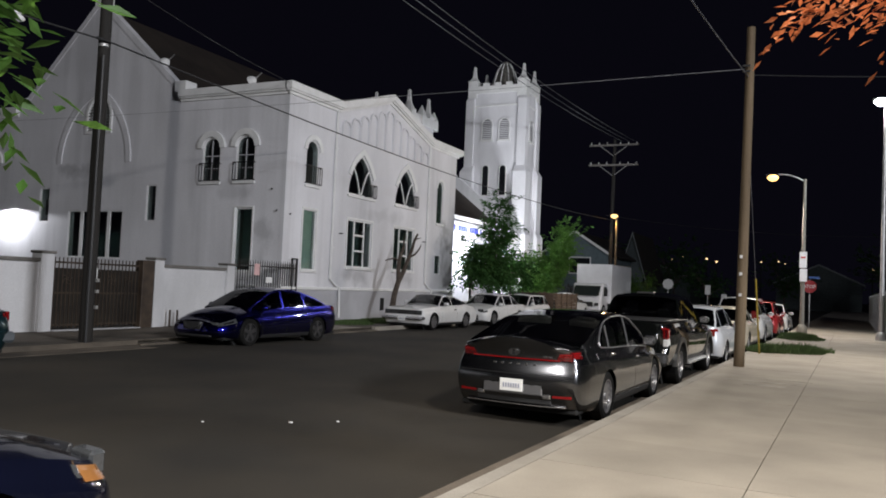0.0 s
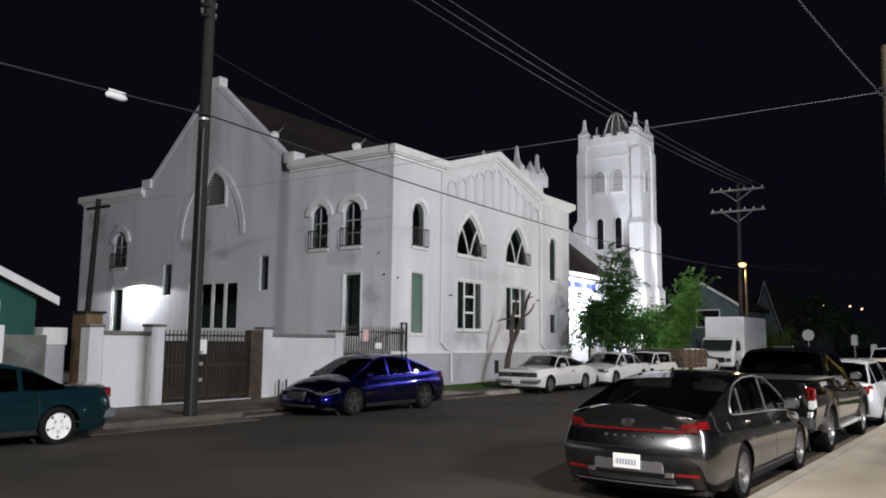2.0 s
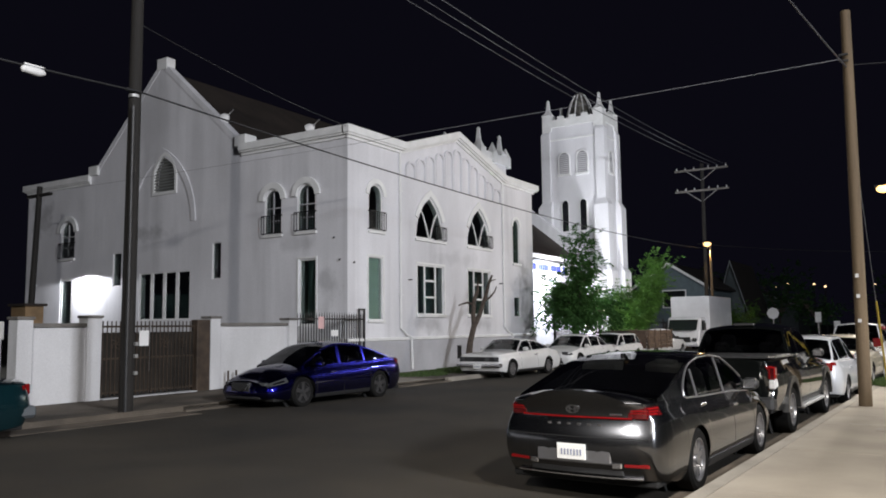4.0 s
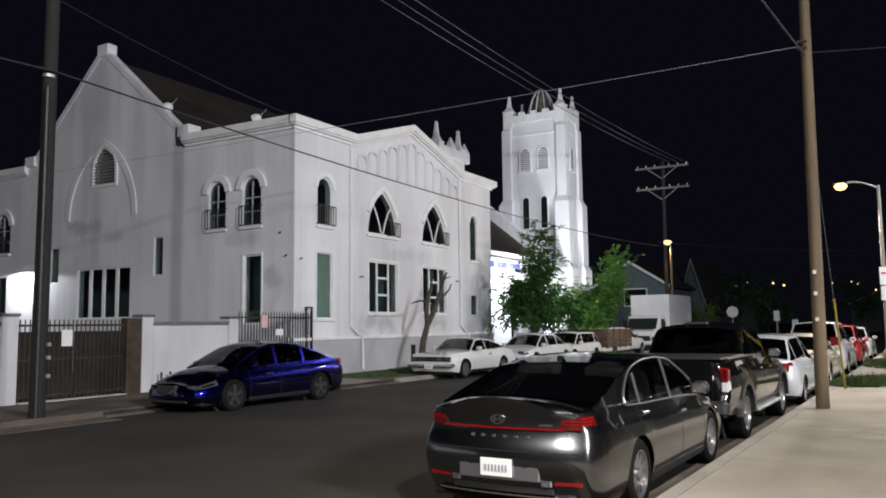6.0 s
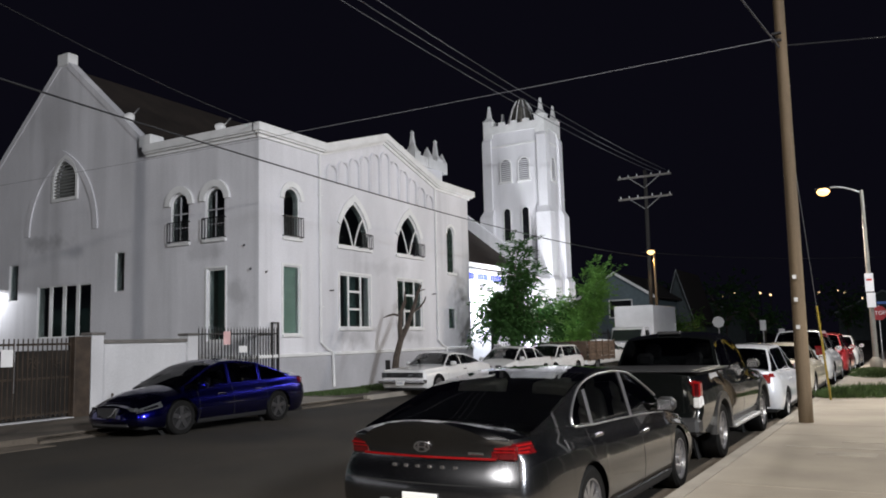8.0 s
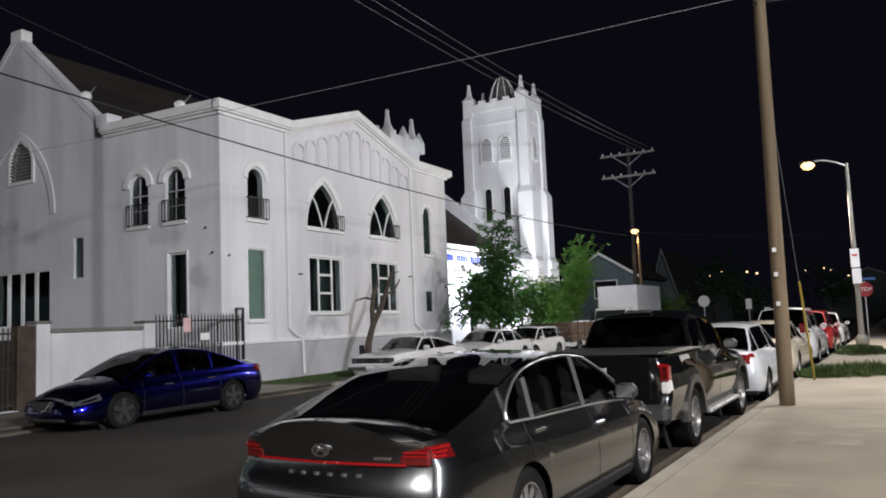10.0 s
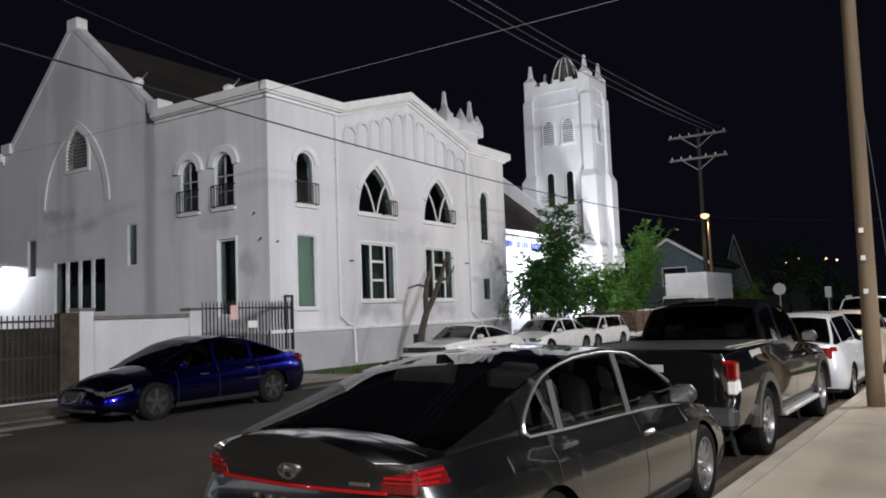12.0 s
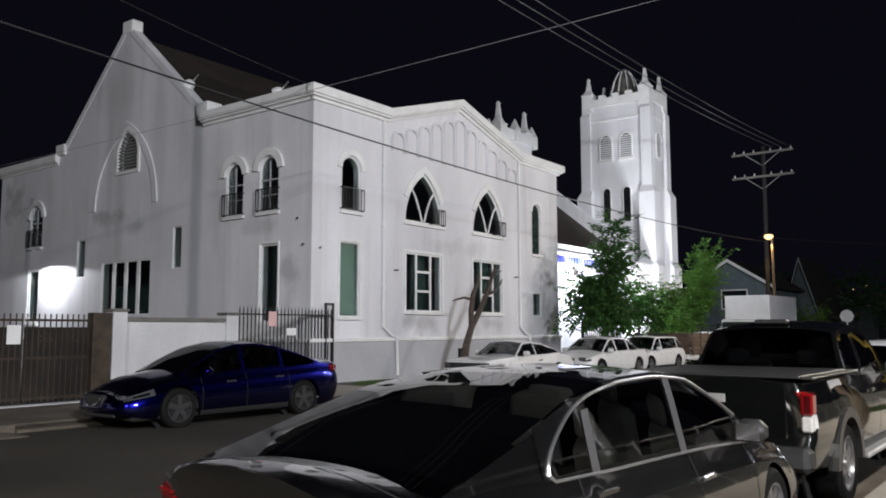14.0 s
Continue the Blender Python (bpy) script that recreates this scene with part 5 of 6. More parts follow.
part("bumper", boxes((DUS.xr - 0.08, -0.86, 0.42, DUS.xr + 0.15, 0.86, 0.53), bevel=0.03), CHROME, dus)
plate(dus, DUS.xf + 0.12, 0.42, 1)
WHT = paint("white_fleet_paint", (0.7, 0.7, 0.7), 0, 0.35)
WSE = sedan_shape(4.9, 1.85, 1.42, 2.9, 0.33, 0.98)
wse = build_car("sedan", "white sedan parked behind the vintage coupe", WSE, (-13.6, 34.0, 0), -90 - 2.0, WHT, CLEARG, RIM, 7, handles=(-0.75, 0.35), doors=(-1.0, 0.0, 0.95))
lamps(wse, WSE)
WAG = sedan_shape(4.5, 1.74, 1.42, 2.6, 0.32, 0.95, hatch=True, boxy=1.0, screen_run=0.7)
wag = build_car("station_wagon", "old white boxy station wagon with a roof rack", WAG, (-13.6, 38.3, 0), -90 - 2.0, WHT, CLEARG, RIM, 5, handles=(-0.6, 0.35), doors=(-0.9, 0.0, 0.9))
lamps(wag, WAG)
for x in (-0.9, -0.2, 0.25):
    part("rack_bar", boxes((x - 0.025, -0.62, 1.44, x + 0.025, 0.62, 1.475), bevel=0.008), BLACKPL, wag)
for q in (-1, 1):
    part("rack_rail", boxes((-1.0, q * 0.58 - 0.015, 1.4, 0.35, q * 0.58 + 0.015, 1.44)), BLACKPL, wag)
PUP = Shape(4.4, 1.4, 0.8, 1.8, 0.34,
            shoulder=[(-3.7, 0.72), (0.2, 0.74), (0.45, 0.98), (1.7, 0.98), (2.8, 0.92), (3.0, 0.82)], deck=[(-3.7, 0.74), (0.2, 0.76), (0.45, 1.02), (1.7, 1.03), (2.8, 0.98), (3.0, 0.86)],
            roof=[(0.3, 0.98), (0.38, 1.3), (0.48, 1.5), (0.8, 1.56), (1.1, 1.54), (1.75, 0.99)], sill=0.34, screen=(1.1, 1.75), back=(0.3, 0.48),
            nose=[(0.3, 0.08), (0.6, 0), (0.9, 0.08)], pillars=(), tumble=0.3, corner=0.18, glass_top=0.88)
pup = build_car("stake_truck", "old white truck with brown wooden stake sides", PUP, (-13.55, 44.75, 0), 90 - 2.0, WHT, CLEARG, RIM, 5, doors=(0.42, 1.6), category="truck", bed=True)
lamps(pup, PUP, hz=(0.6, 0.8), tz=(0.45, 0.56), plates=False)
WOODB = mat("brown_stake_boards", (0.12, 0.08, 0.055), 0.8, var=0.4, scale=5, bump=0.4)
for q in (-1, 1):
    for i in range(5):
        part("stake_board", boxes((-3.55, q * 0.95 - 0.015, 0.6 + i * 0.18, 0.2, q * 0.95 + 0.015, 0.76 + i * 0.18)), WOODB, pup)
    for x in (-3.45, -2.55, -1.65, -0.75, 0.1):
        part("stake", boxes((x - 0.035, q * 0.985 - 0.02, 0.55, x + 0.035, q * 0.985 + 0.02, 1.55)), WOODB, pup)
for x in (-3.72, 0.24):
    for i in range(5):
        part("stake_board", boxes((x - 0.015, -0.93, 0.6 + i * 0.18, x + 0.015, 0.93, 0.76 + i * 0.18)), WOODB, pup)
# box truck
BT = thing("box_truck", "white box truck parked facing down the street", "truck", (-13.5, 53.6, 0), -90 - 2.0)
BTW = paint("white_truck_panel", (0.72, 0.72, 0.75), 0, 0.4)
part("cargo_box", boxes((-3.9, -1.2, 0.9, 1.3, 1.2, 3.5), bevel=0.04), BTW, BT)
cabm = boxes((1.35, -1.0, 0.45, 3.0, 1.0, 2.2), bevel=0.08)
for v in cabm.verts:
    if v.co.x > 2.2 and v.co.z > 1.4:
        v.co.x -= 0.55 * (v.co.z - 1.4) / 0.8
    if v.co.x > 2.5 and v.co.z < 1.3:
        v.co.x += 0.1
part("cab", cabm, BTW, BT)
ws = boxes((2.62, -0.86, 1.42, 2.66, 0.86, 2.05))
for v in ws.verts:
    v.co.x += 0.38 - 0.55 * (v.co.z - 1.4) / 0.8
part("windscreen", ws, mat("dark_truck_glass", (0.02, 0.025, 0.025), 0.05, var=0), BT)
for q in (-1, 1):
    part("side_window", boxes((1.6, q * 1.005 - 0.004, 1.4, 2.35, q * 1.005 + 0.004, 2.0)), mat("dark_truck_glass", (0.02, 0.025, 0.025)), BT)
    part("headlamp", boxes((3.08, q * 0.75 - 0.14, 0.75, 3.13, q * 0.75 + 0.14, 0.95), bevel=0.02), HEADL, BT)
    part("wing_mirror", boxes((2.4, q * 1.2 - 0.08, 1.4, 2.5, q * 1.2 + 0.08, 1.85), bevel=0.02), BLACKPL, BT)
    for x in (2.3, -2.4):
        wheel_parts(BT, x, q * 0.9, 0.42, q, RIM, 6, 0.25)
part("grille", boxes((3.05, -0.5, 0.7, 3.13, 0.5, 1.0), bevel=0.02), BLACKPL, BT)
part("chassis", boxes((-3.8, -0.5, 0.55, 2.8, 0.5, 0.88)), HUBIN, BT)

# along the near kerb beyond the pickup, and one behind the grey sedan
G = "cars along the near kerb"
SIL = sedan_shape(4.3, 1.74, 1.5, 2.6, 0.31, 1.02, hatch=True)
sil = build_car("hatchback", "silver white small hatchback parked at the kerb", SIL, (*st(-0.95, 23.2)[:2], 0), 90 - 2.06, paint("silver_white_paint", (0.56, 0.58, 0.62), 0.2, 0.35), TINT, RIM, 5, group=G, handles=(-0.7, 0.3), doors=(-0.9, 0.0, 0.9))
lamps(sil, SIL)
TAN = sedan_shape(4.9, 1.85, 1.44, 2.8, 0.33, 1.02)
tan = build_car("sedan", "pale cream sedan with dark glass", TAN, (*st(-1.05, 28.6)[:2], 0), 90 - 2.06, paint("cream_paint", (0.6, 0.54, 0.42), 0.1, 0.35), TINT, RIM, 5, group=G, handles=(-0.7, 0.3), doors=(-0.9, 0.0, 0.9))
lamps(tan, TAN, tail=TAILDIM)
SUV = sedan_shape(4.8, 1.9, 1.76, 2.8, 0.37, 1.14, hatch=True, boxy=1)
suv = build_car("suv", "white sport utility vehicle", SUV, (*st(-1.1, 34.2)[:2], 0), 90 - 2.06, WHT, TINT, RIM, 5, group=G, handles=(-0.7, 0.3), doors=(-0.9, 0.0, 0.9))
lamps(suv, SUV, tz=(0.95, 1.25), tail=TAILDIM)
RED = sedan_shape(4.4, 1.8, 1.62, 2.6, 0.34, 1.08, hatch=True, boxy=0.5)
red = build_car("hatchback", "red hatchback with dark rear glass", RED, (*st(-1.0, 39.7)[:2], 0), 90 - 2.06, paint("red_paint", (0.4, 0.025, 0.03), 0.1, 0.3), TINT, RIM, 5, group=G, handles=(-0.7, 0.3), doors=(-0.9, 0.0, 0.9))
lamps(red, RED)
WH2 = sedan_shape(4.6, 1.8, 1.5, 2.7, 0.33, 1.02)
wh2 = build_car("sedan", "white sedan at the corner", WH2, (*st(-1.0, 45.2)[:2], 0), 90 - 2.06, WHT, TINT, RIM, 5, group=G)
lamps(wh2, WH2)
NAV = sedan_shape(4.7, 1.82, 1.45, 2.72, 0.33, 1.0)
nav = build_car("sedan", "black blue sedan with an amber corner lamp", NAV, (-4.45, 1.35, 0), 90 - 2.0, paint("black_blue_paint", (0.004, 0.005, 0.014), 0.2, 0.16), TINT, RIM, 5, group=G, handles=(-0.7, 0.3), doors=(-0.9, 0.0, 0.9))
lamps(nav, NAV)
part("indicator", patch(NAV, NAV.xf - 0.26, NAV.xf - 0.06, 0.78, 0.95, -1, 0.012), AMBER, nav, "amber corner lamp")
for i, (x, y, yaw) in enumerate(((9.0, 64.0, 5), (16.0, 66.0, 3))):
    far = build_car("sedan", "dark sedan far off in the cross street", sedan_shape(), (x, y, 0), yaw, paint("black_far_paint", (0.03, 0.03, 0.035), 0.2), TINT, RIM, 5, group="far cars")
    lamps(far, sedan_shape(), plates=False)

# ---- utility poles, wires and street lamps ----


def sag(a, b, drop, n=14):
    a, b = Vector(a), Vector(b)
    return [tuple(a.lerp(b, i / n) - Vector((0, 0, drop * 4 * (i / n) * (1 - i / n)))) for i in range(n + 1)]


def pole(name, label, base, top, r0, r1, material):
    p = thing(name, label, "utility pole", base)
    b, t = Vector((0, 0, -0.05)), Vector(top) - Vector(base)
    part("pole_shaft", tube([b.lerp(t, i / 8) for i in range(9)], r0, 14, r1), material, p, smooth=True)
    return p


LP, LT = Vector((-14.62, 12.74, 0.12)), Vector((-14.72, 12.86, 13.6))
lp = pole("utility_pole", "dark creosoted wooden utility pole with cables and step bolts", LP, LT, 0.15, 0.115, WOODPOLE)
part("conduit", tube([(0.14, -0.12, 0.0), (0.12, -0.1, 6.4)], 0.035, 8), BLACKPL, lp, "grey conduit on the pole")
for z in (0.75, 1.1, 1.35):
    part("tag", boxes((0.12, 0.06, z, 0.18, 0.13, z + 0.07)), GALV, lp)
part("band", lathe([(0.112, 6.62), (0.112, 6.68)], 14), GALV, lp)
part("crossarm", boxes((-1.5, -0.06, 12.9, 1.5, 0.06, 13.02)), WOODPOLE, lp)
for z in (9.05, 9.3, 9.55):
    part("bracket", boxes((-0.04, -0.2, z, 0.04, 0.2, z + 0.05)), IRON, lp)
    for y in (-0.19, 0.19):
        part("insulator", lathe([(0.025, z + 0.05), (0.045, z + 0.09), (0.03, z + 0.13), (0.045, z + 0.17), (0.01, z + 0.19)], 8, centre=(0, y, 0)), GREYCABLE, lp)
part("bracket", boxes((-0.03, -0.2, 6.75, 0.03, 0.14, 6.8)), IRON, lp)
RP, RT = Vector((-1.63, 19.79, WALK_Z)), Vector((-1.57, 20.0, 8.15))
rp = pole("utility_pole", "pale weathered wooden utility pole on the pavement", RP, RT, 0.122, 0.095, PALEPOLE)
for z in (6.86, 6.99):
    part("guy_hook", boxes((-0.085, -0.12, z, 0.085, -0.05, z + 0.035)), IRON, rp)
for z in (1.62, 2.1, 2.5):
    part("tag", boxes((-0.03, -0.18, z, 0.03, -0.13, z + 0.07)), GALV, rp)
gw = thing("guy_wire", "steel guy wire in a yellow guard beside the pavement", "guy wire", (-1.5, 24.75, WALK_Z))
part("wire", tube([(0, 0, 0), (-0.17, -4.65, 6.8)], 0.008, 5), GREYCABLE, gw)
part("guard", tube([(0, 0, 0), (-0.05, -1.43, 2.1)], 0.024, 8), mat("yellow_plastic", (0.28, 0.2, 0.025), 0.5, var=0.1), gw, "yellow plastic guard")
ARMWOOD = mat("greyed_crossarm_wood", (0.16, 0.15, 0.14), 0.8, var=0.3, scale=5)
XP = Vector((-14.05, 58.7, 0.1))
xp = pole("utility_pole", "tall dark utility pole with two braced crossarms", XP, (-14.0, 58.8, 13.1), 0.15, 0.12, WOODPOLE)
for z in (12.5, 11.0):
    arm = part("crossarm", boxes((-1.85, -0.06, z, 1.85, 0.06, z + 0.13)), ARMWOOD, xp)
    for s in (-1, 1):
        part("brace", tube([(s * 1.0, 0, z), (0, 0, z - 0.75)], 0.025, 5), GALV, xp)
    for x in (-1.7, -1.1, -0.5, 0.5, 1.1, 1.7):
        part("insulator", lathe([(0.03, z + 0.13), (0.05, z + 0.2), (0.03, z + 0.3)], 8, centre=(x, 0, 0)), GALV, arm)


def cable(label, pts, r, material):
    ob = part("overhead_cable", tube(pts, r, 5), material)
    return tagged(ob, label, "cable")


yp = pole("utility_pole", "dark wooden utility pole with a crossarm", (-14.4, -10.8, 0.1), (-14.4, -10.8, 13.3), 0.15, 0.12, WOODPOLE)
part("crossarm", boxes((-0.3, -0.06, 12.75, 2.1, 0.06, 12.88)), WOODPOLE, yp)
for x in (-13.45, -13.0, -12.55):
    cable("thin power line strung along the street between poles", sag((x, 58.7, 12.95), (x, -10.8, 12.95), 1.26, 40), 0.016, GREYCABLE)
cable("black telephone cable strung along the street", sag((-14.05, 58.7, 7.05), (-14.5, 12.75, 6.86), 0.52, 24), 0.021, CABLE)
cable("black telephone cable strung along the street", sag((-14.5, 12.75, 6.86), (-14.5, -10.8, 7.2), 0.4, 16), 0.021, CABLE)
cable("service cable running from a pole to the church roof", sag((-14.62, 12.85, 8.4), (-20.5, 34.0, 10.3), 0.5, 16), 0.009, CABLE)
cable("thin pale service cable running across the street", sag((-1.6, 19.95, 7.15), (-29.45, 19.5, 7.1), 0.1, 24), 0.0065, mat("pale_wire", (0.3, 0.3, 0.32), 0.6, var=0.1))
cable("service cable running from the pole over the pavement", sag((-1.6, 19.95, 7.0), (22, 26, 8.2), 0.5, 14), 0.011, CABLE)
cable("twisted service cable slung down to the pale pole", sag((-1.6, 19.95, 6.95), (-4.2, -4.0, 8.9), 0.5, 14), 0.016, GREYCABLE)
cable("cable strung past the far pole", sag((-14.5, 58.8, 7.4), (6, 74, 7.2), 0.5, 12), 0.02, CABLE)
cl = part("cable_closure", merge(lathe([(0.02, -0.24), (0.07, -0.2), (0.085, 0.1), (0.05, 0.2), (0.02, 0.24)], 12, axis="y", centre=(-14.5, 10.45, 6.68)), boxes((-14.51, 10.27, 6.74, -14.49, 10.65, 6.8))), WHITEP, smooth=True)
tagged(cl, "white plastic splice closure hung on a cable", "closure")


def street_lamp(base, h, reach, label, glow, head=True, name="street_lamp", material=CEMPOLE):
    s = thing(name, label, "street lamp", base)
    part("pole_shaft", tube([(0, 0, -0.03), (0, 0, h * 0.5), (0, 0, h)], 0.11, 14, 0.065), material, s, smooth=True)
    part("base", lathe([(0.24, -0.02), (0.24, 0.25), (0.15, 0.4), (0.12, 0.42)], 14), material, s, smooth=True)
    arm = [(reach * k, 0, h - 0.12 + 0.5 * math.sin(k * math.pi / 2) - 0.18 * k * k) for k in (0, 0.15, 0.3, 0.5, 0.7, 0.85, 1.0)]
    part("arm", tube(arm, 0.035, 8), GALV, s, smooth=True)
    x, z = reach, arm[-1][2]
    hd = part("lamp_head", boxes((min(x - 0.1, x - 0.1) - 0.32, -0.13, z - 0.05, x + 0.2, 0.13, z + 0.06), bevel=0.04), IRON, s)
    lens = lathe([(0.03, -0.24), (0.17, -0.2), (0.27, -0.07), (0.21, 0.05)], 14, centre=(x - 0.08, 0, z - 0.052))
    part("lens", lens, glow, hd, "glowing lamp lens", smooth=True)
    return s


GLOW_WARM = mat("lit_lamp_warm", (1.0, 0.58, 0.2), var=0, emit=3.6)
GLOW_SODIUM = mat("lit_lamp_sodium", (1.0, 0.6, 0.24), var=0, emit=2.6)
GLOW_COOL = mat("lit_lamp_led", (0.9, 0.95, 1.0), var=0, emit=60)
s1 = street_lamp((-0.68, 41.5, WALK_Z), 7.35, -1.35, "concrete street lamp with a curved arm and warm light", GLOW_WARM)
sg = boxes((-0.16, -0.16, 3.1, 0.16, -0.13, 3.85))
part("sign", sg, WHITEP, s1, "white parking sign")
part("sign", boxes((-0.14, -0.16, 2.45, 0.18, -0.13, 3.05)), WHITEP, s1, "white parking sign with red print")
part("print", boxes((-0.1, -0.165, 3.55, 0.1, -0.161, 3.63)), REDINK, s1)
street_lamp((-1.6, -2.0, WALK_Z), 8.2, -1.4, "street lamp with a warm light over the kerb", GLOW_WARM, material=GALV)
street_lamp((2.45, 38.6, 0.1), 10.2, -0.1, "tall grey street lamp with a white light", GLOW_COOL, material=GALV)
street_lamp((-13.3, 57.2, 0.1), 7.0, -0.1, "wooden street lamp pole with a small orange light", GLOW_SODIUM, material=PALEPOLE)
# Posts and heads made up for the two added pavement lamps, out of view.
for y in (7.0, 24.0):
    street_lamp((4.1, y, WALK_Z), 8.4, -1.4, "unseen street lamp added behind the fence to light the pavement", GLOW_WARM, material=GALV)
street_lamp((25.0, 0.5, 0.0), 14.3, 0.15, "tall flood lamp pole in the yard", GLOW_COOL, name="flood_lamp", material=GALV)
ss = thing("stop_sign", "red octagonal stop sign on a steel post", "stop sign", (-0.45, 50.0, WALK_Z))
part("post", tube([(0, 0, 0), (0, 0, 2.75)], 0.03, 8), GALV, ss)
bm = lathe([(0.38, -0.01), (0.38, 0.01)], 8, axis="y", centre=(0, -0.05, 2.35))
bmesh.ops.rotate(bm, verts=bm.verts, cent=(0, -0.05, 2.35), matrix=Matrix.Rotation(radians(22.5), 3, "Y"))
plate = part("plate", bm, mat("stop_red", (0.3, 0.012, 0.018), 0.4, var=0.05), ss)
fc = bpy.data.curves.new("word", "FONT")
fc.body, fc.size, fc.align_x, fc.align_y, fc.extrude = "STOP", 0.26, "CENTER", "CENTER", 0.002
word = new("word", fc)
word.data.materials.append(WHITEP)
word.matrix_world = pose(0, -0.066, 2.35, 90, 0, 0)
word.parent = ss
part("street_name_sign", boxes((-0.05, -0.06, 2.8, 0.5, -0.04, 2.93)), mat("blue_sign", (0.04, 0.1, 0.3), 0.4, var=0), ss)

# ---- garden wall, gate and fence in front of the church ----
gw1 = thing("garden_wall", "white stucco garden wall with capped square pillars", "wall", (FX, 0, 0.1))
for y0, y1, z in ((12.08, 12.44, 2.02), (13.78, 14.16, 2.06), (17.55, 17.9, 2.06), (20.68, 21.06, 2.02)):
    pl = part("pillar", boxes((-0.19, y0, -0.05, 0.19, y1, z - 0.07), bevel=0.015), GARDEN, gw1)
    part("cap", boxes((-0.22, y0 - 0.03, z - 0.07, 0.22, y1 + 0.03, z), bevel=0.015), mat("grey_coping", (0.16, 0.15, 0.14), 0.8, var=0.25), pl)
for y0, y1 in ((12.44, 13.78), (17.9, 20.68)):
    wl = part("wall_panel", boxes((-0.1, y0, -0.05, 0.1, y1, 1.78)), GARDEN, gw1)
    part("coping", boxes((-0.16, y0 + 0.005, 1.78, 0.16, y1 - 0.005, 1.87)), mat("grey_coping", (0.16, 0.15, 0.14), 0.8, var=0.25), wl)
lw = thing("garden_wall", "grey block wall stepped back from the pavement", "wall", (FX - 1.6, 0, 0.1))
# Foliage shadow is put into this grey wall's dark, mottled colour.
part("wall_panel", boxes((-0.1, 3.0, -0.05, 0.1, 12.0, 1.75)), mat("shaded_grey_block", (0.15, 0.16, 0.14), 0.85, var=0.35, scale=1.2, grain=30, bump=0.3), lw)
lw = thing("garden_wall", "white low wall with a square end pillar", "wall", (FX, 0, 0.1))
part("wall_panel", boxes((-0.1, -8.0, -0.05, 0.1, 9.6, 1.72)), GARDEN, lw)
part("pillar", boxes((-0.22, 9.6, -0.05, 0.22, 10.1, 1.95), bevel=0.015), GARDEN, lw)
gt = thing("drive_gate", "rusty brown metal driveway gate with pickets over sheet", "gate", (FX + 0.05, 0, 0.12))
GATEDARK = mat("dark_gate_sheet", (0.02, 0.016, 0.012), 0.7, 0.1, var=0.5, scale=1.6, grain=40)
part("gate_post", boxes((-0.14, 17.08, -0.05, 0.14, 17.53, 1.94), bevel=0.015), RUSTY, gt, "wide rusty brown gate post")
for y0, y1 in ((14.22, 15.62), (15.66, 17.06)):
    lf = part("gate_leaf", boxes((-0.02, y0, 0.14, 0.0, y1, 1.62)), GATEDARK, gt)
    n = 11
    for i in range(n + 1):
        y = y0 + 0.03 + (y1 - y0 - 0.06) * i / n
        part("picket", boxes((0.025, y - 0.011, 0.06, 0.047, y + 0.011, 1.9)), RUSTY, lf)
    for z in (0.12, 0.95, 1.74):
        part("rail", boxes((0.002, y0, z, 0.024, y1, z + 0.05)), RUSTY, lf)
    for q in (0.3, 0.7):
        yc = y0 + (y1 - y0) * q
        for k in range(5):
            a = 2 * math.pi * k / 5
            part("scroll", tube([(0.03, yc + r * math.cos(a + r * 9), 1.35 + r * math.sin(a + r * 9)) for r in (0.02, 0.07, 0.12, 0.16)], 0.009, 5), RUSTY, lf)
part("gate_sill", boxes((-0.12, 14.22, -0.1, 0.2, 17.06, 0.02)), GARDEN, gt, "pale concrete gate sill")
part("notice", boxes((0.05, 15.28, 1.27, 0.065, 15.56, 1.66)), WHITEP, gt, "white notice on the gate")
fn = thing("iron_fence", "black iron picket fence with a gate post", "fence", (FX + 0.1, 0, 0.12))
for z in (0.25, 1.95):
    part("rail", boxes((-0.02, 21.06, z, 0.02, 24.6, z + 0.04)), IRON, fn)
for i in range(27):
    y = 21.15 + i * 0.13
    bm = boxes((-0.012, y - 0.012, 0.05, 0.012, y + 0.012, 2.1))
    merge(bm, lathe([(0.02, 2.1), (0.002, 2.2)], 4, centre=(0, y, 0)))
    part("picket", bm, IRON, fn)
for y in (24.3, 24.6):
    part("post", boxes((-0.025, y - 0.025, 0, 0.025, y + 0.025, 2.3)), IRON, fn)
part("lintel", boxes((-0.025, 24.275, 2.3, 0.025, 24.625, 2.34)), IRON, fn)
part("notice", boxes((0.03, 22.1, 1.65, 0.045, 22.38, 2.05)), mat("pink_notice", (0.7, 0.45, 0.45), 0.6, var=0.1), fn, "pink notice")
part("notice", boxes((0.03, 22.75, 1.4, 0.045, 23.1, 1.6)), WHITEP, fn, "small white notice")
for y in (18.05, 18.35):
    b = thing("pipe_stub", "short rusty pipe standing by the wall", "pipe", (FX + 0.35, y, 0.13))
    part("pipe", tube([(0, 0, 0), (0, 0, 0.5)], 0.03, 8), RUSTY, b)
# fence north of the front block
nf = thing("iron_fence", "dark iron fence on a low stained wall", "fence", (-17.0, 0, 0.12))
part("base_wall", boxes((-0.12, 39.5, -0.05, 0.12, 62, 0.75)), PLINTH, nf)
for z in (0.95, 1.75):
    part("rail", boxes((-0.02, 39.5, z, 0.02, 62, z + 0.04)), IRON, nf)
for i in range(110):
    part("picket", boxes((-0.012, 39.6 + i * 0.2, 0.75, 0.012, 39.625 + i * 0.2, 1.9)), IRON, nf)
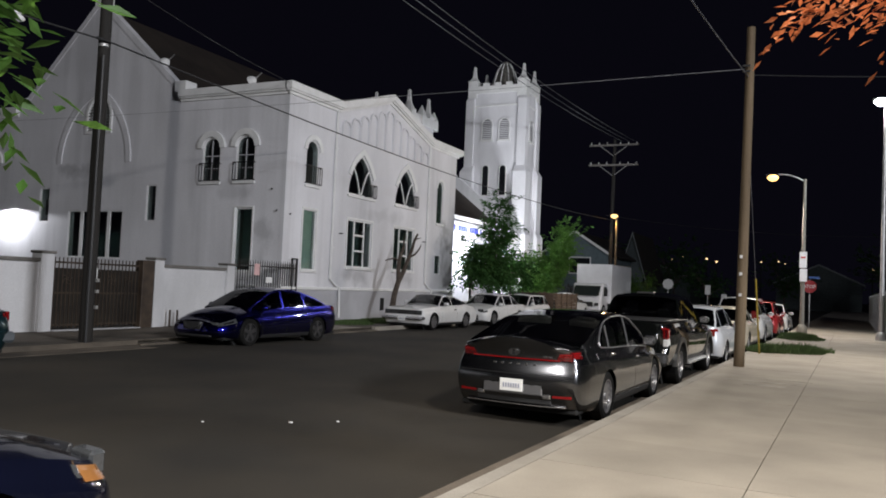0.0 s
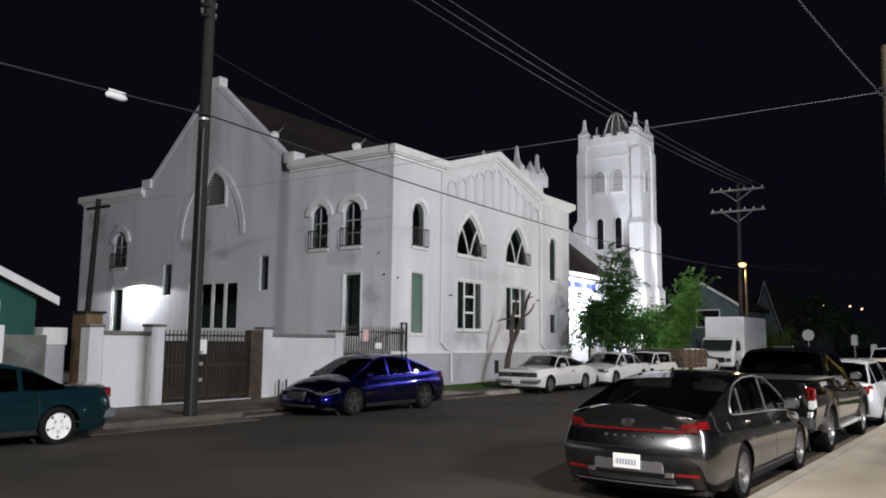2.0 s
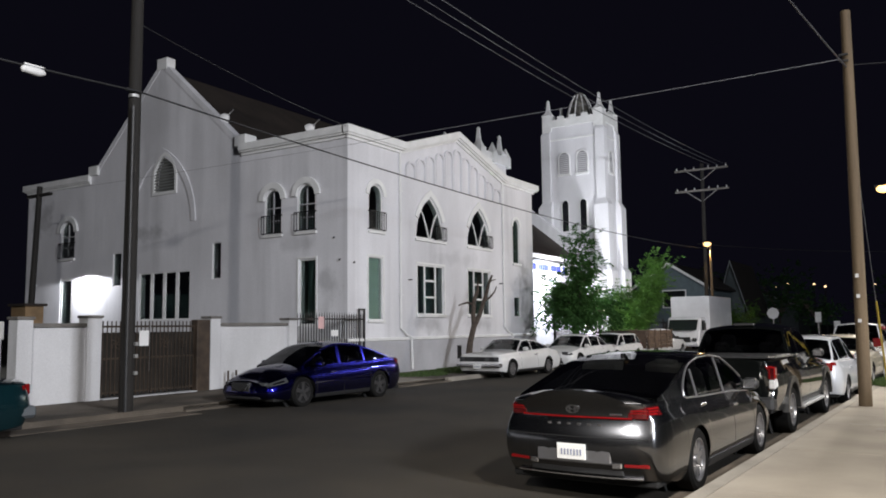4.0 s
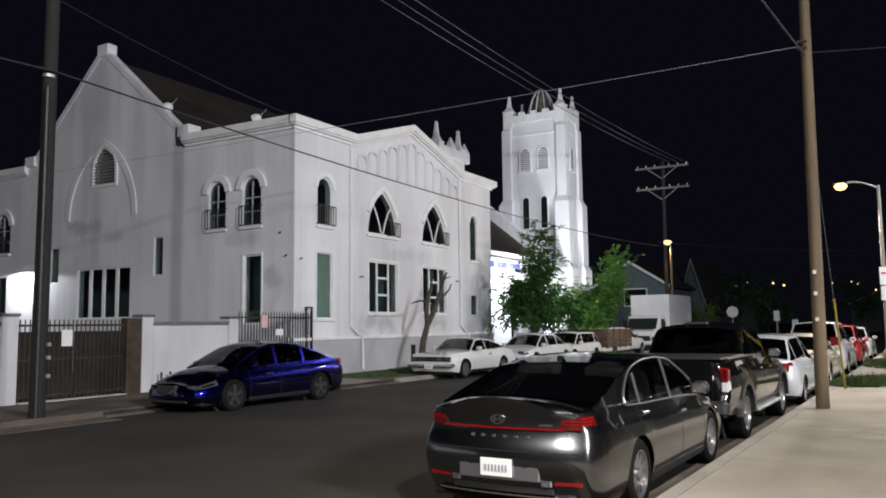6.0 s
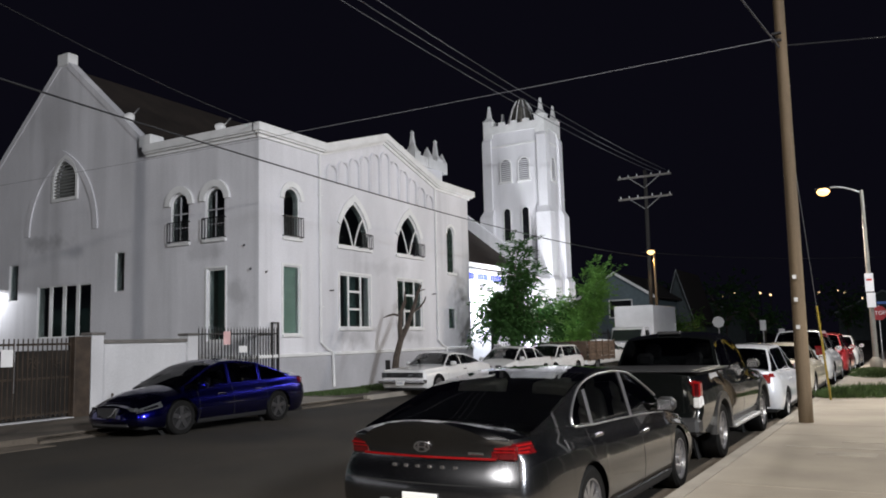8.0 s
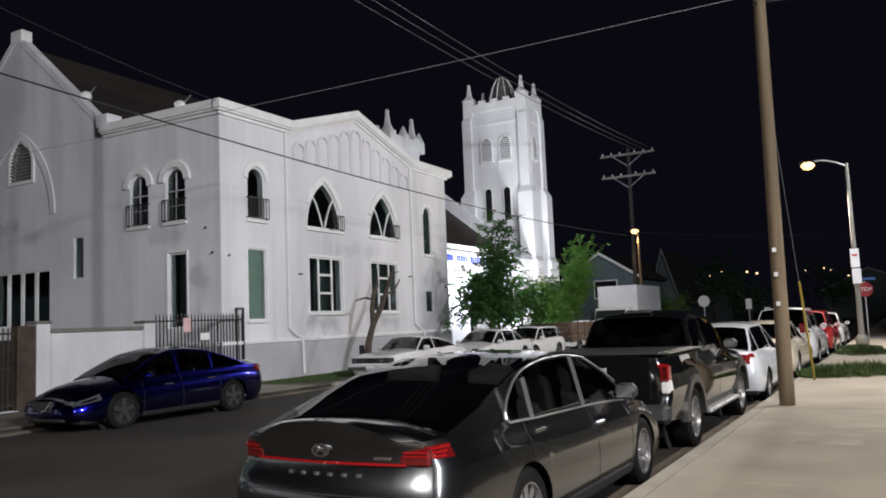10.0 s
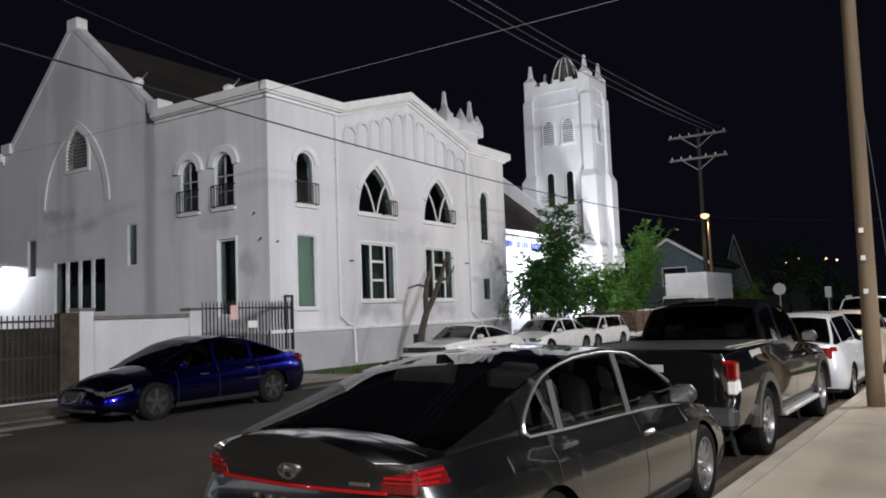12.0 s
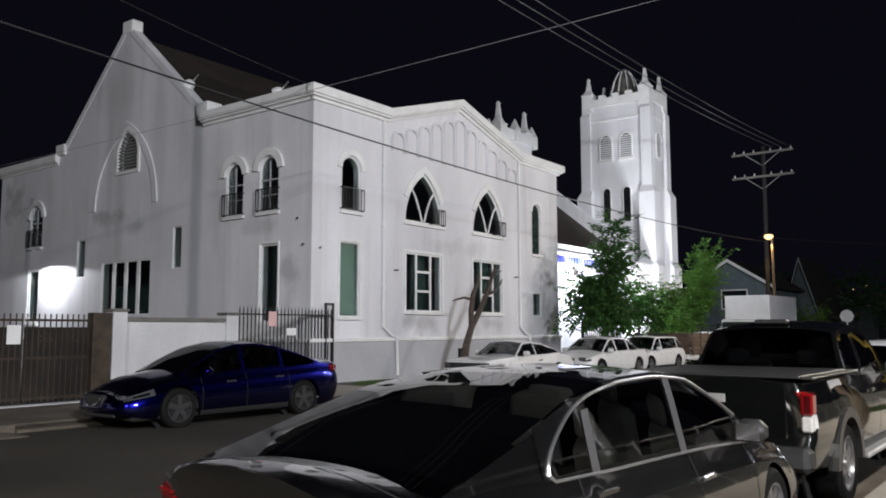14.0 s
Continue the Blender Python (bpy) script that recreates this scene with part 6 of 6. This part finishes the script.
for i in range(8):
    part("post", boxes((-0.05, 39.5 + i * 3.1, -0.05, 0.05, 39.6 + i * 3.1, 2.05)), IRON, nf)
# chain fence with dark screen along the near pavement
cf = thing("screen_fence", "chain link fence with grey privacy screen", "fence", st(4.0, 0, WALK_Z), -2.06)
part("screen", boxes((-0.012, -30, 0.05, 0.0, 75, 1.95)), mat("grey_screen", (0.09, 0.1, 0.1), 0.8, var=0.25, scale=1.5, grain=70, bump=0.4), cf)
for i in range(36):
    part("post", tube([(-0.05, -30 + i * 3, -0.05), (-0.05, -30 + i * 3, 2.1)], 0.03, 8), GALV, cf)
part("rail", tube([(-0.05, -30, 2.05), (-0.05, 75, 2.05)], 0.022, 8), GALV, cf)

# ---- trees, grass and things farther off ----


def leaf(bm, p, d, up, length, width):
    """One leaflet: a bent kite of two quads."""
    s = d.cross(up)
    s = s.normalized() * width * 0.5 if s.length > 1e-4 else Vector((width * 0.5, 0, 0))
    mid = p + d * length * 0.5 + up * length * 0.06
    vs = [bm.verts.new(q) for q in (p, mid - s, p + d * length, mid + s)]
    bm.faces.new((vs[0], vs[1], vs[2]))
    bm.faces.new((vs[0], vs[2], vs[3]))


def rnd(rng, s=1.0):
    return Vector((rng.gauss(0, s), rng.gauss(0, s), rng.gauss(0, s)))


def tree(name, label, base, trunk_top, limbs, twigs, leaf_len, leaf_mat, seed, droop=0.5, trunk_r=0.09, spread=0.55, leaflets=9):
    rng = random.Random(seed)
    t = thing(name, label, "tree", base)
    b = Vector(base)
    tt = Vector(trunk_top) - b
    part("trunk", tube([Vector((0, 0, -0.08)), tt * 0.35 + Vector((0.03, 0.02, 0)), tt * 0.7, tt], trunk_r, 10, trunk_r * 0.6), BARK, t, smooth=True)
    crown = bmesh.new()
    for tip in limbs:
        e = Vector(tip) - b
        mid = tt.lerp(e, 0.5) + Vector((0, 0, 0.25)) + rnd(rng, 0.12)
        pts = [tt * 0.8, tt.lerp(mid, 0.5), mid, mid.lerp(e, 0.6), e]
        part("limb", tube(pts, trunk_r * 0.5, 6, 0.012), BARK, t, smooth=True)
        for k in range(twigs):
            f = rng.uniform(0.25, 1.08)
            q = mid.lerp(e, f) if f > 0.5 else tt.lerp(mid, f * 2)
            q = q + rnd(rng, spread * (0.5 + 0.5 * f))
            d = (q - tt) * 0.5 + rnd(rng, 0.6) + Vector((0, 0, -droop))
            d.normalize()
            ln = rng.uniform(0.3, 0.65) * min(1.0, leaf_len / 0.2 + 0.1)
            for m in range(leaflets):
                w = m / leaflets
                pp = q + d * ln * w + Vector((0, 0, -0.25 * droop * w * w))
                side = d.cross(Vector((0, 0, 1)))
                if side.length < 1e-3:
                    side = Vector((1, 0, 0))
                side = side.normalized() * (1 if m % 2 else -1)
                ld = (side + d * 0.7 + Vector((0, 0, -0.35 * droop)) + rnd(rng, 0.25)).normalized()
                up = (Vector((0, 0, 1)) + rnd(rng, 0.4)).normalized()
                leaf(crown, pp, ld, up, leaf_len * rng.uniform(0.7, 1.2), leaf_len * 0.34)
    part("crown", crown, leaf_mat, t)
    return t


rng = random.Random(11)
tree("street_tree", "dark green street tree with drooping compound leaves", (-15.6, 38.9, 0.1), (-15.6, 39.1, 2.2),
     [(-15.6 + rng.uniform(-1.4, 1.2), y, z) for y, z in ((37.2, 2.5), (37.5, 3.6), (38.3, 4.4), (39.1, 5.0), (40.1, 6.3), (40.7, 5.2), (41.8, 4.5), (43.0, 3.8), (42.7, 2.9), (37.9, 2.3), (40.7, 2.7), (39.9, 3.6), (38.9, 3.2), (42.0, 2.4))],
     82, 0.3, LEAF1, 5, droop=0.8, spread=0.4)
tree("street_tree", "bright green bushy street tree lit from behind", (-15.5, 48.3, 0.1), (-15.5, 48.3, 1.9),
     [(-15.5 + rng.uniform(-1.3, 1.3), y, z) for y, z in ((46.2, 2.3), (46.5, 3.2), (47.2, 4.0), (48.2, 5.2), (49.3, 4.4), (50.4, 3.5), (51.4, 2.9), (50.9, 2.2), (47.0, 2.0), (49.2, 2.4), (48.0, 3.4), (50.0, 3.2), (47.8, 1.8))],
     190, 0.25, LEAF2, 9, droop=0.45, spread=0.38)
bt = thing("bare_tree", "pruned leaning bare tree beside the church wall", "tree", (-15.75, 28.55, 0.1))
for nm, pts, r0, r1 in (("trunk", [(0, 0, -0.1), (0.02, 0.1, 0.5), (0, 0.28, 1.1), (0, 0.62, 1.75)], 0.11, 0.075),
                        ("limb", [(0, 0.6, 1.7), (0.05, 0.95, 2.15), (0, 1.35, 2.6), (0.05, 1.6, 3.1), (0, 1.85, 3.45), (0.1, 1.95, 3.75)], 0.08, 0.03),
                        ("limb", [(0, 0.58, 1.65), (-0.05, 0.62, 2.2), (-0.1, 0.8, 2.7), (-0.05, 1.0, 3.1)], 0.075, 0.05),
                        ("limb", [(-0.1, 0.75, 2.55), (-0.2, 0.45, 2.62), (-0.3, 0.15, 2.55), (-0.3, -0.05, 2.5)], 0.035, 0.015),
                        ("limb", [(0.0, 1.4, 2.7), (0.1, 1.75, 2.85), (0.1, 2.15, 3.1), (0.1, 2.3, 3.3)], 0.04, 0.015),
                        ("limb", [(-0.05, 1.0, 3.0), (-0.1, 1.1, 3.4), (-0.05, 1.05, 3.65)], 0.04, 0.012),
                        ("limb", [(0, 1.8, 3.4), (0.0, 2.1, 3.55), (0.05, 2.35, 3.6)], 0.03, 0.01)):
    part(nm, tube(pts, r0 * 1.35, 8, r1 * 1.4), BARK, bt, smooth=True)

tree("shrub", "yellowish green shrub under the corner lamp", (-11.4, 58.8, 0.1), (-11.4, 58.8, 0.9), [(-11.4 + a, 58.8 + b, z) for a, b, z in ((-0.5, 0, 1.5), (0.4, -0.3, 1.7), (0, 0.2, 2.5), (0.2, -0.4, 2.2), (-0.4, -0.3, 2.2), (0.5, 0.2, 1.2), (0, -0.5, 1.1))], 34, 0.16, LEAF2, 31, droop=0.3, spread=0.3)
# autumn branch that hangs over the near pavement, from a tree behind the fence
tree("garden_tree", "tree with orange and green leaves overhanging the pavement", (3.1, 6.3, 0.1), (2.6, 6.0, 3.0), [(0.1, 5.05, 3.56), (0.16, 5.0, 3.44), (0.34, 5.2, 3.54), (0.25, 5.3, 3.6), (0.7, 5.6, 3.8), (2.6, 6.6, 4.6)], 30, 0.085, LEAF3, 21, droop=0.6, spread=0.16, leaflets=8)
tree("kerb_tree", "green leafy kerbside tree beside the parked sedan", (-2.45, -0.35, 0.1), (-2.2, -0.1, 2.2), [(-1.38, 1.08, 2.2), (-1.38, 1.06, 2.3), (-1.42, 1.02, 2.4), (-2.6, -0.8, 3.2), (-1.9, -1.0, 3.2)], 60, 0.06, LEAF2, 22, droop=0.3, spread=0.04)


for x, y, sx in ((-5.6, 8.0, 0.022), (-5.2, 8.4, 0.016), (-6.4, 7.4, 0.015)):
    sc = part("paper_scrap", boxes((x - sx, y - sx * 0.7, 0.045, x + sx, y + sx * 0.7, 0.06), bevel=0.004), WHITEP)
    tagged(sc, "crumpled white paper scrap lying on the road", "litter")


def tuft_patch(name, label, spots, n, h, seed):
    r2 = random.Random(seed)
    bm = bmesh.new()
    for i in range(n):
        x, y, rx, ry, z = spots[i % len(spots)]
        a, q = r2.uniform(0, 2 * math.pi), math.sqrt(r2.random())
        p = Vector((x + rx * q * math.cos(a), y + ry * q * math.sin(a), z))
        d = (Vector((0, 0, 1)) + Vector((r2.gauss(0, 0.5), r2.gauss(0, 0.5), 0))).normalized()
        leaf(bm, p, d, Vector((r2.gauss(0, 1), r2.gauss(0, 1), 0.1)).normalized(), h * r2.uniform(0.5, 1.3) * (1.15 - 0.6 * q), 0.028)
    ob = part(name, bm, GRASS)
    tagged(ob, label, "grass", kind="stuff")
    return ob


tuft_patch("grass", "ragged green weeds at the kerb edge", [(-1.0, 26.0, 0.9, 0.8, 0.15), (-0.6, 27.2, 1.1, 0.8, 0.15), (-1.4, 25.6, 0.5, 0.5, 0.15), (-0.2, 26.3, 0.4, 0.5, 0.15)], 3600, 0.27, 1)
tuft_patch("grass", "low grass patch round the street lamp", [(-0.6, 35.5, 0.9, 2.0, 0.15), (-0.8, 38.5, 0.8, 1.8, 0.15)], 2600, 0.16, 2)
tuft_patch("grass", "patchy grass strip by the church wall", [(-15.9, 25.3, 1.1, 1.2, 0.12), (-15.9, 27.2, 1.2, 1.3, 0.12), (-16.2, 29.5, 1.2, 1.6, 0.12)], 3600, 0.11, 3)


def gable_house(label, x0, y0, x1, y1, eave, apex, wall, axis="y", fascia=TRIM, windows=(), name="house"):
    """A small house whose gable faces down the street (axis y) or across it (axis x)."""
    h = thing(name, label, "house", ((x0 + x1) / 2, (y0 + y1) / 2, 0))
    cx, cy = (x0 + x1) / 2, (y0 + y1) / 2
    if axis == "y":
        half, ln = (x1 - x0) / 2, (y1 - y0) / 2
        put = lambda u, v, d: (u, -ln + d, v)
    else:
        half, ln = (y1 - y0) / 2, (x1 - x0) / 2
        put = lambda u, v, d: (ln - d, u, v)
    holes = [rect(*w) for w in windows]
    part("wall", slab([(-half, 0), (half, 0), (half, eave), (0, apex), (-half, eave)], holes, put, 2 * ln), wall, h)
    for w in windows:
        f = part("window", slab(grown(rect(*w), 0.1), [rect(*w)], proud(put, 0.04), 0.1), TRIM, h)
        part("pane", slab(rect(*w), [], proud(put, -0.1), 0.02), mat("dark_pane", (0.012, 0.013, 0.016), 0.08, var=0), f)
    k = (apex - eave) / half
    for s in (-1, 1):
        o = half + 0.45
        poly = [(s * o, eave - 0.45 * k), (0, apex), (0, apex + 0.2), (s * o, eave - 0.45 * k + 0.2)]
        part("roof", slab(poly, [], proud(put, 0.45), 2 * ln + 0.9), mat("dark_roofing", (0.022, 0.018, 0.016), 0.9, var=0.3, grain=9, bump=0.5), h)
        part("fascia", slab([(u, v - 0.03) for u, v in poly[:2]] + [(u, v + 0.03) for u, v in poly[2:]], [], proud(put, 0.5), 0.045), fascia, h)
    return h


gable_house("blue grey clapboard house with white gable trim", -23.4, 72, -17.4, 84, 5.1, 7.0, mat("blue_grey_siding", (0.12, 0.16, 0.18), 0.7, var=0.15, scale=3), windows=((-0.6, 3.3, 1.3, 4.7),))
gable_house("tall dark house with a steep pale edged gable", -18.4, 82, -16.2, 92, 4.0, 7.7, mat("dark_siding", (0.06, 0.075, 0.08), 0.8, var=0.2, scale=3), fascia=mat("grey_trim", (0.2, 0.22, 0.23), 0.7, var=0.1))
gable_house("green stucco bungalow with white fascia", -33.0, 5.6, -24.2, 14.4, 3.0, 4.95, mat("green_stucco", (0.012, 0.09, 0.068), 0.8, var=0.15, scale=2, bump=0.2), axis="x", windows=((2.2, 1.75, 3.2, 2.75),))
ac = thing("air_conditioner", "white box air conditioner beside the green house", "air conditioner", (-24.4, 15.0, 1.55))
part("case", boxes((-0.35, -0.4, 0, 0.35, 0.4, 0.55), bevel=0.03), WHITEP, ac)
part("stand", boxes((-0.3, -0.35, -1.5, 0.3, 0.35, 0)), PLINTH, ac)
shd = thing("shed", "brown plywood shed in the church yard", "shed", (-25.2, 16.75, 0.1))
part("wall", boxes((-0.4, -0.3, 0, 0.4, 0.3, 2.5)), mat("brown_plywood", (0.26, 0.17, 0.09), 0.8, var=0.25, scale=2, bump=0.2), shd)
part("roof", boxes((-0.48, -0.38, 2.5, 0.48, 0.38, 2.58)), ROOFING, shd)
bp = pole("utility_pole", "dark leaning utility pole in the church yard", (-29.85, 19.5, 0.1), (-29.4, 19.5, 7.35), 0.13, 0.1, WOODPOLE)
part("crossarm", boxes((-0.3, -0.06, 6.85, 1.2, 0.06, 6.95)), WOODPOLE, bp)
# far signs, lights and dark trees
sb = thing("stop_sign", "back of a round white sign on a post", "sign", (-11.5, 69, 0.0))
part("post", tube([(0, 0, 0), (0, 0, 2.6)], 0.04, 8), GALV, sb)
part("plate", lathe([(0.46, -0.01), (0.46, 0.01)], 8, axis="y", centre=(0, -0.05, 2.55)), WHITEP, sb)
for x, y, z in ((-8.4, 70, 1.9), (-7.2, 71, 1.2)):
    pb = thing("white_post", "small white painted post with a box", "post", (x, y, 0))
    part("post", tube([(0, 0, 0), (0, 0, z)], 0.05, 6), GALV, pb)
    part("box", boxes((-0.22, -0.15, z - 0.1, 0.22, 0.15, z + 0.7), bevel=0.04), WHITEP, pb)
GLOW_FAR = mat("lit_lamp_far", (1.0, 0.66, 0.34), var=0, emit=2.5)
for x, y, z, g, r in ((-24.5, 150, 8.0, GLOW_FAR, 0.12), (-19.2, 157, 8.6, GLOW_FAR, 0.2), (-9.6, 157, 8.2, GLOW_FAR, 0.15), (-6.7, 157, 8.4, GLOW_FAR, 0.16), (-5.6, 157, 8.0, GLOW_FAR, 0.16),
                      (3.2, 157, 5.4, GLOW_FAR, 0.3), (-12.2, 110, 6.2, GLOW_FAR, 0.14), (-24, 160, 9.0, GLOW_FAR, 0.15), (6.5, 120, 6.0, GLOW_FAR, 0.16), (-3.0, 160, 7.0, GLOW_FAR, 0.16)):
    dl = thing("distant_lamp", "small glowing street lamp far down the road", "street lamp", (x, y, 0), group="distant street lamps")
    part("pole_shaft", tube([(0, 0, 0), (0, 0, z)], 0.07, 6), WOODPOLE, dl)
    part("globe", lathe([(0.02, z - r), (r * 0.8, z - r * 0.6), (r, z), (r * 0.8, z + r * 0.6), (0.02, z + r)], 10), g, dl, smooth=True)
for i, (x, y, hh) in enumerate(((-13.5, 64, 3.2), (-10.0, 84, 5.0), (-16, 100, 8), (-4, 112, 7), (8, 100, 8), (18, 90, 9), (-27, 112, 9), (30, 70, 10))):
    tree("far_tree", "dark tree far down the street" if i else "yellow green shrub beside the box truck", (x, y, 0), (x, y, hh * 0.35),
         [(x + rng.uniform(-0.4, 0.4) * hh, y + rng.uniform(-0.2, 0.2) * hh, hh * rng.uniform(0.45, 0.95)) for _ in range(9)], 34, 0.05 * hh + 0.12, LEAF2 if i == 0 else LEAF1, 60 + i, droop=0.3, trunk_r=0.15, spread=0.11 * hh, leaflets=6)
for x0, y0, x1, y1 in ((12, 120, 24, 132), (-32, 128, -18, 140), (-6, 135, 6, 146)):
    gable_house("dark far house at the end of the street", x0, y0, x1, y1, 4.2, 7.0, mat("dark_siding", (0.06, 0.075, 0.08)), fascia=mat("grey_trim", (0.2, 0.22, 0.23)), name="far_house")

# ---- pavements ----
# far side: sloping pavement with a driveway apron; near side: scored concrete slabs
fw = setting("pavement", strip(FAR_KERB - 60, FAR_KERB - 0.15, -30, 140, -0.04, 0.1), EARTH, "bare packed ground behind the far pavement", "ground")
setting("pavement", strip(FAR_KERB - 3.4, FAR_KERB - 0.15, -30, 140, -0.03, 0.125), DRIVE, "stained concrete pavement along the far side", "pavement")
setting("kerb", strip(FAR_KERB - 0.15, FAR_KERB, -30, 10.2, -0.03, 0.14), DRIVE, "grey concrete kerb", "kerb")
setting("kerb", strip(FAR_KERB - 0.15, FAR_KERB, 10.2, 13.6, -0.03, 0.13), DRIVE, "grey concrete kerb", "kerb")
setting("driveway", strip(FAR_KERB - 3.4, FAR_KERB - 0.16, 19.6, 23.4, 0.0, 0.131), KERB, "pale concrete driveway crossing the pavement", "driveway")
setting("driveway", strip(FAR_KERB - 0.15, FAR_KERB + 0.1, 13.6, 24.0, -0.03, 0.05), DRIVE, "low concrete driveway lip", "driveway")
setting("kerb", strip(FAR_KERB - 0.15, FAR_KERB, 24.0, 140, -0.03, 0.14), KERB, "grey concrete kerb", "kerb")
GUTTER = mat("dusty_gutter_concrete", (0.15, 0.122, 0.094), 0.9, var=0.4, scale=0.9, grain=50, bump=0.3)
setting("gutter", strip(-0.34, -0.002, -30, 140, -0.03, 0.016), GUTTER, "dusty concrete gutter along the near kerb", "gutter")
setting("gutter", strip(FAR_KERB + 0.002, FAR_KERB + 0.75, -30, 13.5, -0.03, 0.022), GUTTER, "dusty concrete gutter along the far kerb", "gutter")
setting("kerb", strip(0, 0.16, -30, 140, -0.03, WALK_Z + 0.004), KERB, "pale concrete kerb", "kerb")
pv = setting("pavement", strip(0.16, 4.6, -30, 140, -0.03, WALK_Z - 0.03), KERB, "pale concrete pavement in scored slabs", "pavement")
mesh_slab = {}
for i in range(36):
    for k, (u0, u1) in enumerate(((0.165, 2.0), (2.01, 4.4))):
        ob = part("slab", strip(u0, u1, i * 1.5 - 6, i * 1.5 - 6 + 1.49, WALK_Z - 0.028, WALK_Z + random.uniform(-0.002, 0.002)), CONCRETE, pv)
for u, v, du, dv in ((0.55, 16.6, 1.3, 0.14), (1.2, 17.3, 0.9, 0.1), (1.0, 15.9, 0.7, 0.35)):
    part("repair_patch", strip(u, u + du, v, v + dv, WALK_Z - 0.01, WALK_Z + 0.006), mat("pale_repair_concrete", (0.41, 0.37, 0.315), 0.85, var=0.25, scale=3, grain=60), pv, "pale concrete repair patch")
far_slab = part("slab", strip(0.165, 4.4, 48, 140, WALK_Z - 0.028, WALK_Z), CONCRETE, pv)
